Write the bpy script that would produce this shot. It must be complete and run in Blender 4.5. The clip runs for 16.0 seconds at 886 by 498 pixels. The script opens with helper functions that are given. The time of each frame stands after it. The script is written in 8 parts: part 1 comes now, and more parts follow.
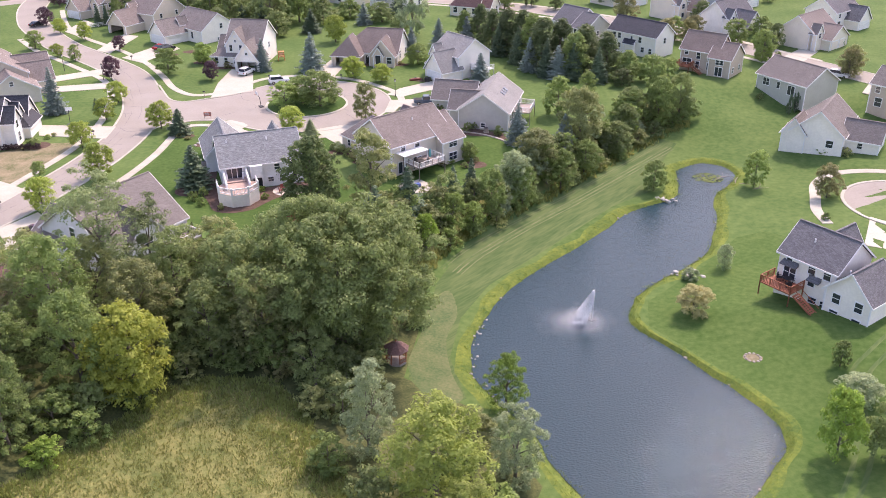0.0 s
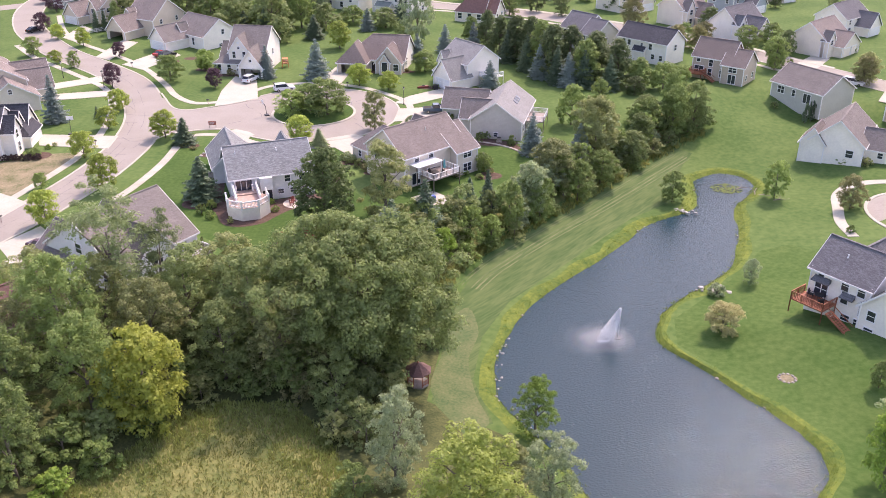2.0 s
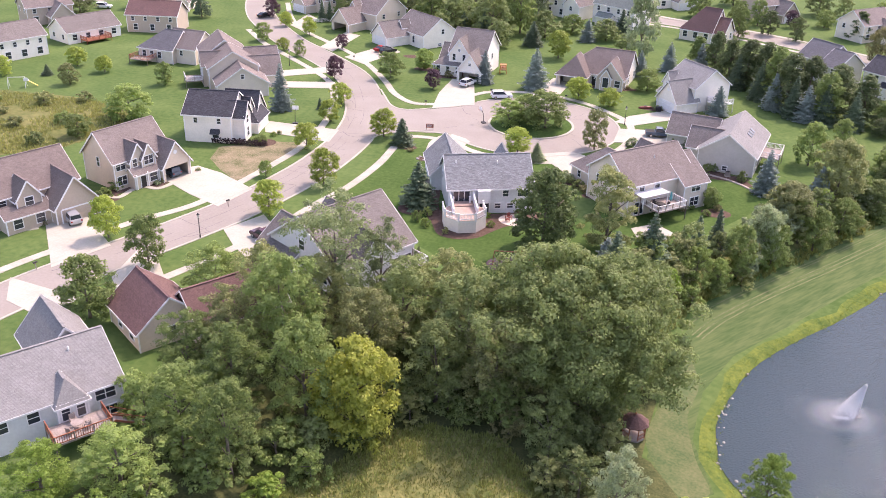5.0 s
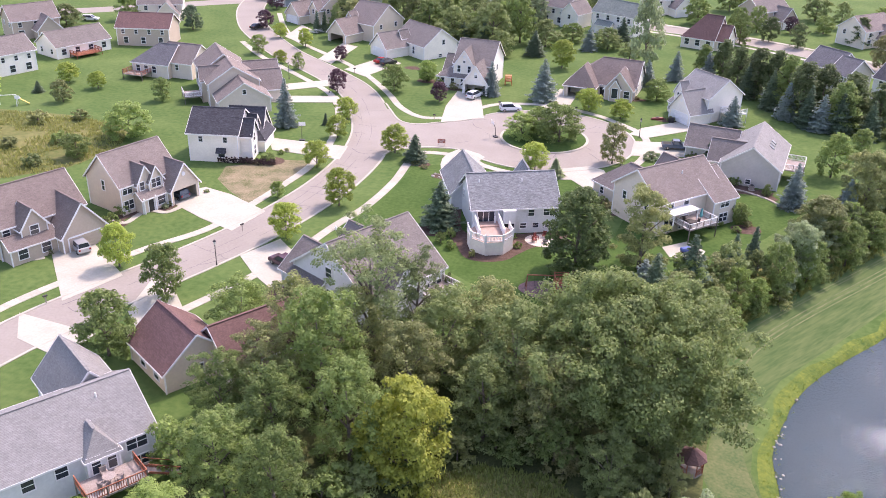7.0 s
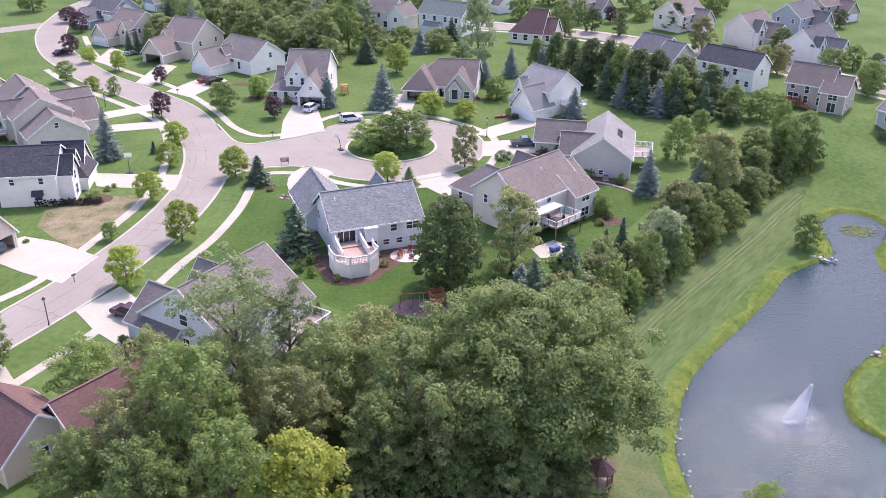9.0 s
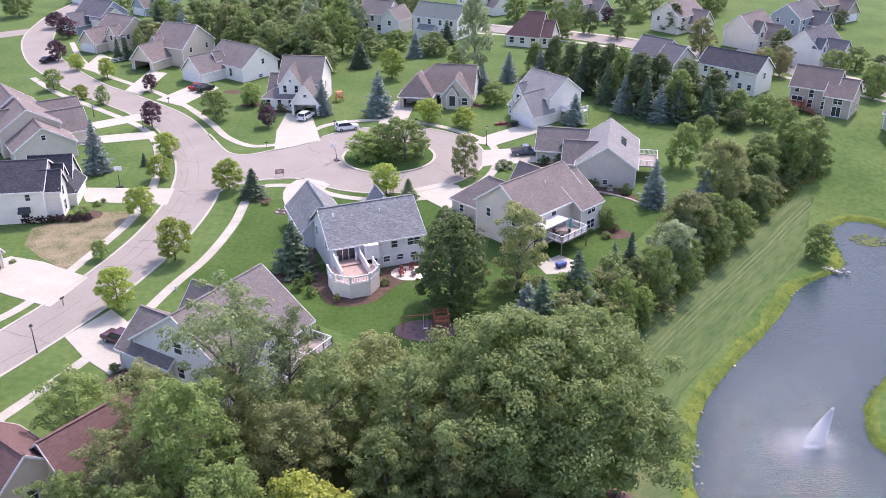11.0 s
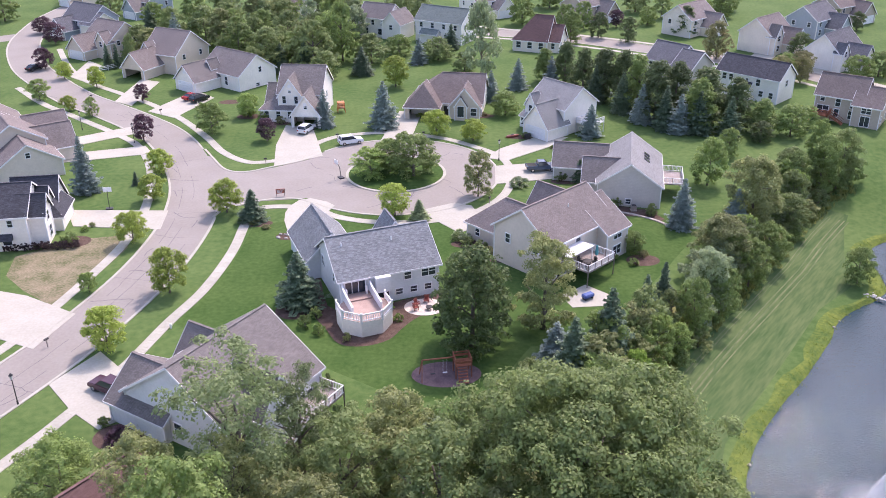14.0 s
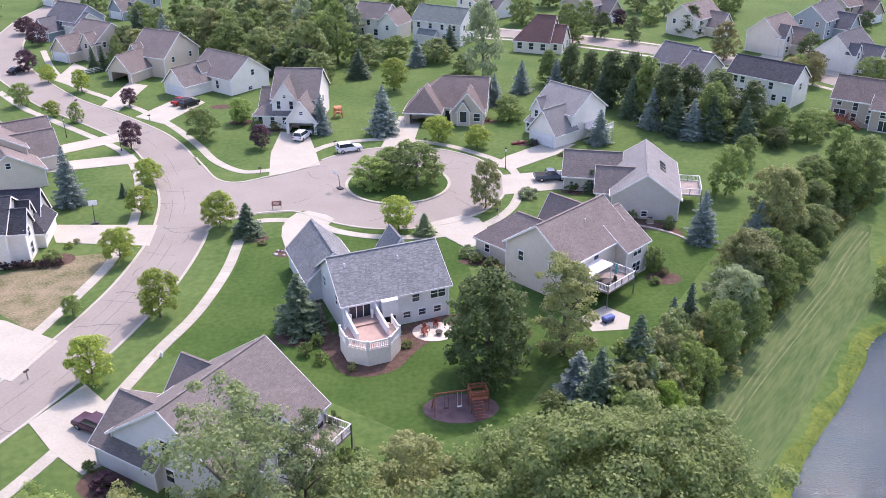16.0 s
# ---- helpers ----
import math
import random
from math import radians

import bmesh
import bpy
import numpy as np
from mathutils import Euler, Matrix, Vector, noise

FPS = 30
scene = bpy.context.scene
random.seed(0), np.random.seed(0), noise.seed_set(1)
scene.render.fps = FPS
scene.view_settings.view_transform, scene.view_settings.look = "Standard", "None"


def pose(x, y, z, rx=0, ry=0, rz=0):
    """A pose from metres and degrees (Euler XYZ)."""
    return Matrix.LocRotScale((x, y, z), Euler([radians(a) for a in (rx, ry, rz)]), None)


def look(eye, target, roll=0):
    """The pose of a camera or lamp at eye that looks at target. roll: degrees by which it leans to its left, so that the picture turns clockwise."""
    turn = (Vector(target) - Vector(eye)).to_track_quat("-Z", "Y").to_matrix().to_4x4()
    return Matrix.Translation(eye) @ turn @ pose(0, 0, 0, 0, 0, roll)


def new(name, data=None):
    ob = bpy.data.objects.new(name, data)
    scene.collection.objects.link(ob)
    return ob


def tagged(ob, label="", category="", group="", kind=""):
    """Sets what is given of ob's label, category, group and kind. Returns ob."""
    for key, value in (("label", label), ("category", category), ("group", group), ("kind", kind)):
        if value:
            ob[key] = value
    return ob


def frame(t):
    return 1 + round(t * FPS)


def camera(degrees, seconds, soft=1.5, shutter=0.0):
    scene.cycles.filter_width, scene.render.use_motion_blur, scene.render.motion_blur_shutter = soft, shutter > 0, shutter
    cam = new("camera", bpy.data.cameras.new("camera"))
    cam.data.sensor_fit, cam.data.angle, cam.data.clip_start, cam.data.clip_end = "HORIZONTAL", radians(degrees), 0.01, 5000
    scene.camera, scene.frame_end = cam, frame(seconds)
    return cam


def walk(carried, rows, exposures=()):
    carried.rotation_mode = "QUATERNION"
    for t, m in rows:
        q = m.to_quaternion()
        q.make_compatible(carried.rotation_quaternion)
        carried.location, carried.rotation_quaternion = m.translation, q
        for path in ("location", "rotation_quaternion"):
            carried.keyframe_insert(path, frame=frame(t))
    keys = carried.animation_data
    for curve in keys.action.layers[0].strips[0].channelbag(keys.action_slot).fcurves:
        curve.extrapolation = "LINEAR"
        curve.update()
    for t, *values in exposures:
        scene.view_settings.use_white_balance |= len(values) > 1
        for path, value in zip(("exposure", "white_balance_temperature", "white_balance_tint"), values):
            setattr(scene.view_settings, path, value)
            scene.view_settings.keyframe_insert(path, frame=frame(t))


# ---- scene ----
cam = camera(52.8, 16.0, 0.9)
PATH = [
    (0, look((0.467, -0.211, 58.604), (0.454, 1.575, 57.704), -0.4)),
    (0.5, look((-0.399, 0.983, 58.593), (-0.407, 2.769, 57.695), -0.3)),
    (1, look((-1.365, 2.141, 58.508), (-1.368, 3.928, 57.611), -0.3)),
    (1.5, look((-2.391, 3.326, 58.317), (-2.389, 5.115, 57.422), -0.3)),
    (2, look((-3.487, 4.361, 58.229), (-3.481, 6.151, 57.336), -0.2)),
    (2.5, look((-4.582, 5.434, 58.042), (-4.57, 7.224, 57.151), -0.2)),
    (3, look((-5.701, 6.574, 57.969), (-5.687, 8.365, 57.08), -0.2)),
    (3.5, look((-6.804, 7.674, 58.025), (-6.789, 9.466, 57.137), -0.2)),
    (4, look((-8.06, 8.785, 58.248), (-8.041, 10.577, 57.36), -0.1)),
    (4.5, look((-10.134, 9.454, 58.653), (-10.185, 11.245, 57.765), 0.5)),
    (5, look((-11.616, 10.076, 59.018), (-11.976, 11.827, 58.121), 1.6)),
    (5.2, look((-12.165, 10.241, 59.079), (-12.544, 11.987, 58.181), 1.8)),
    (7.3, look((-21.373, 15.275, 58.926), (-21.65, 17.048, 58.042), 1.3)),
    (7.5, look((-21.992, 15.859, 58.825), (-22.246, 17.636, 57.943), 1.2)),
    (8, look((-23.076, 17.619, 58.184), (-23.262, 19.407, 57.306), 1.0)),
    (8.5, look((-23.773, 20.151, 57.458), (-23.835, 21.95, 56.585), 0.4)),
    (9, look((-24.737, 22.07, 57.086), (-24.685, 23.87, 56.216), 0.1)),
    (11.5, look((-26.42, 28.665, 57.723), (-26.35, 30.461, 56.847), -0.2)),
    (12, look((-27.012, 30.498, 57.597), (-26.945, 32.294, 56.72), -0.2)),
    (12.5, look((-27.476, 32.399, 57.509), (-27.417, 34.195, 56.632), -0.1)),
    (13, look((-27.869, 34.195, 57.564), (-27.802, 35.991, 56.686), -0.1)),
    (13.5, look((-28.321, 36.059, 57.46), (-28.253, 37.854, 56.582), -0.2)),
    (14, look((-28.689, 37.916, 57.494), (-28.605, 39.709, 56.613), -0.3)),
    (14.5, look((-29.127, 39.882, 57.438), (-29.034, 41.674, 56.555), -0.3)),
    (15, look((-29.733, 41.977, 57.225), (-29.639, 43.768, 56.341), -0.3)),
    (15.5, look((-30.453, 44.074, 56.941), (-30.357, 45.864, 56.054), -0.1)),
    (16, look((-30.807, 46.177, 56.642), (-30.7, 47.966, 55.755), -0.2)),
]
walk(cam, PATH, exposures=[(0, 1.55, 7350, 31), (5, 1.63, 7400, 33), (9, 1.52, 6650, 30), (16, 1.40, 6600, 29)])

# ---- light ----
SUN_AZ, SUN_EL = 33.0, 54.0        # degrees right of +y, and above the horizon
world = bpy.data.worlds.new("sky")
scene.world = world
world.use_nodes = True
wn = world.node_tree
sky = wn.nodes.new("ShaderNodeTexSky")
sky.sky_type, sky.sun_disc = "NISHITA", False
sky.sun_elevation, sky.sun_rotation = radians(SUN_EL), radians(SUN_AZ)
sky.air_density, sky.dust_density, sky.ozone_density = 1.0, 2.0, 1.0
wn.links.new(sky.outputs[0], wn.nodes["Background"].inputs[0])
wn.nodes["Background"].inputs[1].default_value = 0.15
sun_data = bpy.data.lights.new("sun", "SUN")
sun_data.energy, sun_data.angle, sun_data.color = 1.4, radians(2.0), (1.0, 0.94, 0.87)
sun = new("sun", sun_data)
az, el = radians(SUN_AZ), radians(SUN_EL)
sun.matrix_world = look((math.sin(az) * 200, 100 + math.cos(az) * 200, 200), (math.sin(az) * 200 - math.sin(az) * math.cos(el), 100 + math.cos(az) * 200 - math.cos(az) * math.cos(el), 200 - math.sin(el)))

# ---- materials ----
MATS = {}


def mat(name, low, high, scale=1.0, rough=0.8, bump=0.0, bump_scale=20.0, fine=None, coord="world", spec=0.3, metal=0.0, stretch=(1, 1, 1), per_object=0.0, spin=0.0):
    """A mottled surface: two colours mixed by coarse and fine noise, in metres."""
    if name in MATS:
        return MATS[name]
    m = bpy.data.materials.new(name)
    m.use_nodes = True
    n, l = m.node_tree.nodes, m.node_tree.links
    b = n["Principled BSDF"]
    b.inputs["Roughness"].default_value, b.inputs["Metallic"].default_value = rough, metal
    b.inputs["Specular IOR Level"].default_value = spec
    if coord == "world":
        where = n.new("ShaderNodeNewGeometry").outputs["Position"]
    else:
        where = n.new("ShaderNodeTexCoord").outputs["Object"]
    mp = n.new("ShaderNodeMapping")
    mp.inputs["Scale"].default_value = stretch
    if spin:
        turned = n.new("ShaderNodeVectorRotate")
        turned.rotation_type = "Z_AXIS"
        turned.inputs["Angle"].default_value = radians(spin)
        l.new(where, turned.inputs["Vector"])
        where = turned.outputs[0]
    l.new(where, mp.inputs[0])
    t1 = n.new("ShaderNodeTexNoise")
    t1.inputs["Scale"].default_value, t1.inputs["Detail"].default_value = scale, 4.0
    t2 = n.new("ShaderNodeTexNoise")
    t2.inputs["Scale"].default_value, t2.inputs["Detail"].default_value = fine or scale * 9.0, 5.0
    l.new(mp.outputs[0], t1.inputs["Vector"])
    l.new(mp.outputs[0], t2.inputs["Vector"])
    add = n.new("ShaderNodeMath")
    add.operation = "ADD"
    l.new(t1.outputs[0], add.inputs[0])
    l.new(t2.outputs[0], add.inputs[1])
    ramp = n.new("ShaderNodeMapRange")
    ramp.inputs[1].default_value, ramp.inputs[2].default_value = 0.72, 1.28
    l.new(add.outputs[0], ramp.inputs[0])
    mix = n.new("ShaderNodeMix")
    mix.data_type = "RGBA"
    mix.inputs["A"].default_value, mix.inputs["B"].default_value = (*low, 1), (*high, 1)
    l.new(ramp.outputs[0], mix.inputs["Factor"])
    colour = mix.outputs["Result"]
    if per_object:
        oi = n.new("ShaderNodeObjectInfo")
        hs = n.new("ShaderNodeHueSaturation")
        r2 = n.new("ShaderNodeMapRange")
        r2.inputs[3].default_value, r2.inputs[4].default_value = 1 - per_object, 1 + per_object
        l.new(oi.outputs["Random"], r2.inputs[0])
        l.new(r2.outputs[0], hs.inputs["Value"])
        l.new(colour, hs.inputs["Color"])
        colour = hs.outputs[0]
    l.new(colour, b.inputs["Base Color"])
    if bump:
        t3 = n.new("ShaderNodeTexNoise")
        t3.inputs["Scale"].default_value, t3.inputs["Detail"].default_value = bump_scale, 3.0
        bp = n.new("ShaderNodeBump")
        bp.inputs["Strength"].default_value, bp.inputs["Distance"].default_value = bump, 0.05
        l.new(mp.outputs[0], t3.inputs["Vector"])
        l.new(t3.outputs[0], bp.inputs["Height"])
        l.new(bp.outputs[0], b.inputs["Normal"])
    MATS[name] = m
    return m


def shade(c, k):
    return tuple(min(1.0, v * k) for v in c)


def shingles(name, colour, contrast=0.13):
    """Asphalt shingles: courses of tabs of uneven tone, weather streaks, a grainy surface."""
    m = mat(name, shade(colour, 0.90), shade(colour, 1.10), scale=0.35, fine=2.2, rough=0.9, coord="object", spec=0.15, per_object=0.06)
    n, l = m.node_tree.nodes, m.node_tree.links
    b = n["Principled BSDF"]
    tc = n.new("ShaderNodeTexCoord")
    sep = n.new("ShaderNodeSeparateXYZ")
    l.new(tc.outputs["Object"], sep.inputs[0])
    along = n.new("ShaderNodeMath")
    l.new(sep.outputs[0], along.inputs[0])
    l.new(sep.outputs[1], along.inputs[1])
    comb = n.new("ShaderNodeCombineXYZ")
    l.new(along.outputs[0], comb.inputs[0])
    l.new(sep.outputs[2], comb.inputs[1])
    brick = n.new("ShaderNodeTexBrick")
    brick.inputs["Scale"].default_value = 1.0
    brick.inputs["Brick Width"].default_value, brick.inputs["Row Height"].default_value = 0.36, 0.075
    brick.inputs["Mortar Size"].default_value, brick.inputs["Mortar Smooth"].default_value = 0.006, 0.3
    brick.inputs["Color1"].default_value, brick.inputs["Color2"].default_value = (1 - contrast,) * 3 + (1,), (1 + contrast,) * 3 + (1,)
    brick.inputs["Mortar"].default_value = (0.6, 0.6, 0.6, 1)
    l.new(comb.outputs[0], brick.inputs["Vector"])
    mul = n.new("ShaderNodeMix")
    mul.data_type, mul.blend_type = "RGBA", "MULTIPLY"
    mul.inputs["Factor"].default_value = 1.0
    old = b.inputs["Base Color"].links[0].from_socket
    l.new(old, mul.inputs["A"])
    l.new(brick.outputs["Color"], mul.inputs["B"])
    l.new(mul.outputs["Result"], b.inputs["Base Color"])
    bp = n.new("ShaderNodeBump")
    bp.inputs["Strength"].default_value, bp.inputs["Distance"].default_value = 0.6, 0.02
    l.new(brick.outputs["Fac"], bp.inputs["Height"])
    bp.invert = True
    l.new(bp.outputs[0], b.inputs["Normal"])
    return m


def siding(name, colour):
    """Painted lap siding: shallow courses, faint weathering."""
    colour = (colour[0] * 1.05, colour[1] * 0.995, colour[2] * 0.90)
    m = mat(name, shade(colour, 0.93), shade(colour, 1.05), scale=0.5, fine=3.0, rough=0.6, coord="object", spec=0.25)
    n, l = m.node_tree.nodes, m.node_tree.links
    tc = n.new("ShaderNodeTexCoord")
    wave = n.new("ShaderNodeTexWave")
    wave.wave_type, wave.bands_direction, wave.wave_profile = "BANDS", "Z", "SAW"
    wave.inputs["Scale"].default_value = 1.25
    l.new(tc.outputs["Object"], wave.inputs["Vector"])
    bp = n.new("ShaderNodeBump")
    bp.inputs["Strength"].default_value, bp.inputs["Distance"].default_value = 0.5, 0.02
    l.new(wave.outputs["Fac"], bp.inputs["Height"])
    l.new(bp.outputs[0], n["Principled BSDF"].inputs["Normal"])
    return m


def leaves(name, colour, spread=0.36, glow=0.5):
    """Foliage: every leaf clump its own tone, some light passing through."""
    m = bpy.data.materials.new(name)
    m.use_nodes = True
    n, l = m.node_tree.nodes, m.node_tree.links
    b, out = n["Principled BSDF"], n["Material Output"]
    b.inputs["Roughness"].default_value, b.inputs["Specular IOR Level"].default_value = 0.55, 0.25
    geo, oi = n.new("ShaderNodeNewGeometry"), n.new("ShaderNodeObjectInfo")
    noise_tex = n.new("ShaderNodeTexNoise")
    noise_tex.inputs["Scale"].default_value, noise_tex.inputs["Detail"].default_value = 0.45, 2.0
    l.new(geo.outputs["Position"], noise_tex.inputs["Vector"])
    add = n.new("ShaderNodeMath")
    l.new(geo.outputs["Random Per Island"], add.inputs[0])
    l.new(noise_tex.outputs[0], add.inputs[1])
    add2 = n.new("ShaderNodeMath")
    l.new(add.outputs[0], add2.inputs[0])
    l.new(oi.outputs["Random"], add2.inputs[1])
    rng = n.new("ShaderNodeMapRange")
    rng.inputs[1].default_value, rng.inputs[2].default_value = 0.45, 2.05
    l.new(add2.outputs[0], rng.inputs[0])
    mix = n.new("ShaderNodeMix")
    mix.data_type = "RGBA"
    warm = (colour[0] * (1 + spread * 1.1), colour[1] * (1 + spread), colour[2] * (1 + spread * 0.6))
    mix.inputs["A"].default_value, mix.inputs["B"].default_value = (*shade(colour, 1 - spread), 1), (*warm, 1)
    l.new(rng.outputs[0], mix.inputs["Factor"])
    l.new(mix.outputs["Result"], b.inputs["Base Color"])
    tr = n.new("ShaderNodeBsdfTranslucent")
    l.new(mix.outputs["Result"], tr.inputs["Color"])
    ms = n.new("ShaderNodeMixShader")
    ms.inputs[0].default_value = glow
    l.new(b.outputs[0], ms.inputs[1])
    l.new(tr.outputs[0], ms.inputs[2])
    l.new(ms.outputs[0], out.inputs[0])
    MATS[name] = m
    return m


def plain(name, colour, rough=0.5, metal=0.0, spec=0.5):
    return mat(name, shade(colour, 0.92), shade(colour, 1.06), scale=1.5, fine=14.0, rough=rough, metal=metal, spec=spec, coord="object")


LAWN = mat("lawn", (0.058, 0.112, 0.030), (0.112, 0.166, 0.054), scale=0.09, fine=1.1, rough=0.95, bump=0.5, bump_scale=6.0, spec=0.1)
LAWN_LUSH = mat("lush_lawn", (0.036, 0.082, 0.018), (0.076, 0.128, 0.034), scale=0.12, fine=1.6, rough=0.95, bump=0.5, bump_scale=7.0, spec=0.1)
LAWN_POND = mat("pondside_lawn", (0.044, 0.096, 0.022), (0.092, 0.142, 0.042), scale=0.07, fine=1.3, rough=0.95, bump=0.6, bump_scale=5.0, spec=0.1)
STRIP = mat("mown_strip", (0.054, 0.102, 0.034), (0.112, 0.150, 0.060), scale=0.9, fine=3.0, rough=0.95, bump=0.5, bump_scale=6.0, spec=0.1, stretch=(0.13, 1, 1), spin=-49.6)
MEADOW = mat("dry_meadow", (0.098, 0.130, 0.042), (0.232, 0.222, 0.088), scale=0.25, fine=2.6, rough=0.95, bump=0.9, bump_scale=4.0, spec=0.05)
WILD = mat("wild_grass", (0.082, 0.112, 0.036), (0.205, 0.195, 0.082), scale=0.10, fine=0.9, rough=0.95, bump=0.9, bump_scale=3.0, spec=0.05)
BARE = mat("bare_soil", (0.095, 0.112, 0.048), (0.300, 0.245, 0.170), scale=0.4, fine=3.5, rough=0.95, bump=0.6, bump_scale=8.0, spec=0.05)
MULCH = mat("mulch", (0.075, 0.048, 0.040), (0.15, 0.105, 0.085), scale=1.2, fine=9.0, rough=0.95, bump=0.8, bump_scale=18.0, spec=0.05)
FLOOR_WOOD = mat("wood_floor", (0.050, 0.065, 0.028), (0.115, 0.125, 0.052), scale=0.5, fine=4.0, rough=0.95, bump=0.8, bump_scale=6.0, spec=0.05)
FRINGE = mat("bank_grass", (0.058, 0.108, 0.030), (0.165, 0.200, 0.046), scale=0.30, fine=2.2, rough=0.95, bump=0.9, bump_scale=7.0, spec=0.05)
ROAD = mat("road", (0.256, 0.233, 0.206), (0.298, 0.275, 0.246), scale=0.16, fine=2.5, rough=0.9, bump=0.2, bump_scale=30.0, spec=0.15)
CONCRETE = mat("concrete", (0.375, 0.360, 0.300), (0.440, 0.425, 0.362), scale=0.3, fine=3.0, rough=0.85, bump=0.15, bump_scale=30.0, spec=0.15)
SEAL = plain("crack_sealant", (0.10, 0.092, 0.095), rough=0.6)
WHITE = plain("white_paint", (0.80, 0.79, 0.79), rough=0.5)
GLASS = plain("window_glass", (0.035, 0.042, 0.055), rough=0.08, spec=0.8)
DARK = plain("dark_metal", (0.02, 0.02, 0.022), rough=0.5)
REDWOOD = mat("red_stained_wood", (0.25, 0.085, 0.05), (0.40, 0.155, 0.09), scale=1.0, fine=8.0, rough=0.7, coord="object")
GREYWOOD = mat("weathered_wood", (0.23, 0.19, 0.17), (0.38, 0.33, 0.30), scale=1.0, fine=8.0, rough=0.8, coord="object")
BARK = mat("bark", (0.11, 0.09, 0.075), (0.24, 0.205, 0.18), scale=2.0, fine=10.0, rough=0.9, bump=0.8, bump_scale=12.0, coord="object", spec=0.1)
STONE = mat("field_stone", (0.26, 0.23, 0.20), (0.46, 0.42, 0.38), scale=1.5, fine=8.0, rough=0.85, coord="object", per_object=0.2)
TYRE = plain("tyre_rubber", (0.018, 0.018, 0.018), rough=0.85)
CHROME = plain("bright_metal", (0.55, 0.55, 0.56), rough=0.25, metal=0.9)
LAMPGLASS = plain("lamp_glass", (0.62, 0.60, 0.55), rough=0.2)
TAILRED = plain("tail_lamp_red", (0.35, 0.02, 0.02), rough=0.2)

GREEN_DARK = leaves("oak_leaves", (0.196, 0.256, 0.112))
GREEN_MID = leaves("maple_leaves", (0.200, 0.278, 0.102))
GREEN_LIGHT = leaves("ash_leaves", (0.247, 0.345, 0.117))
GREEN_BRIGHT = leaves("bright_leaves", (0.215, 0.330, 0.075))
YELLOW = leaves("yellowing_leaves", (0.305, 0.390, 0.096))
SILVER = leaves("grey_green_leaves", (0.293, 0.364, 0.227))
OLIVE = leaves("olive_leaves", (0.260, 0.296, 0.137))
PURPLE = leaves("purple_leaves", (0.105, 0.058, 0.082), glow=0.25)
GOLD = leaves("golden_leaves", (0.285, 0.328, 0.080), spread=0.42)
LIME = leaves("lime_olive_leaves", (0.250, 0.312, 0.092))
OAK_LEAF = leaves("dark_oak_leaves", (0.166, 0.222, 0.098), spread=0.6)
MAPLE_LEAF = leaves("dark_maple_leaves", (0.125, 0.182, 0.078), spread=0.5)
COTTON_LEAF = leaves("cottonwood_leaves", (0.205, 0.265, 0.135))
PALE_LEAF = leaves("cream_green_leaves", (0.360, 0.350, 0.190))
DEEP = leaves("deep_green_leaves", (0.128, 0.176, 0.084))
RUST = leaves("rusty_leaves", (0.225, 0.228, 0.118))
BLUE_SPRUCE = leaves("blue_needles", (0.190, 0.250, 0.235), spread=0.28, glow=0.2)
GREEN_SPRUCE = leaves("green_needles", (0.105, 0.160, 0.098), spread=0.3, glow=0.2)
GRASS_TUFT = leaves("tall_grass", (0.235, 0.255, 0.092), spread=0.35)
WEED = leaves("rank_weeds", (0.205, 0.250, 0.090), spread=0.45)
FRINGE_TUFT = leaves("bank_tufts", (0.150, 0.212, 0.048), spread=0.4)

# water: dark, glossy, ruffled
WATER = bpy.data.materials.new("pond_water")
WATER.use_nodes = True
_n, _l = WATER.node_tree.nodes, WATER.node_tree.links
_b = _n["Principled BSDF"]
_b.inputs["Base Color"].default_value = (0.014, 0.040, 0.054, 1)
_b.inputs["Specular IOR Level"].default_value = 0.32
_b.inputs["Roughness"].default_value, _b.inputs["IOR"].default_value = 0.02, 1.33
_g = _n.new("ShaderNodeNewGeometry")
_m = _n.new("ShaderNodeMapping")
_m.inputs["Rotation"].default_value, _m.inputs["Scale"].default_value = (0, 0, radians(25)), (0.85, 1.3, 1)
_w = _n.new("ShaderNodeTexNoise")
_w.inputs["Scale"].default_value, _w.inputs["Detail"].default_value, _w.inputs["Roughness"].default_value = 3.4, 1.6, 0.5
_p = _n.new("ShaderNodeBump")
_p.inputs["Strength"].default_value, _p.inputs["Distance"].default_value = 0.8, 0.080
_l.new(_g.outputs["Position"], _m.inputs[0])
_l.new(_m.outputs[0], _w.inputs["Vector"])
_l.new(_w.outputs[0], _p.inputs["Height"])
_l.new(_p.outputs[0], _b.inputs["Normal"])


# ---- mesh helpers ----
def box(bm, x0, x1, y0, y1, z0, z1):
    v = [bm.verts.new((x, y, z)) for z in (z0, z1) for y in (y0, y1) for x in (x0, x1)]
    for f in ((0, 2, 3, 1), (4, 5, 7, 6), (0, 1, 5, 4), (2, 6, 7, 3), (0, 4, 6, 2), (1, 3, 7, 5)):
        bm.faces.new([v[i] for i in f])


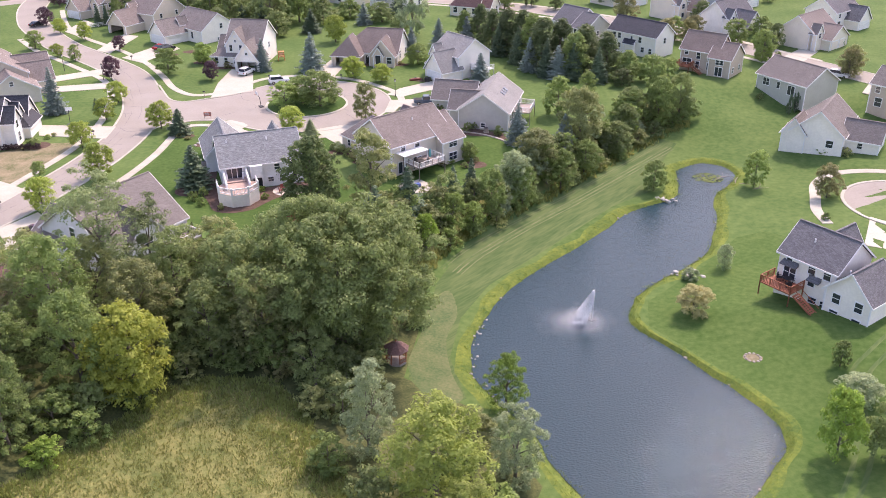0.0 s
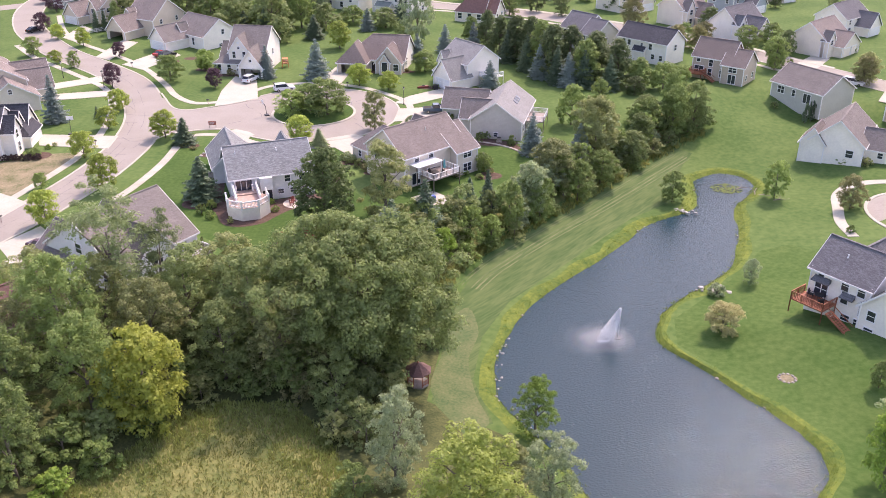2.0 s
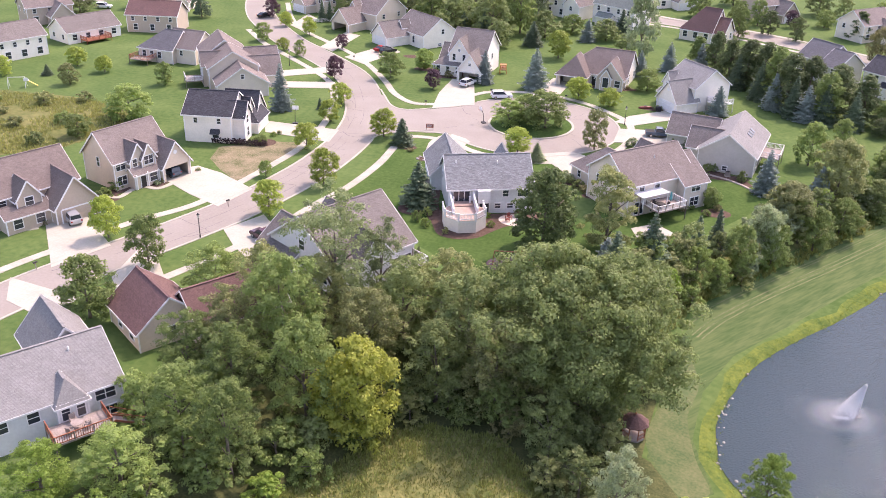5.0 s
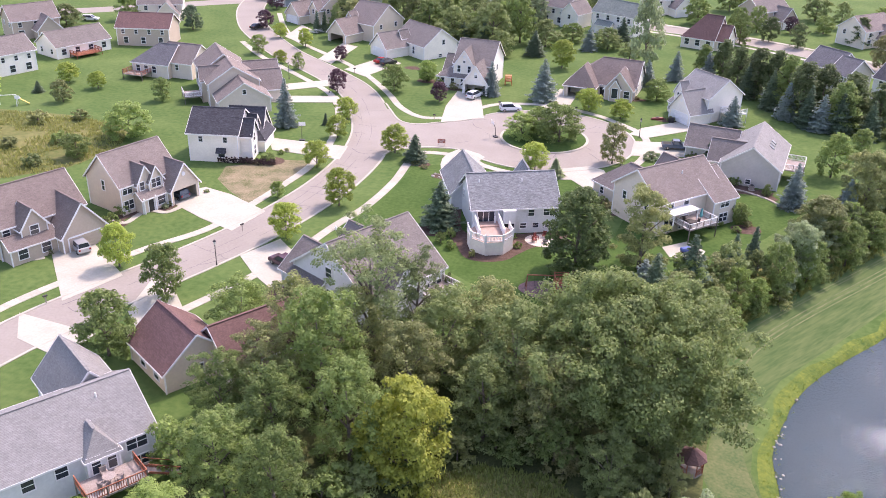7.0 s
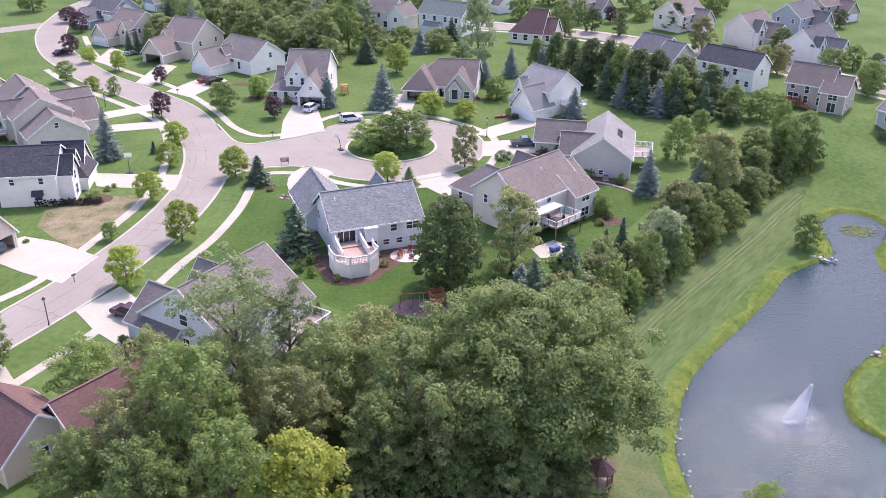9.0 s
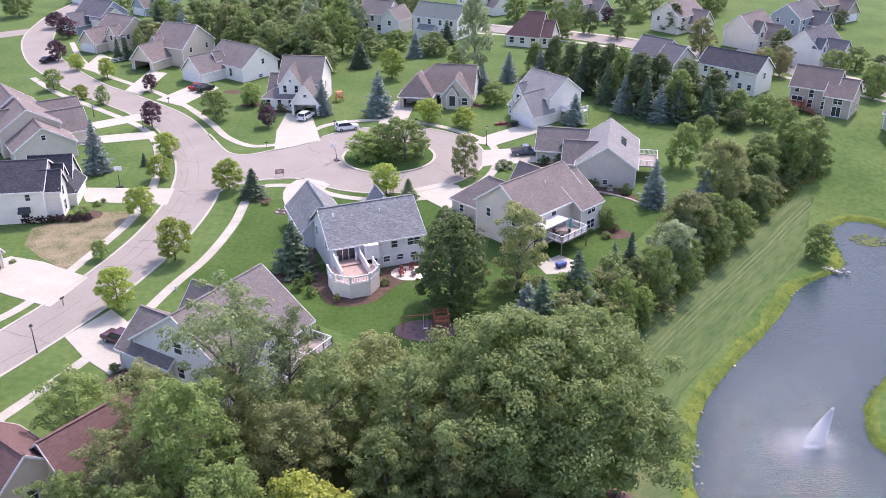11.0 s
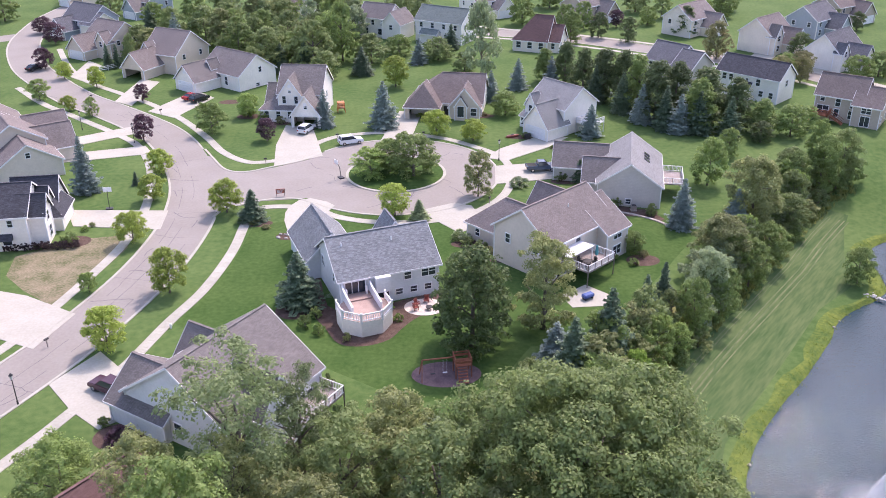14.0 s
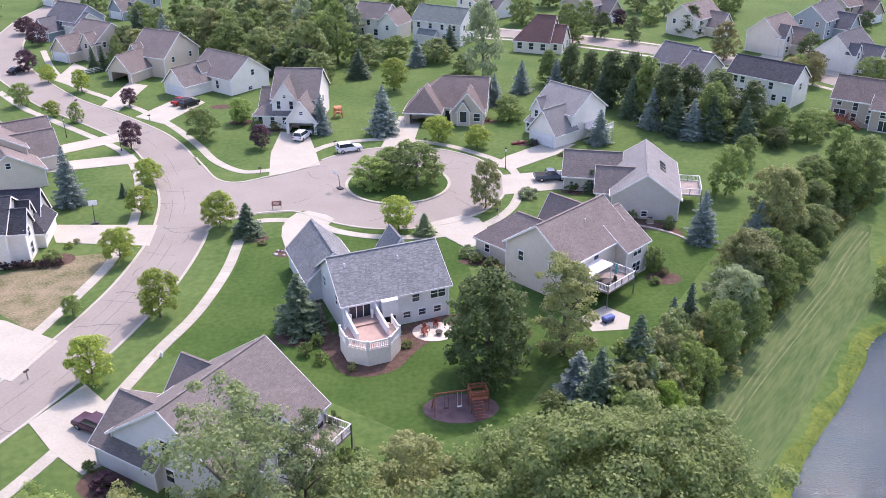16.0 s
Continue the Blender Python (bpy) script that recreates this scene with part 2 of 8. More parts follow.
def bar(bm, a, b, w, h):
    """A straight bar of that width and height from a to b."""
    a, b = Vector(a), Vector(b)
    d = (b - a).normalized()
    side = d.cross(Vector((0, 0, 1)))
    side = side.normalized() if side.length > 0.01 else Vector((1, 0, 0))
    up = side.cross(d)
    v = []
    for p in (a, b):
        for s, u in ((-1, -1), (1, -1), (1, 1), (-1, 1)):
            v.append(bm.verts.new(p + side * (s * w / 2) + up * (u * h / 2)))
    for f in ((0, 1, 2, 3), (7, 6, 5, 4), (0, 4, 5, 1), (1, 5, 6, 2), (2, 6, 7, 3), (3, 7, 4, 0)):
        bm.faces.new([v[i] for i in f])


def tube(bm, pts, radii, sides=8, cap=True):
    rings = []
    for i, p in enumerate(pts):
        p = Vector(p)
        d = (Vector(pts[min(i + 1, len(pts) - 1)]) - Vector(pts[max(i - 1, 0)])).normalized()
        s = d.cross(Vector((0.3, 0.9, 0.2)))
        s = s.normalized()
        u = s.cross(d)
        rings.append([bm.verts.new(p + (s * math.cos(k * math.tau / sides) + u * math.sin(k * math.tau / sides)) * radii[i]) for k in range(sides)])
    for r0, r1 in zip(rings, rings[1:]):
        for k in range(sides):
            bm.faces.new((r0[k], r0[(k + 1) % sides], r1[(k + 1) % sides], r1[k]))
    if cap:
        bm.faces.new(rings[0][::-1])
        bm.faces.new(rings[-1])


def mesh_of(name, bm, material, smooth=False):
    bmesh.ops.recalc_face_normals(bm, faces=bm.faces[:])
    me = bpy.data.meshes.new(name)
    bm.to_mesh(me)
    bm.free()
    me.materials.append(material)
    if smooth:
        for p in me.polygons:
            p.use_smooth = True
    return me


def part(name, bm, material, parent, label="", smooth=False):
    """Links a bmesh as one mesh object under a thing or a part."""
    ob = new(name, bm if isinstance(bm, bpy.types.Mesh) else mesh_of(name, bm, material, smooth))
    ob.parent = parent
    return tagged(ob, label)


# the land falls from the back gardens to the pond
LOT_EDGE = [(-62, 40), (-57, 62), (-54, 76), (-52, 92), (-43, 106), (-27, 113), (-13, 119), (-8, 126), (-1, 134), (8, 146), (19, 162), (32, 182), (58, 203), (86, 196), (140, 170)]
LOW_LAND = LOT_EDGE + [(400, 100), (400, -400), (-62, -400)]
FALL_FROM = (-3.1, 3.7, 58.6)
FALL_LOTS, FALL_POND = 3.3, 2.8


def inside(x, y, poly):
    hit = False
    for (ax, ay), (bx, by) in zip(poly, poly[1:] + poly[:1]):
        if (ay > y) != (by > y) and x < (bx - ax) * (y - ay) / (by - ay) + ax:
            hit = not hit
    return hit


def far_from(x, y, line):
    """Distance from a point to a line of points."""
    a = np.array(line[:-1], float)
    d = np.array(line[1:], float) - a
    p = np.array([x, y]) - a
    q = np.clip((p * d).sum(1) / np.maximum((d * d).sum(1), 1e-9), 0, 1)
    return float(np.sqrt(((p - d * q[:, None]) ** 2).sum(1).min()))


def ease(v):
    v = min(1.0, max(0.0, v))
    return v * v * (3 - 2 * v)


def fall(x, y):
    """Metres by which the ground lies below the street there."""
    if not inside(x, y, LOW_LAND):
        return 0.0
    back = far_from(x, y, LOT_EDGE)
    lots = FALL_LOTS * ease(back / 22.0)
    if x < -25 or x > 90 or y > 205 or y < 40:
        return lots
    near = 0.0 if inside(x, y, POND) else far_from(x, y, POND + POND[:1])
    wide = 19.0 + 8.0 * ease((y - 112) / 34)
    q = min(1.0, max(0.0, (3.4 + wide - near) / wide))
    q = (0.6 * q + 0.4 * ease(q)) * min(1.0, back / 13.0) if near > 3.4 else 1.0
    return lots * (1 - q) + (FALL_LOTS + FALL_POND) * q


def sink(x, y, z=0.0):
    """A place of the level plan set down on the falling ground, and the growth that goes with it."""
    d = fall(x, y)
    k = (FALL_FROM[2] + d) / FALL_FROM[2]
    return Vector((FALL_FROM[0] + (x - FALL_FROM[0]) * k, FALL_FROM[1] + (y - FALL_FROM[1]) * k, z * k - d)), k


def thing(name, label, category, x=0.0, y=0.0, z=0.0, turn=0.0, group="", kind=""):
    ob = new(name)
    spot, k = sink(x, y, z)
    ob.matrix_basis = pose(*spot, 0, 0, turn) @ Matrix.Scale(k, 4)
    ob.empty_display_size = 0.5
    return tagged(ob, label, category, group, kind)


def smooth_line(pts, steps=6, closed=False):
    """A Catmull-Rom line through the points."""
    n, out = len(pts), []
    last = n if closed else n - 1
    for i in range(last):
        p = [Vector((*pts[(i + k) % n if closed else min(max(i + k, 0), n - 1)], 0)) for k in (-1, 0, 1, 2)]
        for s in range(steps):
            t = s / steps
            q = 0.5 * (2 * p[1] + (p[2] - p[0]) * t + (2 * p[0] - 5 * p[1] + 4 * p[2] - p[3]) * t * t + (3 * p[1] - p[0] - 3 * p[2] + p[3]) * t ** 3)
            out.append((q.x, q.y))
    if not closed:
        out.append(tuple(pts[-1]))
    return out


def offset_line(pts, d, closed=False):
    """The line moved d metres to its left."""
    out, n = [], len(pts)
    for i in range(n):
        a = pts[(i - 1) % n] if closed else pts[max(i - 1, 0)]
        b = pts[(i + 1) % n] if closed else pts[min(i + 1, n - 1)]
        v = Vector((b[0] - a[0], b[1] - a[1])).normalized()
        out.append((pts[i][0] - v.y * d, pts[i][1] + v.x * d))
    return out


def setting(name, bm, material, label, category, kind="structure"):
    ob = new(name, mesh_of(name, bm, material))
    return tagged(ob, label, category, "", kind)


def ribbon_into(bm, pts, width, z, thick=0.0):
    a, b = offset_line(pts, width / 2), offset_line(pts, -width / 2)
    top = [[bm.verts.new(sink(*p, z)[0]) for p in q] for q in (a, b)]
    for i in range(len(pts) - 1):
        bm.faces.new((top[0][i], top[1][i], top[1][i + 1], top[0][i + 1]))
    if thick:
        low = [[bm.verts.new(sink(*p, z - thick)[0]) for p in q] for q in (a, b)]
        for i in range(len(pts) - 1):
            bm.faces.new((top[0][i], top[0][i + 1], low[0][i + 1], low[0][i]))
            bm.faces.new((top[1][i + 1], top[1][i], low[1][i], low[1][i + 1]))
        for e in (0, -1):
            bm.faces.new((top[0][e], low[0][e], low[1][e], top[1][e]))


def ribbon(name, pts, width, z, material, label, category, thick=0.0, steps=5):
    bm = bmesh.new()
    ribbon_into(bm, smooth_line(pts, steps), width, z, thick)
    return setting(name, bm, material, label, category)


def sheet(name, pts, z, material, label, category, thick=0.0, kind="structure", closed_smooth=0):
    pts = smooth_line(pts, closed_smooth, True) if closed_smooth else pts
    bm = bmesh.new()
    top = [bm.verts.new(sink(*p, z)[0]) for p in pts]
    bm.faces.new(top)
    bm.normal_update()
    bmesh.ops.triangulate(bm, faces=bm.faces[:])
    if thick:
        low = [bm.verts.new(sink(*p, z - thick)[0]) for p in pts]
        for i in range(len(pts)):
            j = (i + 1) % len(pts)
            bm.faces.new((top[i], low[i], low[j], top[j]))
    return setting(name, bm, material, label, category, kind)

from mathutils.geometry import delaunay_2d_cdt

# ---- ground ----
POND = smooth_line([(45, 151), (40.5, 147.5), (39.5, 142), (37.4, 135.6), (33.3, 132.9), (28, 128.9), (23.5, 122.7), (17.5, 116), (12.1, 109.9), (7.8, 104.2), (4.6, 96.9), (2.9, 91.6), (2.9, 85.5), (5.2, 80), (8.6, 75), (10, 70.5), (12, 66), (14.5, 62), (18.5, 59.5), (23, 60), (27.4, 63.5), (31.3, 68), (34, 71.5), (34.8, 74.5), (34.0, 77.7), (31.9, 82.1), (29.6, 85.5), (27.3, 89.6), (24.1, 94.1), (22.9, 97.5), (24.8, 102.6), (28.9, 107.3), (32.8, 110.6), (37, 115), (39.7, 120.6), (42.2, 127.7), (43.9, 135.6), (47.3, 140.4), (50.2, 145.5), (48.8, 150)], 4, True)
random.seed(3)
POND = [(x + 0.35 * noise.noise(Vector((x * 0.45, y * 0.45, 0))), y + 0.35 * noise.noise(Vector((x * 0.45, y * 0.45, 9)))) for x, y in POND]
ccw = sum(a[0] * b[1] - b[0] * a[1] for a, b in zip(POND, POND[1:] + POND[:1])) > 0
RIM = []
for (x, y), (u, v) in zip(POND, offset_line(POND, -1.0 if ccw else 1.0, True)):
    wide = (1.4 if x > 20 and y < 120 else 1.8) + 1.2 * noise.noise(Vector((x * 0.14, y * 0.14, 3)))
    RIM.append((x + (u - x) * wide, y + (v - y) * wide))
STRIP_AREA = [(-4.5, 84), (-1.5, 106), (3.2, 119.5), (18, 136), (32, 152.5), (41, 163), (43.5, 160.5), (40.5, 155), (36.5, 146), (35, 138.5), (26.5, 131.5), (15, 117), (5.5, 105.5), (1.6, 97), (0.2, 88), (2, 80), (-1, 78)]
MEADOW_AREA = [(-90, -40), (-62, 40), (-47, 60), (-42.6, 65.6), (-39.1, 70.6), (-35.2, 75.1), (-32.6, 80.2), (-30.6, 82.2), (-27.0, 84.2), (-19.4, 83.6), (-15.3, 77.6), (-11.6, 70.6), (-9.6, 66.4), (-2, 58), (6, 40), (10, -40)]
WOOD_AREA = [(-62, 50), (-47, 60), (-42.6, 65.6), (-39.1, 70.6), (-35.2, 75.1), (-32.6, 80.2), (-30.6, 82.2), (-27.0, 84.2), (-19.4, 83.6), (-15.3, 77.6), (-11.6, 70.6), (-9.6, 66.4), (-2, 58), (6, 58), (9, 66), (3, 78), (-5, 84), (-3, 98), (-6, 112), (-22, 112), (-36, 108), (-50, 108), (-54, 92), (-56, 74)]
DRY_AREA = smooth_line([(-4.6, 86), (-3.4, 93), (-2.2, 101), (0.2, 104), (1.2, 98), (-0.2, 92), (0.4, 85), (1.6, 80), (-1.4, 79)], 4, True)
SAND_AREA = [(35.7 + 1.15 * math.cos(k * math.tau / 18), 87.9 + 0.95 * math.sin(k * math.tau / 18)) for k in range(18)]
STRAW = mat("cut_straw", (0.058, 0.108, 0.036), (0.185, 0.185, 0.095), scale=0.8, fine=5.0, rough=0.95, stretch=(0.35, 1, 1), spin=-49.6)
DRY = mat("dry_lawn", (0.056, 0.104, 0.035), (0.142, 0.154, 0.070), scale=0.28, fine=3.0, rough=0.95)


def band(pts, wide):
    return offset_line(pts, wide / 2) + offset_line(pts, -wide / 2)[::-1]


mow = smooth_line([(-1.6, 110.6), (2.0, 116.6), (10, 126.3), (18.4, 135.6), (26, 144.4), (34, 154), (39.4, 160.4)], 3)
# kinds of ground, the uppermost first: name, outline, material, label, category
COVERS = [("sand_patch", SAND_AREA, BARE, "bare sandy patch round the fire ring", "sand")]
COVERS += [("mowing_line", band(offset_line(mow, -off), wd), STRAW, "pale line of mown dry grass", "mowing line") for off, wd in ((0.6, 0.16), (1.1, 0.14), (2.6, 0.2), (3.3, 0.26), (4.0, 0.2))]
COVERS += [("tyre_track", band(smooth_line(q, 4), 0.5), STRIP, "worn pale track across the grass", "track") for q in ([(54, 93), (49.9, 89), (46.5, 85.4), (43.7, 80), (41.5, 72.3), (37.5, 65.5), (32, 58)], [(55.4, 92), (51.3, 88), (47.9, 84.4), (45.1, 79.3), (42.9, 71.8), (38.9, 65), (33.4, 57.5)])]
COVERS += [("hedge_floor", [(-4, 110), (-1, 118), (4, 125), (17, 139), (31, 156), (47, 173), (51, 180), (44, 186), (34, 172), (20, 156), (8, 140), (-4, 126), (-8, 114)], WILD, "rough grass under the hedgerow", "hedge floor")]
COVERS += [("dry_patch", DRY_AREA, DRY, "worn tan grass beside the gazebo", "lawn"), ("mown_strip", STRIP_AREA, STRIP, "pale striped mown grass strip beside the pond", "lawn"),
           ("wood_floor", WOOD_AREA, FLOOR_WOOD, "dark leaf litter under the trees", "woodland floor"), ("meadow", MEADOW_AREA, MEADOW, "dry meadow of tall tan and green grass", "meadow"),
           ("pondside_lawn", [(22, 56), (60, 52), (72, 70), (66, 96), (56, 116), (48, 122), (43, 120), (36, 111), (26, 101), (25, 95), (33, 83), (36.5, 74), (30, 64)], LAWN_POND, "rich green mown lawn sloping to the pond", "lawn")]
FAR = 2600
plan = [Vector(p) for p in ((-FAR, -600), (FAR, -600), (FAR, 3600), (-FAR, 3600))]
bonds = []
for line in [RIM, LOT_EDGE + [(140, -60), (-62, -60)]] + [c[1] for c in COVERS]:
    n0 = len(plan)
    plan += [Vector(p) for p in line]
    bonds += [(n0 + i, n0 + (i + 1) % len(line)) for i in range(len(line))]
for gx in range(-72, 142, 3):
    for gy in range(-50, 184, 3):
        if inside(gx, gy, LOW_LAND) and not inside(gx, gy, RIM):
            plan.append(Vector((gx + 0.31, gy + 0.17)))
flat, _, tris, _, _, _ = delaunay_2d_cdt(plan, bonds, [], 0, 0.001)
piles = {}
for t in tris:
    mx, my = sum(flat[i].x for i in t) / 3, sum(flat[i].y for i in t) / 3
    if inside(mx, my, RIM):
        continue
    own = next((k for k, c in enumerate(COVERS) if inside(mx, my, c[1])), -1)
    if (flat[t[1]] - flat[t[0]]).cross(flat[t[2]] - flat[t[0]]) < 0:
        t = t[::-1]
    piles.setdefault(own, []).append(t)
down = [sink(v.x, v.y)[0] for v in flat]
for own, faces in sorted(piles.items()):
    name, _, material, label, category = COVERS[own] if own >= 0 else ("ground", None, LAWN, "mown green lawns of a suburban neighbourhood", "lawn")
    used = sorted({i for t in faces for i in t})
    at = {i: k for k, i in enumerate(used)}
    me = bpy.data.meshes.new(name)
    me.from_pydata([down[i] for i in used], [], [[at[i] for i in t] for t in faces])
    me.materials.append(material)
    for p in me.polygons:
        p.use_smooth = True
    tilt = []
    for i in used:
        x, y = flat[i]
        tilt.append(Vector(((fall(x + 0.5, y) - fall(x - 0.5, y)), (fall(x, y + 0.5) - fall(x, y - 0.5)), 1.0)).normalized())
    me.normals_split_custom_set_from_vertices(tilt)
    tagged(new(name, me), label, category, "", "structure")
bm = bmesh.new()
rim = [bm.verts.new(sink(x, y)[0]) for x, y in RIM]
mid = [bm.verts.new(sink(0.55 * a[0] + 0.45 * b[0], 0.55 * a[1] + 0.45 * b[1], -0.02)[0]) for a, b in zip(RIM, POND)]
low = [bm.verts.new(sink(x, y, -0.45)[0]) for x, y in POND]
bed_line = offset_line(POND, 1.5 if ccw else -1.5, True)
deep = [bm.verts.new(sink(x, y, -1.4)[0]) for x, y in bed_line]
for a, b in ((rim, mid), (mid, low), (low, deep)):
    for i in range(len(a)):
        j = (i + 1) % len(a)
        bm.faces.new((a[i], a[j], b[j], b[i]))
setting("pond_bank", bm, FRINGE, "yellow-green reedy bank round the pond", "bank")
bm = bmesh.new()
bm.faces.new([bm.verts.new(sink(x, y, -0.38)[0]) for x, y in POND])
bm.normal_update()
bmesh.ops.triangulate(bm, faces=bm.faces[:])
setting("water", bm, WATER, "dark rippled pond water with sun glitter", "water")
sheet("wild_field", [(-190, 120), (-150, 132), (-122, 140), (-112, 148), (-108, 160), (-112, 172), (-128, 176), (-150, 176), (-175, 170), (-260, 190), (-260, 120)], 0.012, WILD, "rough unmown field with scattered bushes", "field")
sheet("bare_lawn", [(-85, 156), (-77, 161.5), (-70.6, 162.5), (-69.5, 158), (-71.8, 147.8), (-74.2, 140.6), (-80, 145.5), (-84, 150)], 0.016, BARE, "newly seeded bare patch of tan soil", "soil")
sheet("lush_lawn_taupe_house", [(-16, 140), (-14, 128), (-9, 127), (-2, 134), (7, 146), (14, 156), (17, 163), (12, 165), (8, 163.4), (2, 168), (-3, 164), (-8, 158), (-14, 150)], 0.009, LAWN_LUSH, "lush dense lawn behind the taupe house", "lawn")
sheet("lush_lawn_white_house", [(-52, 165), (-53, 155), (-55, 144.5), (-58, 136), (-52, 130), (-40, 126), (-28, 117), (-19, 120), (-14, 128), (-16, 140), (-20, 146), (-22, 168), (-40, 168)], 0.008, LAWN_LUSH, "lush dense lawn round the grey house", "lawn")

# roads: a winding street, a side street and a turning circle with a planted island
MAIN = smooth_line([(-100, 62), (-93, 80), (-86, 99), (-80, 111), (-74.5, 121.5), (-69.6, 132.5), (-65, 147.8), (-63, 161), (-63, 172), (-65, 184.2), (-70.4, 198.9), (-76.3, 209.8), (-83.7, 218.6), (-92.1, 227.1), (-102, 236.9), (-112.6, 250.6), (-122.6, 266), (-132, 288), (-136, 308), (-137, 333), (-130, 372), (-110, 420)], 6)
bm = bmesh.new()
ribbon_into(bm, MAIN, 8.2, 0.030)
setting("road", bm, ROAD, "pale grey residential street with sealed cracks", "road")
sheet("side_street", [(-63, 169), (-58.5, 170.4), (-56.5, 172.2), (-52, 174.5), (-45.4, 175.2), (-43, 176), (-43, 196), (-47, 193), (-51.5, 190.2), (-56.8, 187.6), (-60.8, 189.4), (-64.5, 196.5), (-69, 198), (-66, 184)], 0.035, ROAD, "mouth of the side street", "road")
CX, CY, RC, RI = -30.0, 185.6, 18.0, 8.6


def circle(r, n=56, a0=0.0, a1=360.0):
    return [(CX + r * math.cos(radians(a0 + (a1 - a0) * k / n)), CY + r * math.sin(radians(a0 + (a1 - a0) * k / n))) for k in range(n + (a1 - a0 < 360))]


sheet("turning_circle", circle(RC), 0.040, ROAD, "round end of the side street", "road")
bm = bmesh.new()
ribbon_into(bm, circle(RI) + circle(RI)[:1], 0.5, 0.17, 0.2)
setting("island_kerb", bm, CONCRETE, "raised concrete kerb round the planted island", "kerb")
sheet("island_grass", circle(RI - 0.2), 0.13, LAWN_LUSH, "grass on the round traffic island", "lawn", 0.1)
street2 = [(-40, 330), (-10, 300), (11, 291), (26, 282), (36, 274), (52, 262), (66, 250), (77, 233), (88, 218), (101, 200), (116, 178), (140, 150)]
ribbon("road_far", street2, 8.2, 0.030, ROAD, "pale grey street behind the back gardens", "road")
ribbon("road_back", [(-300, 260), (-230, 262), (-186, 268), (-160, 285), (-138, 300)], 8.0, 0.026, ROAD, "pale grey street joining the winding one", "road")

# kerbs
left = offset_line(MAIN, 4.15)
right = offset_line(MAIN, -4.15)
kerb_lines = [left, [p for p in right if p[1] < 168.5], [p for p in right if p[1] > 199.5],
              smooth_line([(-58.9, 168.5), (-57.9, 171.0), (-55.5, 173.2), (-51.5, 175.0), (-46.5, 175.2), (-43.6, 173.2)], 5),
              smooth_line([(-44.0, 196.6), (-47.5, 193.0), (-51.8, 190.6), (-56.8, 188.0), (-60.6, 189.6), (-64.0, 196.0), (-66.2, 200.5)], 5),
              circle(RC + 0.1, 60, -136, 138), offset_line(smooth_line(street2, 5), 4.15), offset_line(smooth_line(street2, 5), -4.15)]
for line in kerb_lines:
    bm = bmesh.new()
    ribbon_into(bm, line, 0.38, 0.10, 0.15)
    setting("kerb", bm, CONCRETE, "low rounded concrete kerb", "kerb")

# cracks sealed with tar
random.seed(11)
bm = bmesh.new()
for k in range(26):
    i = random.randrange(12, len(MAIN) - 40)
    off = random.uniform(-3.2, 3.2)
    x, y = offset_line(MAIN, off)[i]
    turn = random.choice((0.0, 1.57)) + random.uniform(-0.5, 0.5) + math.atan2(MAIN[i + 1][1] - MAIN[i][1], MAIN[i + 1][0] - MAIN[i][0])
    pts = [(x, y)]
    for s in range(random.randrange(4, 9)):
        turn += random.uniform(-0.35, 0.35)
        q = (pts[-1][0] + 0.7 * math.cos(turn), pts[-1][1] + 0.7 * math.sin(turn))
        pts.append(q)
    ribbon_into(bm, pts, random.uniform(0.07, 0.15), 0.046)
for k in range(16):
    a, r = random.uniform(0, 6.28), random.uniform(9.8, 16.5)
    pts = [(CX + r * math.cos(a), CY + r * math.sin(a))]
    turn = random.uniform(0, 6.28)
    for s in range(random.randrange(4, 9)):
        turn += random.uniform(-0.4, 0.4)
        pts.append((pts[-1][0] + 0.6 * math.cos(turn), pts[-1][1] + 0.6 * math.sin(turn)))
    ribbon_into(bm, pts, random.uniform(0.07, 0.14), 0.046)
for off, first, last in ((0.35, 18, 46), (-1.9, 22, 40), (0.2, 50, 78), (2.1, 34, 60)):
    wander = [(x + 0.22 * noise.noise(Vector((x * 0.5, y * 0.5, off))), y + 0.22 * noise.noise(Vector((x * 0.5, y * 0.5, off + 7)))) for x, y in offset_line(MAIN, off)]
    for i in range(first, last, 7):
        ribbon_into(bm, wander[i:i + 6], 0.06, 0.046)
for i in range(14, 84, 11):
    a, b = offset_line(MAIN, 3.9)[i], offset_line(MAIN, -3.9)[i]
    cut = [(a[0] + (b[0] - a[0]) * q / 8 + random.uniform(-0.16, 0.16), a[1] + (b[1] - a[1]) * q / 8 + random.uniform(-0.16, 0.16)) for q in range(random.choice((0, 0, 3)), random.choice((6, 9, 9)))]
    ribbon_into(bm, cut, 0.07, 0.047)
setting("crack_sealant", bm, SEAL, "dark sealed cracks on the pale road", "road crack")

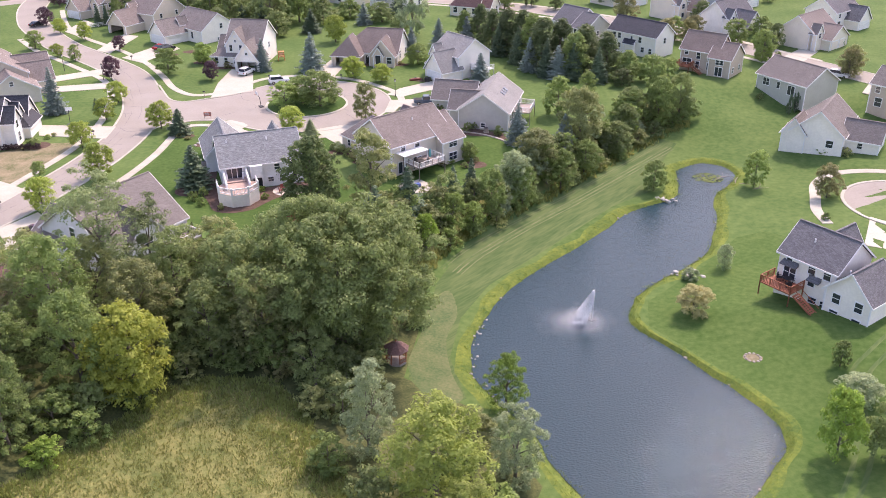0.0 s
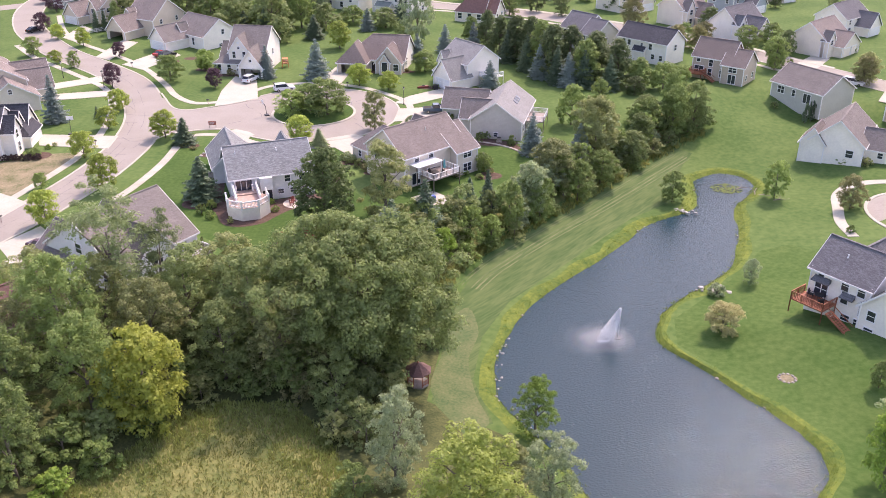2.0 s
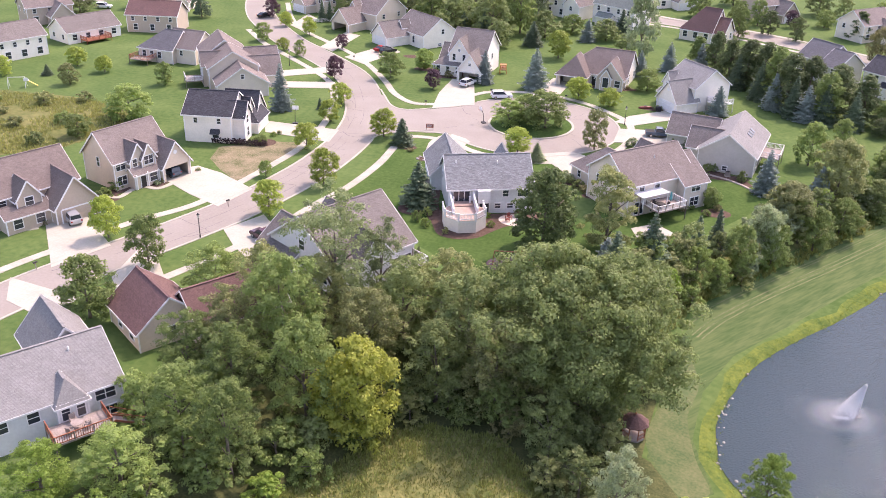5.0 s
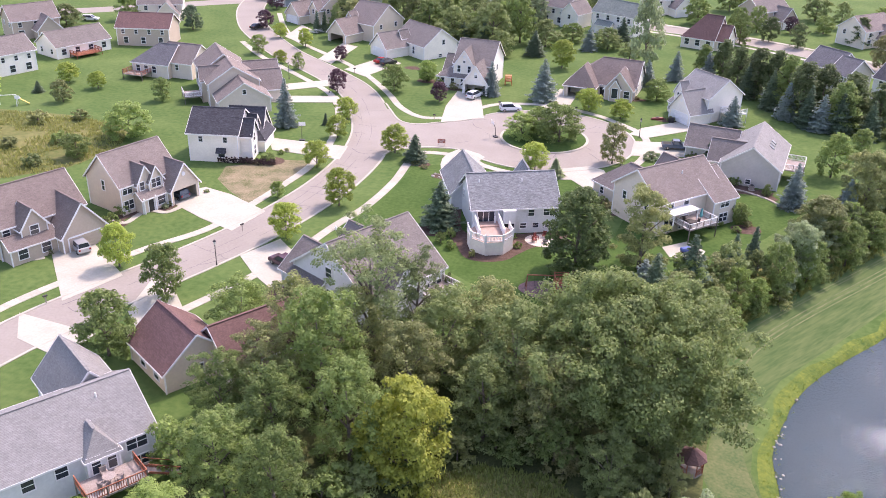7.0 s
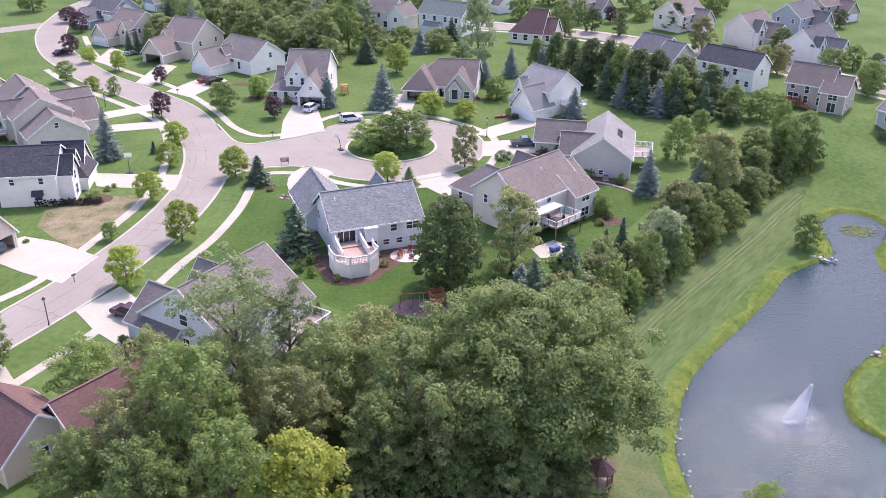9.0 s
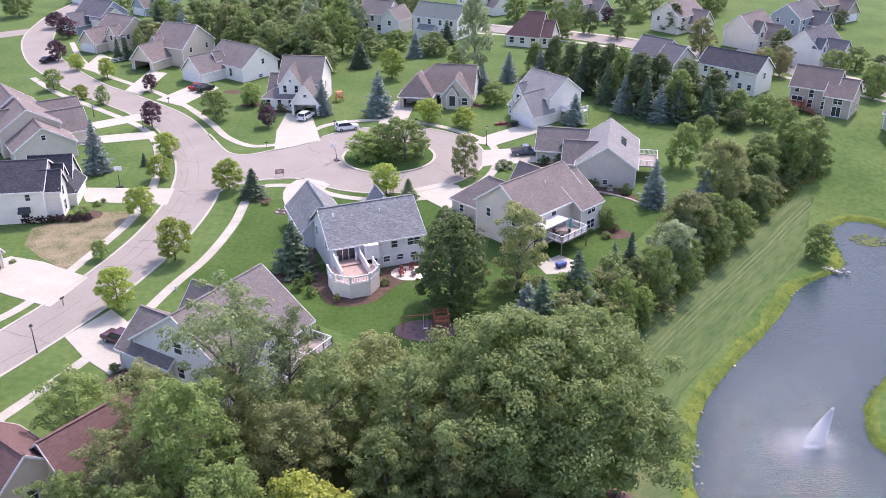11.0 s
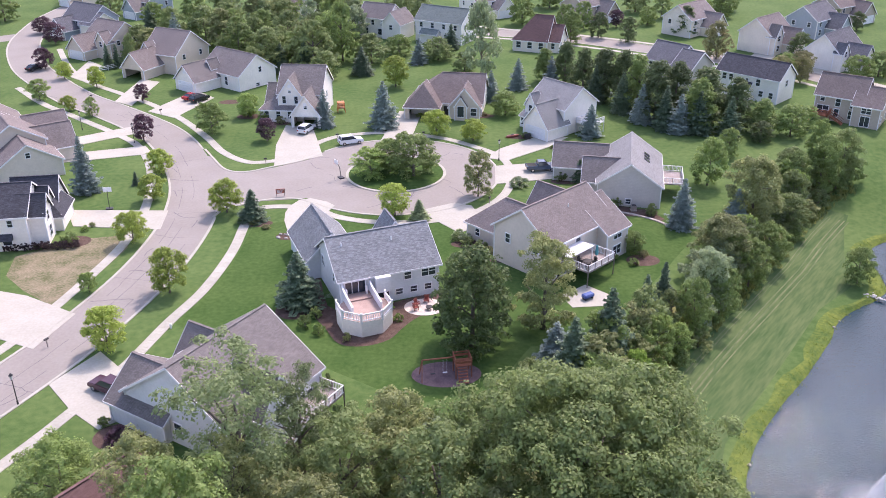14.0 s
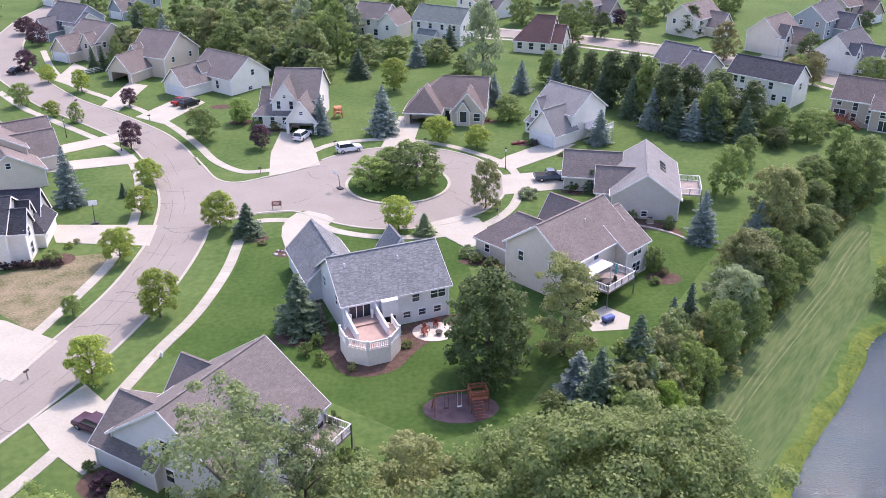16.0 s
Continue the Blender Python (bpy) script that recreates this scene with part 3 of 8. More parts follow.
# pavements and drives
walks = [[(-96, 92), (-92.5, 103), (-88.5, 111.6), (-83.4, 121.6), (-77.5, 130), (-74.7, 139), (-72.3, 149), (-70.4, 160), (-70.6, 173), (-72.6, 185), (-75.6, 195), (-80, 204), (-86, 211), (-92, 217), (-99, 224), (-108, 233), (-118, 246)],
         [(-70, 107), (-66, 115), (-61.6, 125.7), (-58.7, 135.8), (-55.8, 144.5), (-53.9, 155.7), (-53.4, 166), (-52.3, 171.2), (-48, 172), (-43, 170.5), (-39, 167.2), (-33, 165), (-25, 164.8), (-18, 167.5), (-13, 173), (-10.3, 180), (-9.6, 187), (-11, 193.5), (-15.8, 199.5), (-21.7, 204.5), (-31, 208), (-40.7, 206.6), (-45.6, 202), (-49, 195), (-52, 193.4), (-57, 193), (-62.4, 198.5), (-67.5, 208), (-75, 220), (-83, 230), (-92, 239), (-103, 250), (-112, 264), (-121, 284)],
         [(-20, 317), (-4, 303), (16, 294), (32, 284.5), (44, 275.5), (58, 264), (71, 251), (82, 235), (93, 219)],
         [(-12, 292), (7, 285), (22, 276), (31, 269.5), (47, 256.5), (60, 245), (71, 229), (82, 213)]]
WALKS = []
for w in walks:
    walk_line = ribbon("pavement", w, 1.5, 0.056 if w in walks[:2] else 0.062, CONCRETE, "narrow pale concrete pavement", "pavement", 0.1)
    WALKS.append(walk_line)
drives = [[(-46.5, 162.1), (-47.5, 166.3), (-47.7, 169.5), (-47.2, 172.2), (-46.0, 174.4), (-44.2, 175.2), (-41.3, 173.5), (-40.0, 171.9), (-40.9, 169.5), (-41.9, 167.1), (-43.2, 163.8)],
          [(-26.4, 169), (-20.5, 171.9), (-17.8, 170.5), (-16, 163.6), (-20.4, 160.2), (-23.5, 164.5)],
          [(-13, 179.6), (-12.2, 188.2), (-1, 189.8), (0.5, 182)], [(-13.4, 192.4), (-10.4, 197.2), (-2.8, 203.4), (3.6, 203), (-1, 197.6), (-9.6, 190.9)],
          [(-33, 203.2), (-27.2, 202.6), (-24.4, 221.6), (-29.2, 222)], [(-52, 190.4), (-43.6, 195.4), (-45, 203), (-46.8, 212), (-52.4, 214), (-53, 202)],
          [(-83, 172.6), (-66.6, 171.4), (-66.2, 164.2), (-80, 166.2)], [(-87.4, 143.4), (-84.4, 146), (-79, 144), (-71, 138.8), (-73.4, 130.6), (-80, 134), (-88, 139.2)],
          [(-97, 119.6), (-92, 122.6), (-82.2, 113.6), (-86.4, 105.4)], [(-69, 123), (-65.2, 129.6), (-61.6, 125.6), (-57.4, 117.6), (-61, 114.4), (-65, 118)],
          [(-78, 114.5), (-74, 112), (-68, 104), (-71, 98), (-77, 105)], [(-92.2, 233.4), (-91, 251.4), (-86, 248.8), (-87.6, 229.6)],
          [(-83, 225.4), (-75.8, 241), (-70.6, 234.6), (-76.4, 220.4)], [(-108.8, 254.6), (-109, 270.3), (-104.2, 265), (-103.4, 249.6)],
          [(-95, 207.6), (-84, 215), (-81.8, 210.6), (-92, 203.6)], [(-98, 198), (-78, 203), (-75.6, 198.6), (-94, 194)],
          [(-90, 101.5), (-86.6, 96), (-79, 93), (-78, 99)],
          [(84, 222), (92, 231), (95.6, 228), (88.6, 218.5)], [(70, 247.5), (74.5, 253), (79.6, 248.8), (75, 242.6)], [(61.4, 262.6), (66.4, 270), (70.6, 266.6), (65.6, 258.8)], [(96.5, 199), (92, 192), (95, 189), (100, 196)]]
for k, d in enumerate(drives):
    sheet("driveway", d, 0.072, CONCRETE, "pale concrete driveway", "driveway", 0.1)

# the neighbouring turning circle by the pond
sheet("turning_circle_east", [(74 + 9.8 * math.cos(k * math.tau / 40), 131.5 + 9.8 * math.sin(k * math.tau / 40)) for k in range(40)], 0.030, ROAD, "round end of the eastern street", "road")
ring = [(74 + 9.9 * math.cos(k * math.tau / 40), 131.5 + 9.9 * math.sin(k * math.tau / 40)) for k in range(41)]
bm = bmesh.new()
ribbon_into(bm, ring, 0.5, 0.11, 0.15)
setting("kerb", bm, CONCRETE, "low rounded concrete kerb", "kerb")
sheet("island_east", [(77 + 4.2 * math.cos(k * math.tau / 24), 130 + 4.2 * math.sin(k * math.tau / 24)) for k in range(24)], 0.12, LAWN_LUSH, "grass island in the eastern circle", "lawn", 0.1)
ribbon("pavement", [(58.5, 124.5), (58.6, 129.5), (60.2, 134.6), (62.5, 140.5), (67.5, 145), (75, 146), (84, 143.5)], 1.7, 0.062, CONCRETE, "curved pale concrete footpath", "pavement", 0.1)
sheet("driveway", [(66, 126.8), (70, 123), (65, 115), (61, 117)], 0.072, CONCRETE, "pale concrete driveway", "driveway", 0.1)

# ---- houses ----
WINDOW_MESH = {}


def window_mesh(w, h):
    key = (round(w, 2), round(h, 2))
    if key not in WINDOW_MESH:
        bm = bmesh.new()
        t = 0.11
        loops = []
        for y in (-0.09, 0.02):
            for e in (t, 0.0):
                loops.append([bm.verts.new(p) for p in ((-w / 2 - e, y, -e), (w / 2 + e, y, -e), (w / 2 + e, y, h + e), (-w / 2 - e, y, h + e))])
        for i in range(4):
            j = (i + 1) % 4
            for p, q in ((0, 1), (3, 2), (2, 0), (1, 3)):
                bm.faces.new((loops[p][i], loops[p][j], loops[q][j], loops[q][i]))
        bars = []
        n = max(1, round(w / 0.95))
        for k in range(1, n):
            x = -w / 2 + w * k / n
            bars.append(mesh_of("mullion", bmesh_box(x - 0.045, x + 0.045, -0.075, 0.0, 0, h), WHITE))
        if h < 2 and n < 3:
            bars.append(mesh_of("mullion", bmesh_box(-w / 2, w / 2, -0.07, 0.0, h * 0.5 - 0.03, h * 0.5 + 0.03), WHITE))
        pane = bmesh.new()
        box(pane, -w / 2, w / 2, -0.035, -0.01, 0, h)
        WINDOW_MESH[key] = mesh_of("window", bm, WHITE), mesh_of("pane", pane, GLASS), bars
    return WINDOW_MESH[key]


FACE_TURN = {"y0": 0, "y1": 180, "x0": -90, "x1": 90}


def on_face(b, face, u, z):
    x0, x1, y0, y1 = b["r"]
    spot = {"y0": (u, y0 - 0.01), "y1": (u, y1 + 0.01), "x0": (x0 - 0.01, u), "x1": (x1 + 0.01, u)}[face]
    return pose(*spot, z, 0, 0, FACE_TURN[face])


def add_window(home, b, face, u, z, w, h):
    fm, pm, bars = window_mesh(w, h)
    ob = part("window", fm, None, home)
    ob.matrix_basis = on_face(b, face, u, z)
    part("pane", pm, None, ob)
    for me in bars:
        part("mullion", me, None, ob)
    return ob


def add_garage_door(home, b, face, u, w, material, h=2.15):
    bm = bmesh.new()
    for k in range(4):
        box(bm, -w / 2, w / 2, -0.05, 0.02, 0.02 + k * h / 4, (k + 1) * h / 4 - 0.02)
        for j in range(max(2, round(w / 1.1))):
            n = max(2, round(w / 1.1))
            x0 = -w / 2 + w * j / n
            box(bm, x0 + 0.12, x0 + w / n - 0.12, -0.075, -0.04, 0.12 + k * h / 4, (k + 1) * h / 4 - 0.12)
    ob = part("garage_door", bm, material, home, "panelled garage door, closed")
    ob.matrix_basis = on_face(b, face, u, 0.0)
    bm = bmesh.new()
    for s in (-1, 1):
        box(bm, s * (w / 2 + 0.09) - 0.09, s * (w / 2 + 0.09) + 0.09, -0.09, 0.02, 0, h + 0.1)
    box(bm, -w / 2, w / 2, -0.09, 0.02, h, h + 0.2)
    fr = part("door_frame", bm, WHITE, ob)


def add_door(home, b, face, u, z, material, w=0.95, h=2.05):
    bm = bmesh.new()
    box(bm, -w / 2, w / 2, -0.04, 0.02, 0, h)
    for k in (0, 1):
        box(bm, -w / 2 + 0.14, w / 2 - 0.14, -0.06, -0.03, 0.2 + k * 0.95, 0.95 + k * 0.95)
    ob = part("door", bm, material, home, "panelled front door")
    ob.matrix_basis = on_face(b, face, u, z)
    bm = bmesh.new()
    for s in (-1, 1):
        box(bm, s * (w / 2 + 0.08) - 0.07, s * (w / 2 + 0.08) + 0.07, -0.08, 0.02, 0, h + 0.1)
    box(bm, -w / 2, w / 2, -0.08, 0.02, h, h + 0.14)
    part("door_frame", bm, WHITE, ob)


def add_block(home, b, wall, roof, trim):
    """One gabled or hipped volume: walls with an open end where a garage stands open, roof slab, white edge boards."""
    x0, x1, y0, y1 = b["r"]
    ze, zr, axis, ends, o = b["ze"], b["zr"], b.get("axis", "x"), b.get("ends", "gg"), b.get("o", 0.4)
    zb = b.get("zb", -2.4)
    if axis == "x":
        ln, wd, to = (x1 - x0) / 2, (y1 - y0) / 2, lambda u, v, z: ((x0 + x1) / 2 + u, (y0 + y1) / 2 + v, z)
    else:
        ln, wd, to = (y1 - y0) / 2, (x1 - x0) / 2, lambda u, v, z: ((x0 + x1) / 2 - v, (y0 + y1) / 2 + u, z)
    slope = (zr - ze) / wd
    zl = ze - slope * o
    # walls
    bm = bmesh.new()
    holes = {f: (u, w, h) for f, u, w, h in b.get("open", ())}
    for face, (a, c) in {"y0": ((x0, y0), (x1, y0)), "y1": ((x1, y1), (x0, y1)), "x0": ((x0, y1), (x0, y0)), "x1": ((x1, y0), (x1, y1))}.items():
        def at(s, z, a=a, c=c):
            return bm.verts.new((a[0] + (c[0] - a[0]) * s, a[1] + (c[1] - a[1]) * s, z))
        if face in holes:
            u, w, h = holes[face]
            span = math.dist(a, c)
            base = a[0] if face[0] == "y" else a[1]
            sign = (c[0] - a[0] if face[0] == "y" else c[1] - a[1]) / span
            s0, s1 = sorted(((u - w / 2 - base) / sign / span, (u + w / 2 - base) / sign / span))
            for p, q, lo, hi in ((0, s0, zb, ze), (s1, 1, zb, ze), (s0, s1, h, ze)):
                bm.faces.new((at(p, lo), at(q, lo), at(q, hi), at(p, hi)))
        else:
            bm.faces.new((at(0, zb), at(1, zb), at(1, ze), at(0, ze)))
    for e, s in zip(ends, (-1, 1)):
        if e == "g":
            bm.faces.new([bm.verts.new(to(s * ln, -wd, ze)), bm.verts.new(to(s * ln, wd, ze)), bm.verts.new(to(s * ln, 0, zr - 0.02))])
    part("wall", bm, b.get("wall", wall), home)
    # roof
    inset = [(ln + o) if e == "g" else -(wd - ln) if False else ln - wd for e in ends]
    inset = [v if e == "g" else max(v, 0.05) for v, e in zip(inset, ends)]
    nl, nr, fl, fr = to(-ln - o, -wd - o, zl), to(ln + o, -wd - o, zl), to(-ln - o, wd + o, zl), to(ln + o, wd + o, zl)
    rl, rr = to(-inset[0], 0, zr), to(inset[1], 0, zr)
    faces = [(nl, nr, rr, rl), (fr, fl, rl, rr)]
    rim = [(nl, nr), (fr, fl)]
    for e, (a, r, c) in zip(ends, ((fl, rl, nl), (nr, rr, fr))):
        if e == "h":
            faces.append((a, c, r))
            rim.append((a, c))
        else:
            rim += [(a, r), (r, c)]
    bm = bmesh.new()
    t = 0.18
    for f in faces:
        bm.faces.new([bm.verts.new(p) for p in f])
        bm.faces.new([bm.verts.new((p[0], p[1], p[2] - t)) for p in reversed(f)])
    for a, c in rim:
        bm.faces.new([bm.verts.new(p) for p in (a, c, (c[0], c[1], c[2] - t), (a[0], a[1], a[2] - t))])
    bmesh.ops.remove_doubles(bm, verts=bm.verts[:], dist=0.001)
    rf = part("roof", bm, b.get("roof", roof), home)
    # edge boards
    cx, cy = (x0 + x1) / 2, (y0 + y1) / 2
    for a, c in rim:
        mx, my = (a[0] + c[0]) / 2 - cx, (a[1] + c[1]) / 2 - cy
        dx, dy = c[0] - a[0], c[1] - a[1]
        nrm = Vector((dy, -dx, 0)).normalized()
        if nrm.x * mx + nrm.y * my < 0:
            nrm = -nrm
        bm = bmesh.new()
        bar(bm, Vector(a) + nrm * 0.03 + Vector((0, 0, -0.115)), Vector(c) + nrm * 0.03 + Vector((0, 0, -0.115)), 0.05, 0.23)
        part("fascia_board", bm, trim, home)
    # ridge cap
    bm = bmesh.new()
    bar(bm, Vector(rl) + Vector((0, 0, 0.01)), Vector(rr) + Vector((0, 0, 0.01)), 0.3, 0.06)
    part("ridge_cap", bm, b.get("roof", roof), rf)
    # corner boards
    for x in (x0, x1):
        for y in (y0, y1):
            part("corner_board", bmesh_box(x - 0.08, x + 0.08, y - 0.08, y + 0.08, zb, ze - 0.05), trim, home)


def add_vent(home, x, y, z, material):
    bm = bmesh.new()
    tube(bm, [(x, y, z - 0.5), (x, y, z + 0.45)], [0.11, 0.09], 8)
    part("roof_vent", bm, material, home, "small pale roof vent pipe")


def add_gable_vent(home, b, face, u, z):
    """A round white louvred vent high in a gable."""
    bm = bmesh.new()
    tube(bm, [(0, 0.02, 0), (0, -0.07, 0)], [0.36, 0.36], 16)
    ob = part("gable_vent", bm, WHITE, home, "round white gable vent")
    ob.matrix_basis = on_face(b, face, u, z)


def roof_height(b, x, y):
    x0, x1, y0, y1 = b["r"]
    if b.get("axis", "x") == "x":
        v, wd = abs(y - (y0 + y1) / 2), (y1 - y0) / 2
    else:
        v, wd = abs(x - (x0 + x1) / 2), (x1 - x0) / 2
    return b["zr"] - (b["zr"] - b["ze"]) * v / wd


def house(label, x, y, turn, wall, roof, blocks, windows=(), doors=(), garages=(), vents=(), trim=None, group="houses"):
    home = thing("house", label, "house", x, y, 0, turn, group)
    trim = trim or WHITE
    for b in blocks:
        add_block(home, b, wall, roof, trim)
    for k, face, z, n, w, h, *span in windows:
        b = blocks[k]
        x0, x1, y0, y1 = b["r"]
        lo, hi = span if span else ((x0, x1) if face[0] == "y" else (y0, y1))
        for i in range(n):
            add_window(home, b, face, lo + (hi - lo) * (i + 0.5) / n, z, w, h)
    for k, face, u, z, m in doors:
        add_door(home, blocks[k], face, u, z, m)
    for k, face, u, w, m in garages:
        add_garage_door(home, blocks[k], face, u, w, m)
    for k, vx, vy in vents:
        add_vent(home, vx, vy, roof_height(blocks[k], vx, vy), WHITE)
    return home


def B(x0, x1, y0, y1, ze, zr, axis="x", ends="gg", **more):
    return dict(r=(x0, x1, y0, y1), ze=ze, zr=zr, axis=axis, ends=ends, **more)


def deck(home, x0, x1, y0, y1, z, material, rail, skirt=None, posts=True, name="deck", steps=None, label="raised deck with a railing"):
    """A raised deck on posts with a baluster rail."""
    d = part(name, bmesh_box(x0, x1, y0, y1, z - 0.18, z), material, home, label)
    corners = [(x0, y1), (x0, y0), (x1, y0), (x1, y1)]
    for a, c in zip(corners, corners[1:]):
        n = max(1, round(math.dist(a, c) / 1.6))
        for k in range(n + 1):
            px, py = a[0] + (c[0] - a[0]) * k / n, a[1] + (c[1] - a[1]) * k / n
            bm = bmesh.new()
            box(bm, px - 0.06, px + 0.06, py - 0.06, py + 0.06, 0 if posts and k in (0, n) else z - 0.18, z + 1.0)
            part("post", bm, rail if not posts else material, d)
        bm = bmesh.new()
        for zz, hh in ((z + 0.98, 0.09), (z + 0.15, 0.07)):
            bar(bm, (*a, zz), (*c, zz), 0.09, hh)
        m = max(2, round(math.dist(a, c) / 0.22))
        for k in range(1, m):
            px, py = a[0] + (c[0] - a[0]) * k / m, a[1] + (c[1] - a[1]) * k / m
            box(bm, px - 0.025, px + 0.025, py - 0.025, py + 0.025, z + 0.15, z + 0.96)
        part("railing", bm, rail, d)
    if skirt:
        for a, c in zip(corners, corners[1:]):
            bm = bmesh.new()
            bar(bm, (*a, (z - 0.2) / 2 - 0.1), (*c, (z - 0.2) / 2 - 0.1), 0.06, z - 0.1)
            part("skirt", bm, skirt, d)
    if steps:
        sx, sy, dx, dy = steps
        n = max(3, round(z / 0.18))
        for k in range(n):
            zz = z - (k + 1) * z / (n + 1)
            px, py = sx + dx * 0.28 * k, sy + dy * 0.28 * k
            wx, wy = (0.14, 0.55) if abs(dx) > abs(dy) else (0.55, 0.14)
            part("step", bmesh_box(px - wx, px + wx, py - wy, py + wy, zz - 0.05, zz), material, d)
        for s in (-0.6, 0.6):
            ox, oy = (0, s) if abs(dx) > abs(dy) else (s, 0)
            bm = bmesh.new()
            a, c = (sx + ox, sy + oy, z - 0.1), (sx + ox + dx * 0.28 * n, sy + oy + dy * 0.28 * n, 0.1)
            bar(bm, a, c, 0.06, 0.22)
            bar(bm, (a[0], a[1], a[2] + 1.0), (c[0], c[1], c[2] + 0.9), 0.07, 0.07)
            part("stair_rail", bm, rail, d)
    return d


def bmesh_box(*r):
    bm = bmesh.new()
    box(bm, *r)
    return bm


S_GREYWALL = siding("grey_siding", (0.66, 0.70, 0.77))
S_WHITE = siding("white_siding", (0.82, 0.81, 0.81))
S_GREIGE = siding("greige_siding", (0.64, 0.595, 0.565))
S_TAN = siding("tan_siding", (0.47, 0.41, 0.37))
S_BEIGE = siding("beige_siding", (0.62, 0.555, 0.50))
S_BLUE = siding("blue_grey_siding", (0.33, 0.39, 0.48))
S_MIDGREY = siding("mid_grey_siding", (0.50, 0.50, 0.52))
S_SAGE = siding("sage_siding", (0.44, 0.46, 0.45))
S_CREAM = siding("cream_siding", (0.76, 0.71, 0.665))
R_BLUEGREY = shingles("blue_grey_shingles", (0.205, 0.218, 0.224), 0.24)
R_BROWN = shingles("brown_shingles", (0.182, 0.152, 0.140), 0.12)
R_GREY = shingles("grey_shingles", (0.190, 0.172, 0.162), 0.14)
R_LIGHT = shingles("pale_grey_shingles", (0.240, 0.240, 0.236), 0.09)
R_BLACK = shingles("black_shingles", (0.066, 0.068, 0.078), 0.25)
R_RED = shingles("red_brown_shingles", (0.160, 0.098, 0.092), 0.14)
R_TAUPE = shingles("taupe_shingles", (0.214, 0.185, 0.172), 0.12)
R_GREEN = shingles("green_grey_shingles", (0.17, 0.205, 0.19))
R_DARKBLUE = shingles("slate_shingles", (0.140, 0.140, 0.150), 0.2)

# grey house with the white tower deck
grey_house = house("pale grey house with blue-grey shingles and a white tower deck", -32.5, 144.8, 19, S_GREYWALL, R_BLUEGREY,
      [B(-6.7, 6.7, -5.3, 5.3, 4.6, 8.2), B(-8.4, -1.4, 4.6, 14.8, 3.2, 6.6, "y", "gg"), B(2.0, 6.2, 4.6, 8.4, 3.8, 6.9, "y")],
      [(0, "y0", 2.9, 1, 1.9, 1.2, 4.0, 6.6), (0, "y0", 2.9, 1, 0.9, 1.1, 1.6, 3.2), (0, "y0", 0.9, 3, 0.9, 0.8, 0.2, 6.2), (0, "y0", 2.3, 1, 2.6, 2.0, -6.2, -3.2), (0, "y0", 2.9, 1, 0.9, 1.2, -1.8, -0.6), (0, "x0", 3.0, 2, 0.8, 1.3), (1, "x0", 1.0, 1, 0.9, 1.2), (2, "y1", 1.0, 2, 0.9, 1.5)],
      doors=[(0, "y1", 0.4, 0.1, REDWOOD)], garages=[(1, "y1", -4.9, 4.9, WHITE)], vents=[(0, -5.2, -1.4), (0, 1.5, -1.6)])
# taupe house with the patio cover
taupe_house = house("taupe house with brown shingles, walk-out back and white patio cover", -8.65, 153.0, 41.5, S_GREIGE, R_TAUPE,
      [B(-6.8, 6.6, -6.6, 3.6, 5.8, 9.5), B(-4.2, 3.8, 3.0, 11.4, 3.0, 6.5, "y", "gh"), B(5.6, 10.6, 1.0, 8.0, 3.4, 6.6, "y", "gg"), B(3.4, 8.2, -8.4, 2.2, 4.75, 8.2, "x")],
      [(0, "y0", 4.3, 2, 1.0, 1.3, -5.8, 0.6), (0, "y0", 0.4, 2, 1.8, 2.0, -6.0, 0.6), (0, "x0", 3.6, 2, 0.8, 1.3), (3, "y0", 3.2, 1, 1.8, 1.2), (3, "y0", 0.7, 1, 1.8, 1.4), (0, "x1", 3.2, 2, 0.9, 1.2), (1, "x0", 1.0, 2, 0.8, 1.1)],
      garages=[(1, "y1", -0.2, 4.9, WHITE)], vents=[(0, 0.6, -3.4)])
deck(taupe_house, -4.2, 1.6, -11.0, -6.7, 2.3, GREYWOOD, WHITE, label="raised back deck with white railing")
bm = bmesh.new()
box(bm, -5.8, -0.4, -9.0, -6.62, 4.2, 4.32)
for px in (-5.6, -0.6):
    box(bm, px - 0.07, px + 0.07, -8.9, -8.76, 2.3, 4.2)
part("patio_cover", bm, WHITE, taupe_house, "flat white patio cover")
# grey house beside the wood
near_house = house("light grey house with brown-grey shingles half hidden by trees", -48.1, 117.2, 56, S_GREYWALL, R_GREY,
      [B(-6.8, 6.8, -7.4, 7.4, 4.3, 9.5), B(-7.6, 0.8, 1.2, 9.2, 2.9, 6.1, "y", "gg"), B(1.0, 7.0, 3.4, 8.4, 3.2, 6.4, "y"), B(-3.6, 1.8, -8.4, -3.2, 4.6, 8.0, "y", roof=R_GREY)],
      [(0, "y0", 1.0, 2, 1.9, 1.5, 2.0, 6.4), (3, "y0", 2.6, 1, 1.6, 1.6), (0, "x0", 1.2, 3, 1.0, 1.4), (0, "x0", 4.4, 1, 1.2, 1.4), (0, "x1", 1.0, 2, 1.2, 1.4)],
      garages=[(1, "y1", -3.4, 4.9, WHITE)], vents=[(0, 0.5, -2.2)])
deck(near_house, 2.0, 6.6, -10.6, -7.5, 2.0, GREYWOOD, WHITE, steps=(1.6, -9.4, -1, 0), label="small back deck with stairs")
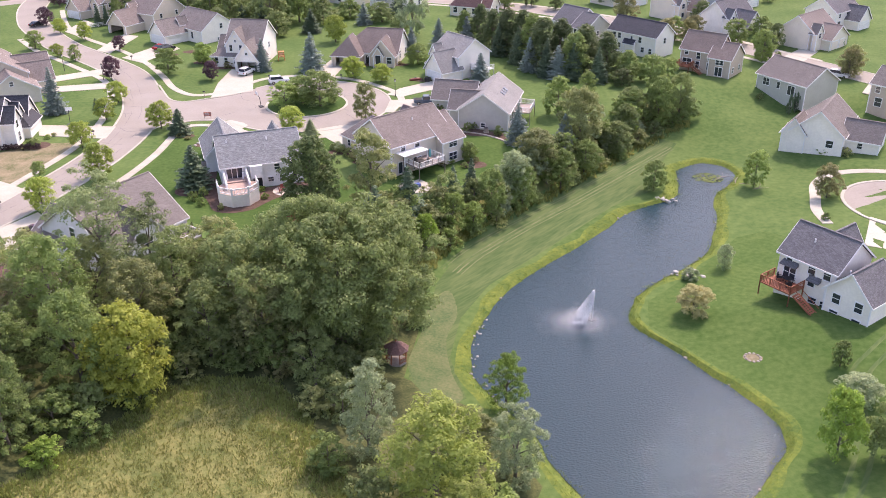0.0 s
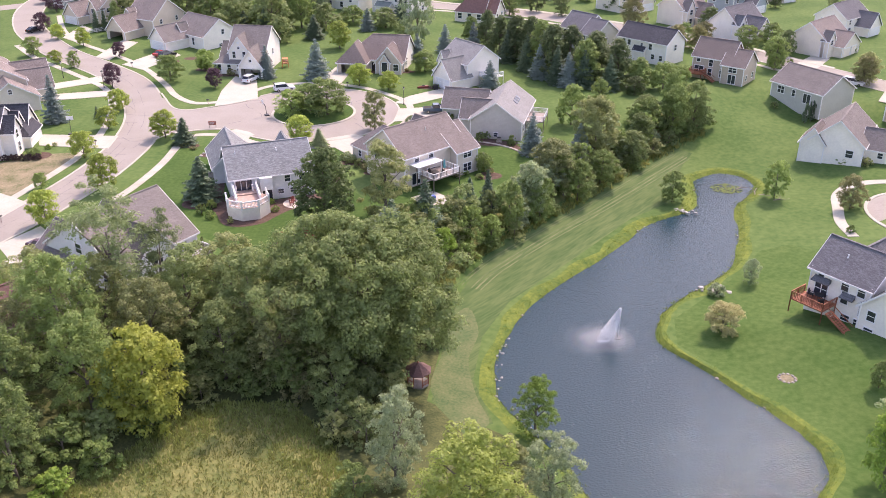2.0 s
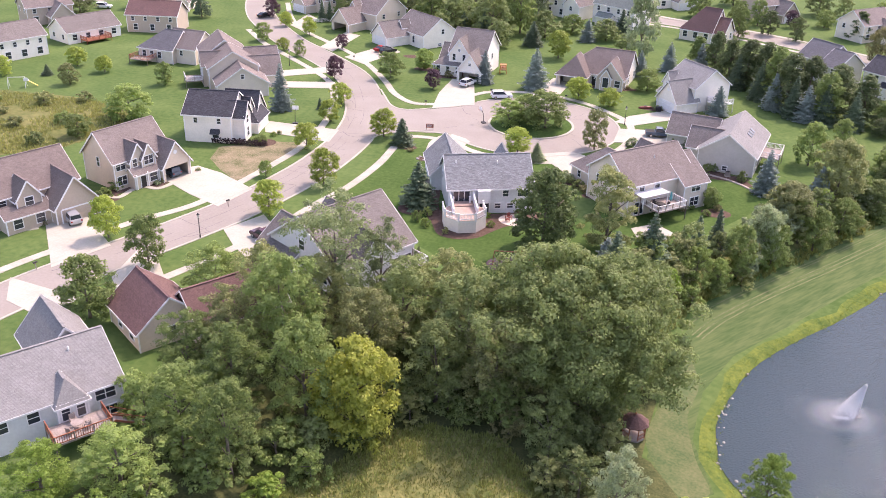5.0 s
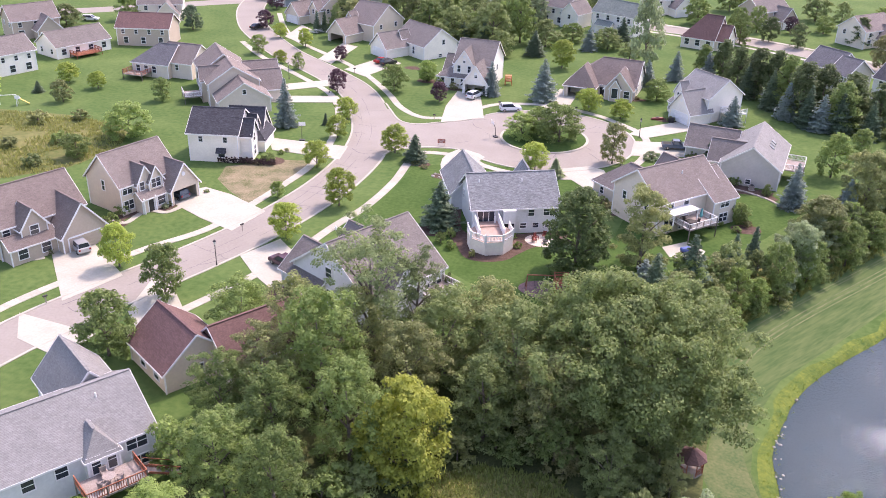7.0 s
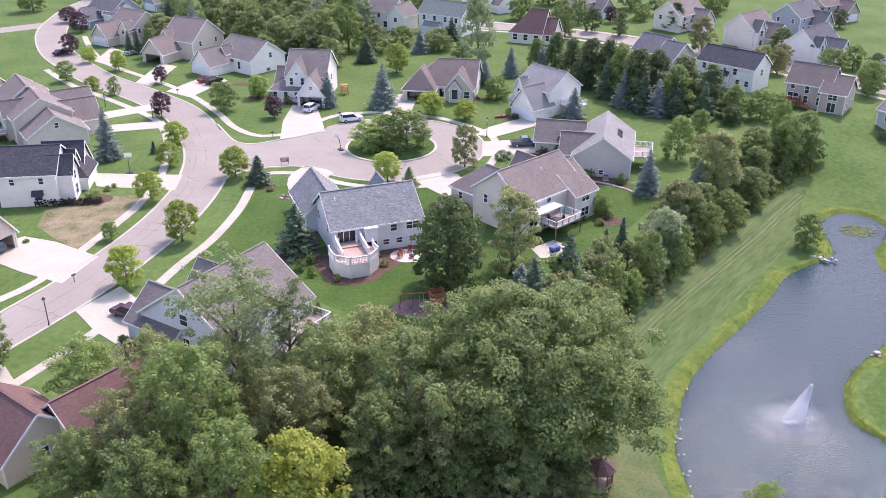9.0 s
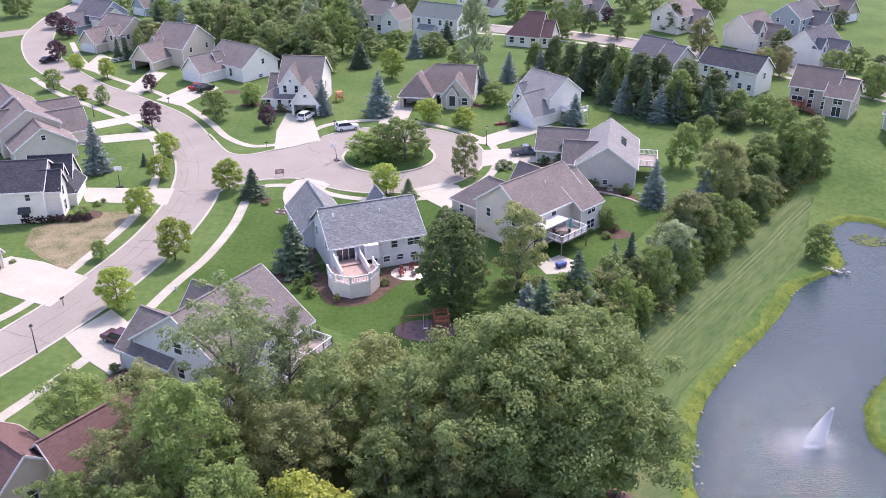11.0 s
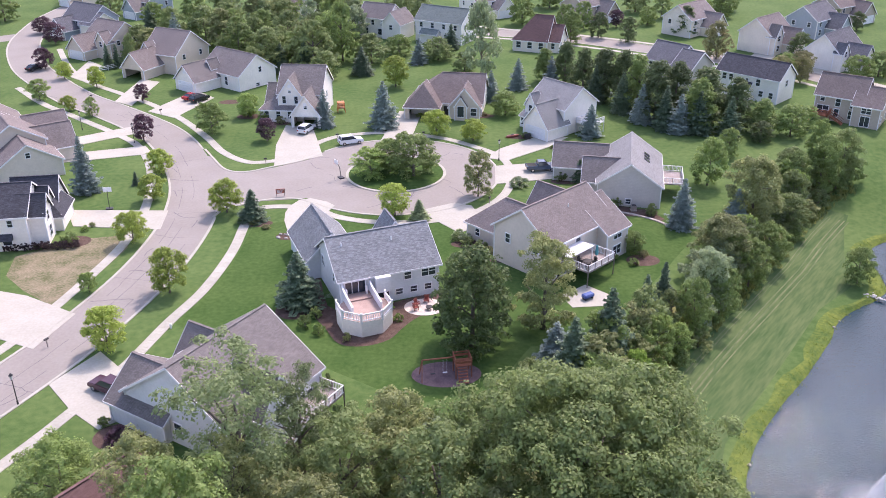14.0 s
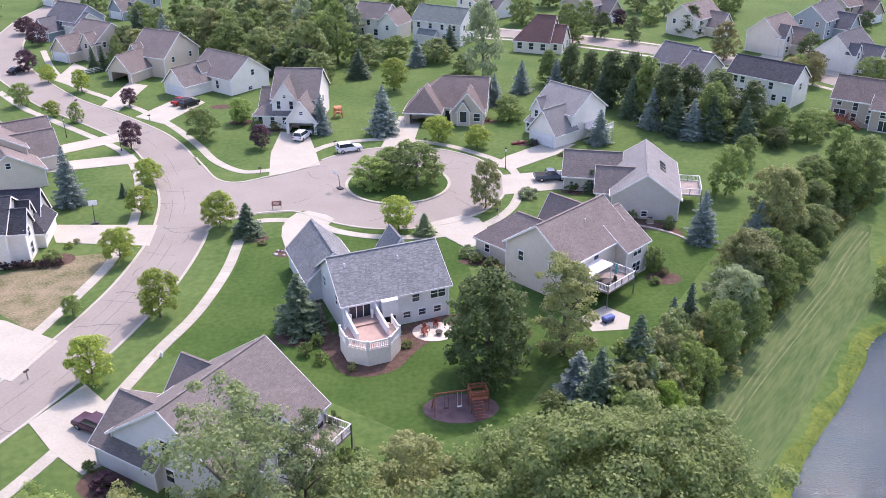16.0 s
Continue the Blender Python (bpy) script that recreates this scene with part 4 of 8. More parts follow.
# grey house with tall gable and skylights
gable_house = house("mid grey house with a tall plain gable and pale shingles", 9.2, 176.3, 76, S_MIDGREY, R_LIGHT,
      [B(-7.8, 7.6, -5.0, 5.0, 3.9, 7.4, ends="gg"), B(1.6, 8.8, 4.0, 12.8, 2.9, 5.9, "y", "gg", roof=R_GREY), B(-5.6, 0.6, 2.0, 7.4, 3.4, 6.3, "y", "gg", roof=R_GREY)],
      [(0, "x0", 0.5, 1, 0.8, 0.8, -1, 1), (0, "y0", 1.2, 3, 1.2, 1.4), (2, "y1", 1.0, 1, 1.4, 1.4)],
      garages=[(1, "y1", 5.2, 4.9, WHITE)])
for sx in (-1.0, 0.4, 1.8):
    bm = bmesh.new()
    box(bm, -0.4, 0.4, -0.55, 0.55, -0.04, 0.08)
    sk = part("skylight", bm, GLASS, gable_house, "flat roof skylight")
    sk.matrix_basis = pose(sx, -2.6, roof_height(dict(r=(-7.8, 7.6, -5.0, 5.0), ze=3.9, zr=7.4), sx, -2.6) + 0.05, math.degrees(math.atan2(3.5, 5.0)), 0, 0)
deck(gable_house, -3.2, 2.6, -8.6, -5.1, 2.6, GREYWOOD, WHITE, label="upper back deck with white railing")
# white house with the red deck by the pond
pond_house = house("white two-storey house with slate roof and red wooden deck", 49.3, 103.6, -53, S_WHITE, R_DARKBLUE,
      [B(-4.0, 4.0, -3.9, 3.9, 5.8, 8.9), B(3.4, 9.4, -4.6, 1.6, 3.9, 6.9, "y"), B(-3.0, 1.0, 3.0, 7.5, 4.6, 7.4, "y"), B(4.0, 9.5, 1.0, 7.0, 3.0, 6.2, "y")],
      [(0, "y0", 4.1, 1, 0.8, 1.2, -3.6, -1.6), (0, "y0", 4.1, 2, 0.95, 1.4, -0.4, 3.9), (0, "y0", 2.2, 1, 1.7, 1.8, -3.4, -1.2), (0, "y0", 2.4, 1, 0.9, 1.6, 0.2, 1.6), (0, "y0", 1.6, 1, 0.9, 1.5, 2.8, 4.0), (0, "y0", 0.2, 2, 1.1, 0.8, 0.6, 4.0), (1, "y0", 2.0, 2, 1.0, 1.3), (1, "y0", 0.25, 2, 1.1, 0.7), (0, "x0", 4.0, 2, 0.8, 1.2)], vents=[(0, -0.8, -1.8), (1, 5.0, -2.6)])
deck(pond_house, -4.4, 0.0, -7.0, -3.95, 1.9, REDWOOD, REDWOOD, steps=(0.5, -6.4, 1, 0), label="red-stained wooden deck on posts")
for (px0, px1, pz) in ((-3.4, -1.2, 4.3), (0.6, 2.2, 3.5)):
    bm = bmesh.new()
    v = [bm.verts.new(p) for p in ((px0, -3.92, pz + 0.5), (px1, -3.92, pz + 0.5), (px1 + 0.1, -4.75, pz), (px0 - 0.1, -4.75, pz), (px0, -3.92, pz - 0.05), (px1, -3.92, pz - 0.05), (px1 + 0.1, -4.75, pz - 0.12), (px0 - 0.1, -4.75, pz - 0.12))]
    for f in ((0, 3, 2, 1), (4, 5, 6, 7), (0, 1, 5, 4), (1, 2, 6, 5), (2, 3, 7, 6), (3, 0, 4, 7)):
        bm.faces.new([v[i] for i in f])
    part("canopy_roof", bm, R_DARKBLUE, pond_house)
# tan two-storey house
tan_house = house("tan two-storey house with brown shingles and tall windows", 62.4, 212.6, -38, S_TAN, R_BROWN,
      [B(-4.6, 4.4, -4.0, 4.0, 5.4, 8.9), B(3.0, 8.2, -5.2, 2.6, 4.6, 7.6, "x")],
      [(0, "y0", 3.9, 1, 0.8, 1.2, -4.0, -2.4), (0, "y0", 3.2, 2, 0.9, 1.6, -1.6, 4.2), (0, "y0", 1.2, 1, 2.2, 1.8, -4.2, -1.6), (0, "y0", 1.0, 2, 0.9, 1.6, -1.6, 4.0), (1, "y0", 2.9, 1, 1.8, 1.2), (1, "y0", 0.3, 1, 1.7, 2.0), (1, "x1", 1.0, 2, 0.9, 1.2)])
deck(tan_house, -4.6, -1.2, -6.6, -4.05, 1.6, REDWOOD, REDWOOD, steps=(-0.8, -5.6, 1, 0), label="small red wooden deck with stairs")
# white house with the dark roof, seen over the trees
house("white two-storey house with near-black roof and back porch", 49.6, 228.8, -47, S_WHITE, R_BLACK, [B(-7.2, 7.2, -3.4, 4.4, 5.6, 8.5), B(-1.8, 1.2, -4.2, -3.2, 3.2, 3.9, "x", "gg", o=0.3)],
      [(0, "y0", 3.6, 2, 0.9, 1.3, -6.2, -3.0), (0, "y0", 3.8, 1, 0.6, 0.8, -1, 1), (0, "y0", 3.4, 1, 0.9, 1.4, 1.6, 3.6), (0, "y0", 1.0, 1, 1.7, 2.1, -1.6, 1.0), (0, "y0", 1.2, 2, 0.9, 1.2, 2.4, 7.0), (0, "y0", 1.2, 2, 0.8, 1.2, -6.8, -2.6), (0, "x1", 3.4, 1, 0.9, 1.3), (0, "x0", 3.4, 1, 0.9, 1.3)])
# sage house and white house near the pond tip
house("sage grey bungalow with grey hipped roof", 78.4, 195.2, -59, S_SAGE, R_GREY, [B(-6.6, 6.6, -5.2, 5.2, 3.2, 6.4, "x", "gg")],
      [(0, "y0", 0.9, 1, 1.7, 1.5, -5.4, -2.6), (0, "y0", 0.9, 1, 0.8, 1.4, -1.6, 0.4), (0, "y0", 0.2, 1, 1.8, 2.0, 1.4, 4.4), (0, "x0", 1.0, 2, 1.0, 1.2)])
house("white split-level house with grey shingles and garage wing", 71.6, 161.8, 57, S_WHITE, R_GREY,
      [B(-6.4, 6.2, -4.6, 4.6, 3.6, 7.6), B(-4.0, 2.0, -10.4, -4.0, 2.8, 5.6, "y", "gg"), B(-6.6, -1.0, 2.0, 6.2, 3.0, 5.6, "x")],
      [(0, "x0", 1.0, 1, 1.2, 1.3, -3.6, -1.2), (0, "y0", 3.0, 2, 0.9, 1.1, 2.0, 6.0), (1, "x0", 1.0, 1, 0.8, 1.0)])
house("taupe two-storey house with grey shingles", 96.0, 180.5, -48, S_TAN, R_GREY, [B(-6.0, 6.0, -4.2, 4.2, 5.4, 8.2)],
      [(0, "y0", 3.4, 4, 0.9, 1.3), (0, "y0", 0.6, 3, 1.4, 1.8), (0, "x0", 3.2, 2, 0.9, 1.2), (0, "x0", 0.8, 2, 0.9, 1.2)])
# houses across the far street
house("pale house with two slate roofs behind tall trees", 35.2, 243.2, -50, S_SAGE, R_DARKBLUE, [B(-4.2, 4.0, -4.4, 4.4, 5.4, 8.8), B(3.6, 8.6, -5.6, 3.4, 5.0, 8.2, "x")],
      [(0, "y0", 3.4, 3, 0.9, 1.2), (0, "y0", 0.9, 2, 1.4, 1.6), (1, "y0", 3.2, 2, 0.9, 1.2), (1, "x1", 2.6, 1, 0.9, 1.2)])
house("white house with slate roof and open double garage", 79.0, 254.0, 40, S_WHITE, R_DARKBLUE, [B(-6.2, 6.2, -4.4, 4.4, 4.6, 8.6), B(-3.6, 3.0, -9.0, -3.6, 3.0, 6.4, "y", open=(("y0", -0.3, 5.0, 2.3),)), B(-6.4, -3.2, -5.2, -3.0, 4.8, 7.0, "y", o=0.25)],
      [(2, "y0", 3.6, 1, 0.9, 1.3), (0, "y0", 1.0, 1, 0.9, 1.4, 3.4, 6.0), (0, "y0", 0.9, 1, 1.0, 1.4, -6.0, -4.0)])
house("cream two-storey house with brown shingles and garage", 68.0, 271.0, 40, S_CREAM, R_TAUPE, [B(-5.4, 5.4, -4.4, 4.4, 5.4, 9.0), B(-0.6, 5.6, -8.6, -3.6, 3.0, 6.4, "y"), B(-5.2, -1.6, -5.8, -3.4, 5.0, 7.8, "y", o=0.25)],
      [(2, "y0", 3.6, 1, 1.2, 1.3), (2, "y0", 1.0, 1, 1.2, 1.4)], garages=[(1, "y0", 2.5, 4.8, S_CREAM)])
house("cream house with brown-red roof and double garage doors", 95.4, 236.4, -138, S_CREAM, R_TAUPE, [B(-6.0, 6.0, -4.6, 4.6, 4.8, 8.4), B(-6.2, 3.0, 2.4, 8.0, 3.0, 6.0, "y"), B(2.8, 6.0, 3.6, 5.6, 4.6, 6.8, "y", o=0.25)],
      [(2, "y1", 3.2, 1, 1.0, 1.2), (0, "y1", 1.0, 1, 1.0, 1.4, 3.6, 6.0)], garages=[(1, "y1", -3.4, 2.6, S_CREAM), (1, "y1", 0.4, 3.4, S_CREAM)])
house("white two-storey house with grey shingles", -33.6, 296.0, -30, S_WHITE, R_GREY, [B(-5.4, 4.0, -4.0, 4.4, 5.6, 8.8), B(2.8, 8.6, -5.0, 3.0, 4.6, 7.6, "y")],
      [(0, "y0", 3.4, 3, 0.9, 1.3), (0, "y0", 0.8, 2, 1.4, 1.6), (1, "y0", 2.8, 1, 0.9, 1.2)])
house("white two-storey house with green-grey shingles", -16.1, 287.4, -33, S_WHITE, R_GREEN, [B(-7.2, 7.2, -3.8, 4.8, 6.0, 9.2), B(-4.4, 0.6, -6.2, -3.6, 2.8, 3.8, "x", o=0.3)],
      [(0, "y0", 3.9, 4, 0.9, 1.3), (0, "y0", 0.9, 1, 1.8, 1.9, -6.6, -3.6), (0, "y0", 1.0, 2, 0.9, 1.4, 1.0, 6.4), (0, "x1", 3.8, 2, 0.9, 1.3), (0, "x1", 1.0, 2, 0.9, 1.3)])
house("cream house with steep brown-red roof", 7.6, 276.5, -25, S_CREAM, R_RED, [B(-4.6, 4.6, -5.0, 5.0, 3.4, 9.0, "x", "hg"), B(1.0, 7.6, -3.6, 3.6, 3.2, 6.8, "x")],
      [(0, "y0", 1.0, 3, 1.2, 1.6), (1, "y0", 1.0, 2, 0.9, 1.5), (1, "x1", 1.0, 2, 0.9, 1.5)])
# houses round the turning circle
brick_house = house("tan brick bungalow with brown hips, arched window and open garage", -18.4, 223.6, -11, S_WHITE, R_BROWN,
      [B(-7.4, 7.4, -5.0, 6.6, 3.1, 7.7, "x", "hg"), B(-8.2, -1.2, -8.6, -2.0, 3.0, 6.7, "y", "hg", wall=S_BEIGE, open=(("y0", -4.8, 4.9, 2.3),)), B(1.0, 7.2, -7.4, -2.0, 3.0, 6.7, "y", "gg", wall=S_BEIGE), B(2.2, 4.6, -8.2, -6.6, 3.2, 5.0, "y", "gg", wall=S_BEIGE, o=0.25)],
      [(3, "y0", 0.8, 1, 1.3, 2.2), (2, "y0", 0.9, 1, 1.2, 1.5, 5.0, 7.0), (0, "x1", 1.0, 2, 0.9, 1.3)], doors=[(0, "y0", -0.1, 0.05, DARK)])
dormer_house = house("white two-storey house with dormers, porch and open garage", -48.9, 222.8, -8, S_WHITE, R_GREY,
      [B(-4.4, 4.4, -5.2, 6.0, 5.8, 10.2), B(-0.6, 5.2, -10.6, -4.0, 3.0, 6.9, "y", open=(("y0", 2.3, 4.8, 2.3),)), B(-4.2, 0.8, -6.4, 0.0, 5.4, 9.0, "y", o=0.3), B(-7.8, -0.6, -7.2, -1.0, 2.9, 4.8, "x", "hg", roof=R_GREY), B(-7.6, -3.6, -3.0, 4.0, 3.2, 6.2, "x")],
      [(2, "y0", 3.8, 2, 0.7, 1.5), (2, "y0", 6.0, 1, 0.5, 0.5), (1, "y0", 4.0, 1, 0.6, 0.6, 2.0, 2.8), (3, "y0", 0.9, 3, 0.8, 1.5), (0, "x1", 3.4, 1, 0.9, 1.3)], doors=[(1, "x0", -6.6, 0.05, REDWOOD)])
stone_c = house("pale grey house with grey shingles and side-gabled garage", -67.0, 247.4, -41, S_WHITE, R_GREY,
      [B(-6.6, 6.6, -5.4, 5.6, 3.8, 7.6), B(-7.0, 0.0, -12.6, -4.4, 2.9, 6.2, "y", "gg", roof=R_GREY), B(-3.6, -1.4, -6.6, -4.0, 4.6, 6.4, "y", o=0.25)],
      [(0, "x1", 3.4, 1, 0.8, 1.2, 0.0, 2.0), (0, "x1", 0.3, 1, 1.0, 0.7, -1.0, 1.0), (0, "y0", 1.0, 1, 0.9, 1.8, 1.4, 3.0)], garages=[(1, "y0", -3.5, 4.9, WHITE)])
house("beige two-storey house with brown shingles and open garage", -84.6, 262.2, -28, S_BEIGE, R_TAUPE,
      [B(-5.0, 5.0, -6.0, 6.4, 5.0, 9.6), B(-5.6, 1.0, -13.0, -5.0, 2.9, 6.4, "y", "gg", open=(("y0", -2.3, 4.8, 2.3),)), B(-5.0, -1.2, -7.0, -4.4, 4.8, 7.6, "y", o=0.3)],
      [(2, "y0", 3.8, 2, 0.8, 1.3), (0, "x1", 3.2, 2, 0.9, 1.2)])
house("beige house with brown-grey shingles and garage", -104.6, 279.4, -35, S_BEIGE, R_TAUPE, [B(-5.0, 5.0, -5.4, 5.4, 4.8, 8.6), B(-5.4, 1.0, -10.6, -4.4, 2.9, 6.2, "y"), B(1.0, 5.0, -6.6, -4.0, 4.4, 7.0, "y", o=0.3)],
      [(2, "y0", 3.2, 1, 0.9, 1.2), (0, "x1", 3.0, 2, 0.9, 1.2)], garages=[(1, "y0", -2.2, 4.8, WHITE)])
house("blue-grey two-storey house with slate shingles", -117.0, 301.5, -35, S_BLUE, R_DARKBLUE, [B(-6.4, 5.4, -4.6, 5.0, 5.2, 8.8), B(-6.2, 0.0, -9.6, -3.6, 2.9, 6.0, "y"), B(2.0, 7.4, -5.6, 2.6, 4.4, 7.2, "x", wall=S_WHITE)],
      [(0, "y0", 3.4, 3, 0.9, 1.2), (1, "y0", 3.4, 1, 0.7, 0.9), (2, "x1", 2.8, 2, 0.9, 1.2)], garages=[(1, "y0", -3.1, 4.8, WHITE)])
blue_house = house("pale blue two-storey house with grey shingles and white garage", 3.6, 210.2, -52, S_WHITE, R_LIGHT,
      [B(-5.0, 4.6, -4.6, 4.8, 5.6, 9.0), B(-1.6, 4.8, -9.4, -3.6, 2.9, 6.8, "y", "gg"), B(-4.8, -2.2, -5.6, -3.6, 5.0, 7.2, "y", o=0.3), B(-5.4, -1.6, -6.4, -4.0, 2.5, 3.2, "x", o=0.3)],
      [(0, "y0", 3.4, 1, 0.9, 1.3, -2.2, 0.0), (2, "y0", 3.4, 1, 0.9, 1.3), (3, "y0", 0.6, 3, 0.8, 1.5), (0, "x0", 3.4, 1, 0.9, 1.3, -3.2, -1.0), (0, "x0", 0.9, 1, 0.9, 1.4, -3.2, -1.0)], garages=[(1, "y0", 1.6, 4.9, WHITE)])
deck(blue_house, 4.7, 8.0, -1.0, 3.4, 2.2, WHITE, WHITE, label="white raised deck on the side of the house")
# left of the street
black_roof = house("white two-storey house with black shingles and front gables", -88.4, 162.8, 6, S_WHITE, R_BLACK,
      [B(-4.5, 4.5, -5.05, 4.8, 5.6, 8.8), B(3.1, 6.7, -3.8, 0.0, 5.2, 7.6, "x", "gg"), B(3.1, 6.1, 0.6, 3.4, 5.2, 7.2, "x", "gg"), B(4.1, 7.7, 1.2, 7.8, 2.7, 4.4, "y", "hg"), B(0.0, 6.4, 3.8, 10.2, 2.9, 7.0, "x", "gg")],
      [(1, "x1", 3.4, 1, 1.0, 1.4), (2, "x1", 3.6, 1, 0.8, 1.2), (1, "x1", 0.8, 1, 1.1, 1.7), (0, "y0", 1.0, 1, 1.2, 1.2, 0.4, 2.4), (0, "y0", 3.8, 2, 0.7, 1.0)], garages=[(4, "x1", 7.0, 4.8, WHITE)])
bm = bmesh.new()
v = [bm.verts.new(p) for p in ((0.5, -5.07, 2.75), (2.3, -5.07, 2.75), (2.3, -5.95, 1.9), (0.5, -5.95, 1.9), (0.5, -5.07, 1.9), (2.3, -5.07, 1.9))]
for f in ((0, 3, 2, 1), (0, 4, 3), (1, 2, 5), (3, 4, 5, 2)):
    bm.faces.new([v[i] for i in f])
part("awning", bm, R_BLACK, black_roof, "dark sloping window awning")
stepped_house = house("beige multi-gabled house with taupe shingles and round back deck", -97.8, 193.5, 32, S_BEIGE, R_TAUPE,
      [B(-5.4, 5.4, -8.8, -0.5, 3.2, 6.7, "y", "gg", wall=S_GREIGE), B(-6.4, 4.4, -2.4, 7.6, 5.3, 8.7, "y", "gg"), B(-6.6, 3.4, 6.6, 17.0, 5.6, 9.2, "y", "gg"), B(3.0, 9.6, -1.4, 5.0, 3.0, 6.4, "x", "gg", wall=S_GREIGE), B(3.0, 10.2, 4.4, 11.6, 3.2, 6.9, "x", "gg"), B(-7.4, -1.0, 1.6, 5.4, 5.0, 7.6, "x", "gg", o=0.3)],
      [(0, "y0", 4.2, 1, 0.7, 0.9, -1.0, 1.0), (5, "x0", 3.2, 2, 0.9, 1.3), (1, "x0", 3.2, 1, 0.9, 1.3, -1.8, 1.0), (2, "x0", 3.4, 3, 0.9, 1.3), (2, "x0", 0.6, 2, 1.6, 2.0), (5, "x0", 0.6, 1, 1.8, 2.0)], garages=[(4, "x1", 8.0, 4.8, WHITE)])
deck(stepped_house, -11.2, -7.45, 1.2, 6.0, 1.6, GREYWOOD, WHITE, label="raised back deck with white railing")
back_deck_house = house("grey-beige house with slate hips and brown back deck", -122.6, 211.0, -8, S_GREIGE, R_DARKBLUE, [B(-6.6, 3.0, -4.6, 5.0, 3.6, 7.2, "x", "hg"), B(0.0, 8.4, -3.0, 6.0, 4.0, 7.4, "x", "gg", roof=R_TAUPE)],
      [(0, "y0", 1.2, 3, 1.0, 1.5, -6.2, 0.4), (1, "y0", 2.0, 1, 0.8, 1.2, 3.0, 6.0), (0, "x0", 1.2, 2, 0.9, 1.3)])
deck(back_deck_house, -6.8, -1.6, -8.4, -4.7, 1.3, GREYWOOD, REDWOOD, label="brown wooden back deck")
pink_house = house("beige-pink two-storey house with taupe shingles and open garage", -93.1, 138.4, 65, S_BEIGE, R_TAUPE,
      [B(-5.4, 5.4, -3.8, 4.6, 5.2, 9.4, "x", "gg"), B(1.9, 7.5, -6.6, -0.6, 3.0, 6.8, "y", "gg", open=(("y0", 4.7, 4.6, 2.3),)), B(-2.9, 0.3, -4.7, -1.6, 5.0, 7.6, "y", "gg", o=0.3), B(-0.9, 1.7, -5.1, -1.6, 5.0, 7.2, "y", o=0.3), B(-3.0, 1.95, -5.7, -3.4, 2.7, 3.7, "x", o=0.3)],
      [(2, "y0", 3.6, 1, 0.8, 1.3, -2.8, -1.2), (3, "y0", 3.6, 1, 1.7, 1.4), (0, "x0", 3.4, 1, 0.7, 1.6), (0, "y0", 3.4, 1, 1.7, 1.5, -5.3, -3.0), (0, "y0", 0.8, 1, 1.7, 1.5, -5.3, -3.0), (4, "y0", 0.7, 1, 1.4, 1.5, -0.4, 1.6)], doors=[(4, "y0", -1.4, 0.05, DARK)])
house("taupe two-storey house with brown shingles and closed grey garage", -101.2, 122.2, 60, S_TAN, R_BROWN,
      [B(-7.0, 6.0, -4.8, 5.0, 5.2, 9.2), B(0.0, 6.8, -9.0, -2.6, 3.0, 7.2, "y", "gg"), B(-4.4, -0.6, -6.4, -3.0, 4.8, 7.4, "y", o=0.3), B(-6.8, 0.0, -7.4, -4.2, 2.7, 3.9, "x", o=0.3)],
      [(2, "y0", 3.4, 1, 1.2, 1.3), (3, "y0", 0.7, 2, 1.3, 1.5), (0, "y0", 3.4, 1, 1.0, 1.3, -7.0, -4.6)], garages=[(1, "y0", 3.4, 5.0, S_TAN)])
red_roof = house("beige bungalow with red-brown shingles behind the trees", -63.2, 93.9, -38.5, S_BEIGE, R_RED,
      [B(-6.6, 2.4, -4.1, 4.1, 3.0, 6.4, "x", "gg"), B(-2.0, 6.0, 2.0, 13.6, 3.0, 6.4, "y", "gg")],
      [(0, "y0", 0.9, 2, 1.2, 1.3, -5.0, 2.0), (0, "x1", 1.0, 1, 1.0, 1.3), (1, "x1", 1.0, 2, 1.1, 1.3)], garages=[(0, "x0", 0.0, 4.9, WHITE)])
slate_house = house("pale blue-grey house with light shingles and wooden back deck", -68.6, 76.7, 50, S_GREYWALL, R_LIGHT,
      [B(-9.0, 7.2, -5.6, 5.6, 4.5, 7.8, "x", "gg"), B(1.5, 8.0, 4.2, 12.2, 3.0, 6.7, "y", "gg", roof=R_LIGHT), B(0.4, 3.4, -6.6, -3.6, 4.4, 6.2, "y", "hg", o=0.3)],
      [(0, "y0", 2.6, 1, 2.0, 1.3, 3.9, 7.0), (0, "y0", 0.5, 1, 1.6, 1.1, 4.4, 6.8), (2, "y0", 2.3, 2, 0.8, 1.9), (0, "y0", 2.6, 1, 1.1, 1.2, -2.6, -0.8), (0, "y0", 2.6, 1, 1.1, 1.2, -5.6, -3.8), (0, "x1", 2.4, 2, 0.9, 1.2)], vents=[(0, 3.6, -1.4)])
deck(slate_house, -1.0, 4.6, -10.0, -6.7, 2.2, GREYWOOD, REDWOOD, steps=(5.0, -8.6, 1, 0), label="weathered wooden deck with dark red railing")
house("brick-red roofed two-storey house far across the field", -141.5, 238.5, 8, S_TAN, R_RED, [B(-7.0, 7.0, -4.4, 4.4, 5.0, 8.0)], [(0, "y0", 3.2, 4, 0.8, 1.1), (0, "y0", 0.7, 3, 1.1, 1.6)])
house("white two-storey house with grey shingles beyond the field", -161.0, 201.5, 62, S_WHITE, R_GREY, [B(-9.0, 7.0, -4.4, 4.8, 5.2, 8.2)], [(0, "y0", 3.2, 5, 0.8, 1.1), (0, "y0", 0.6, 4, 1.3, 1.6)])
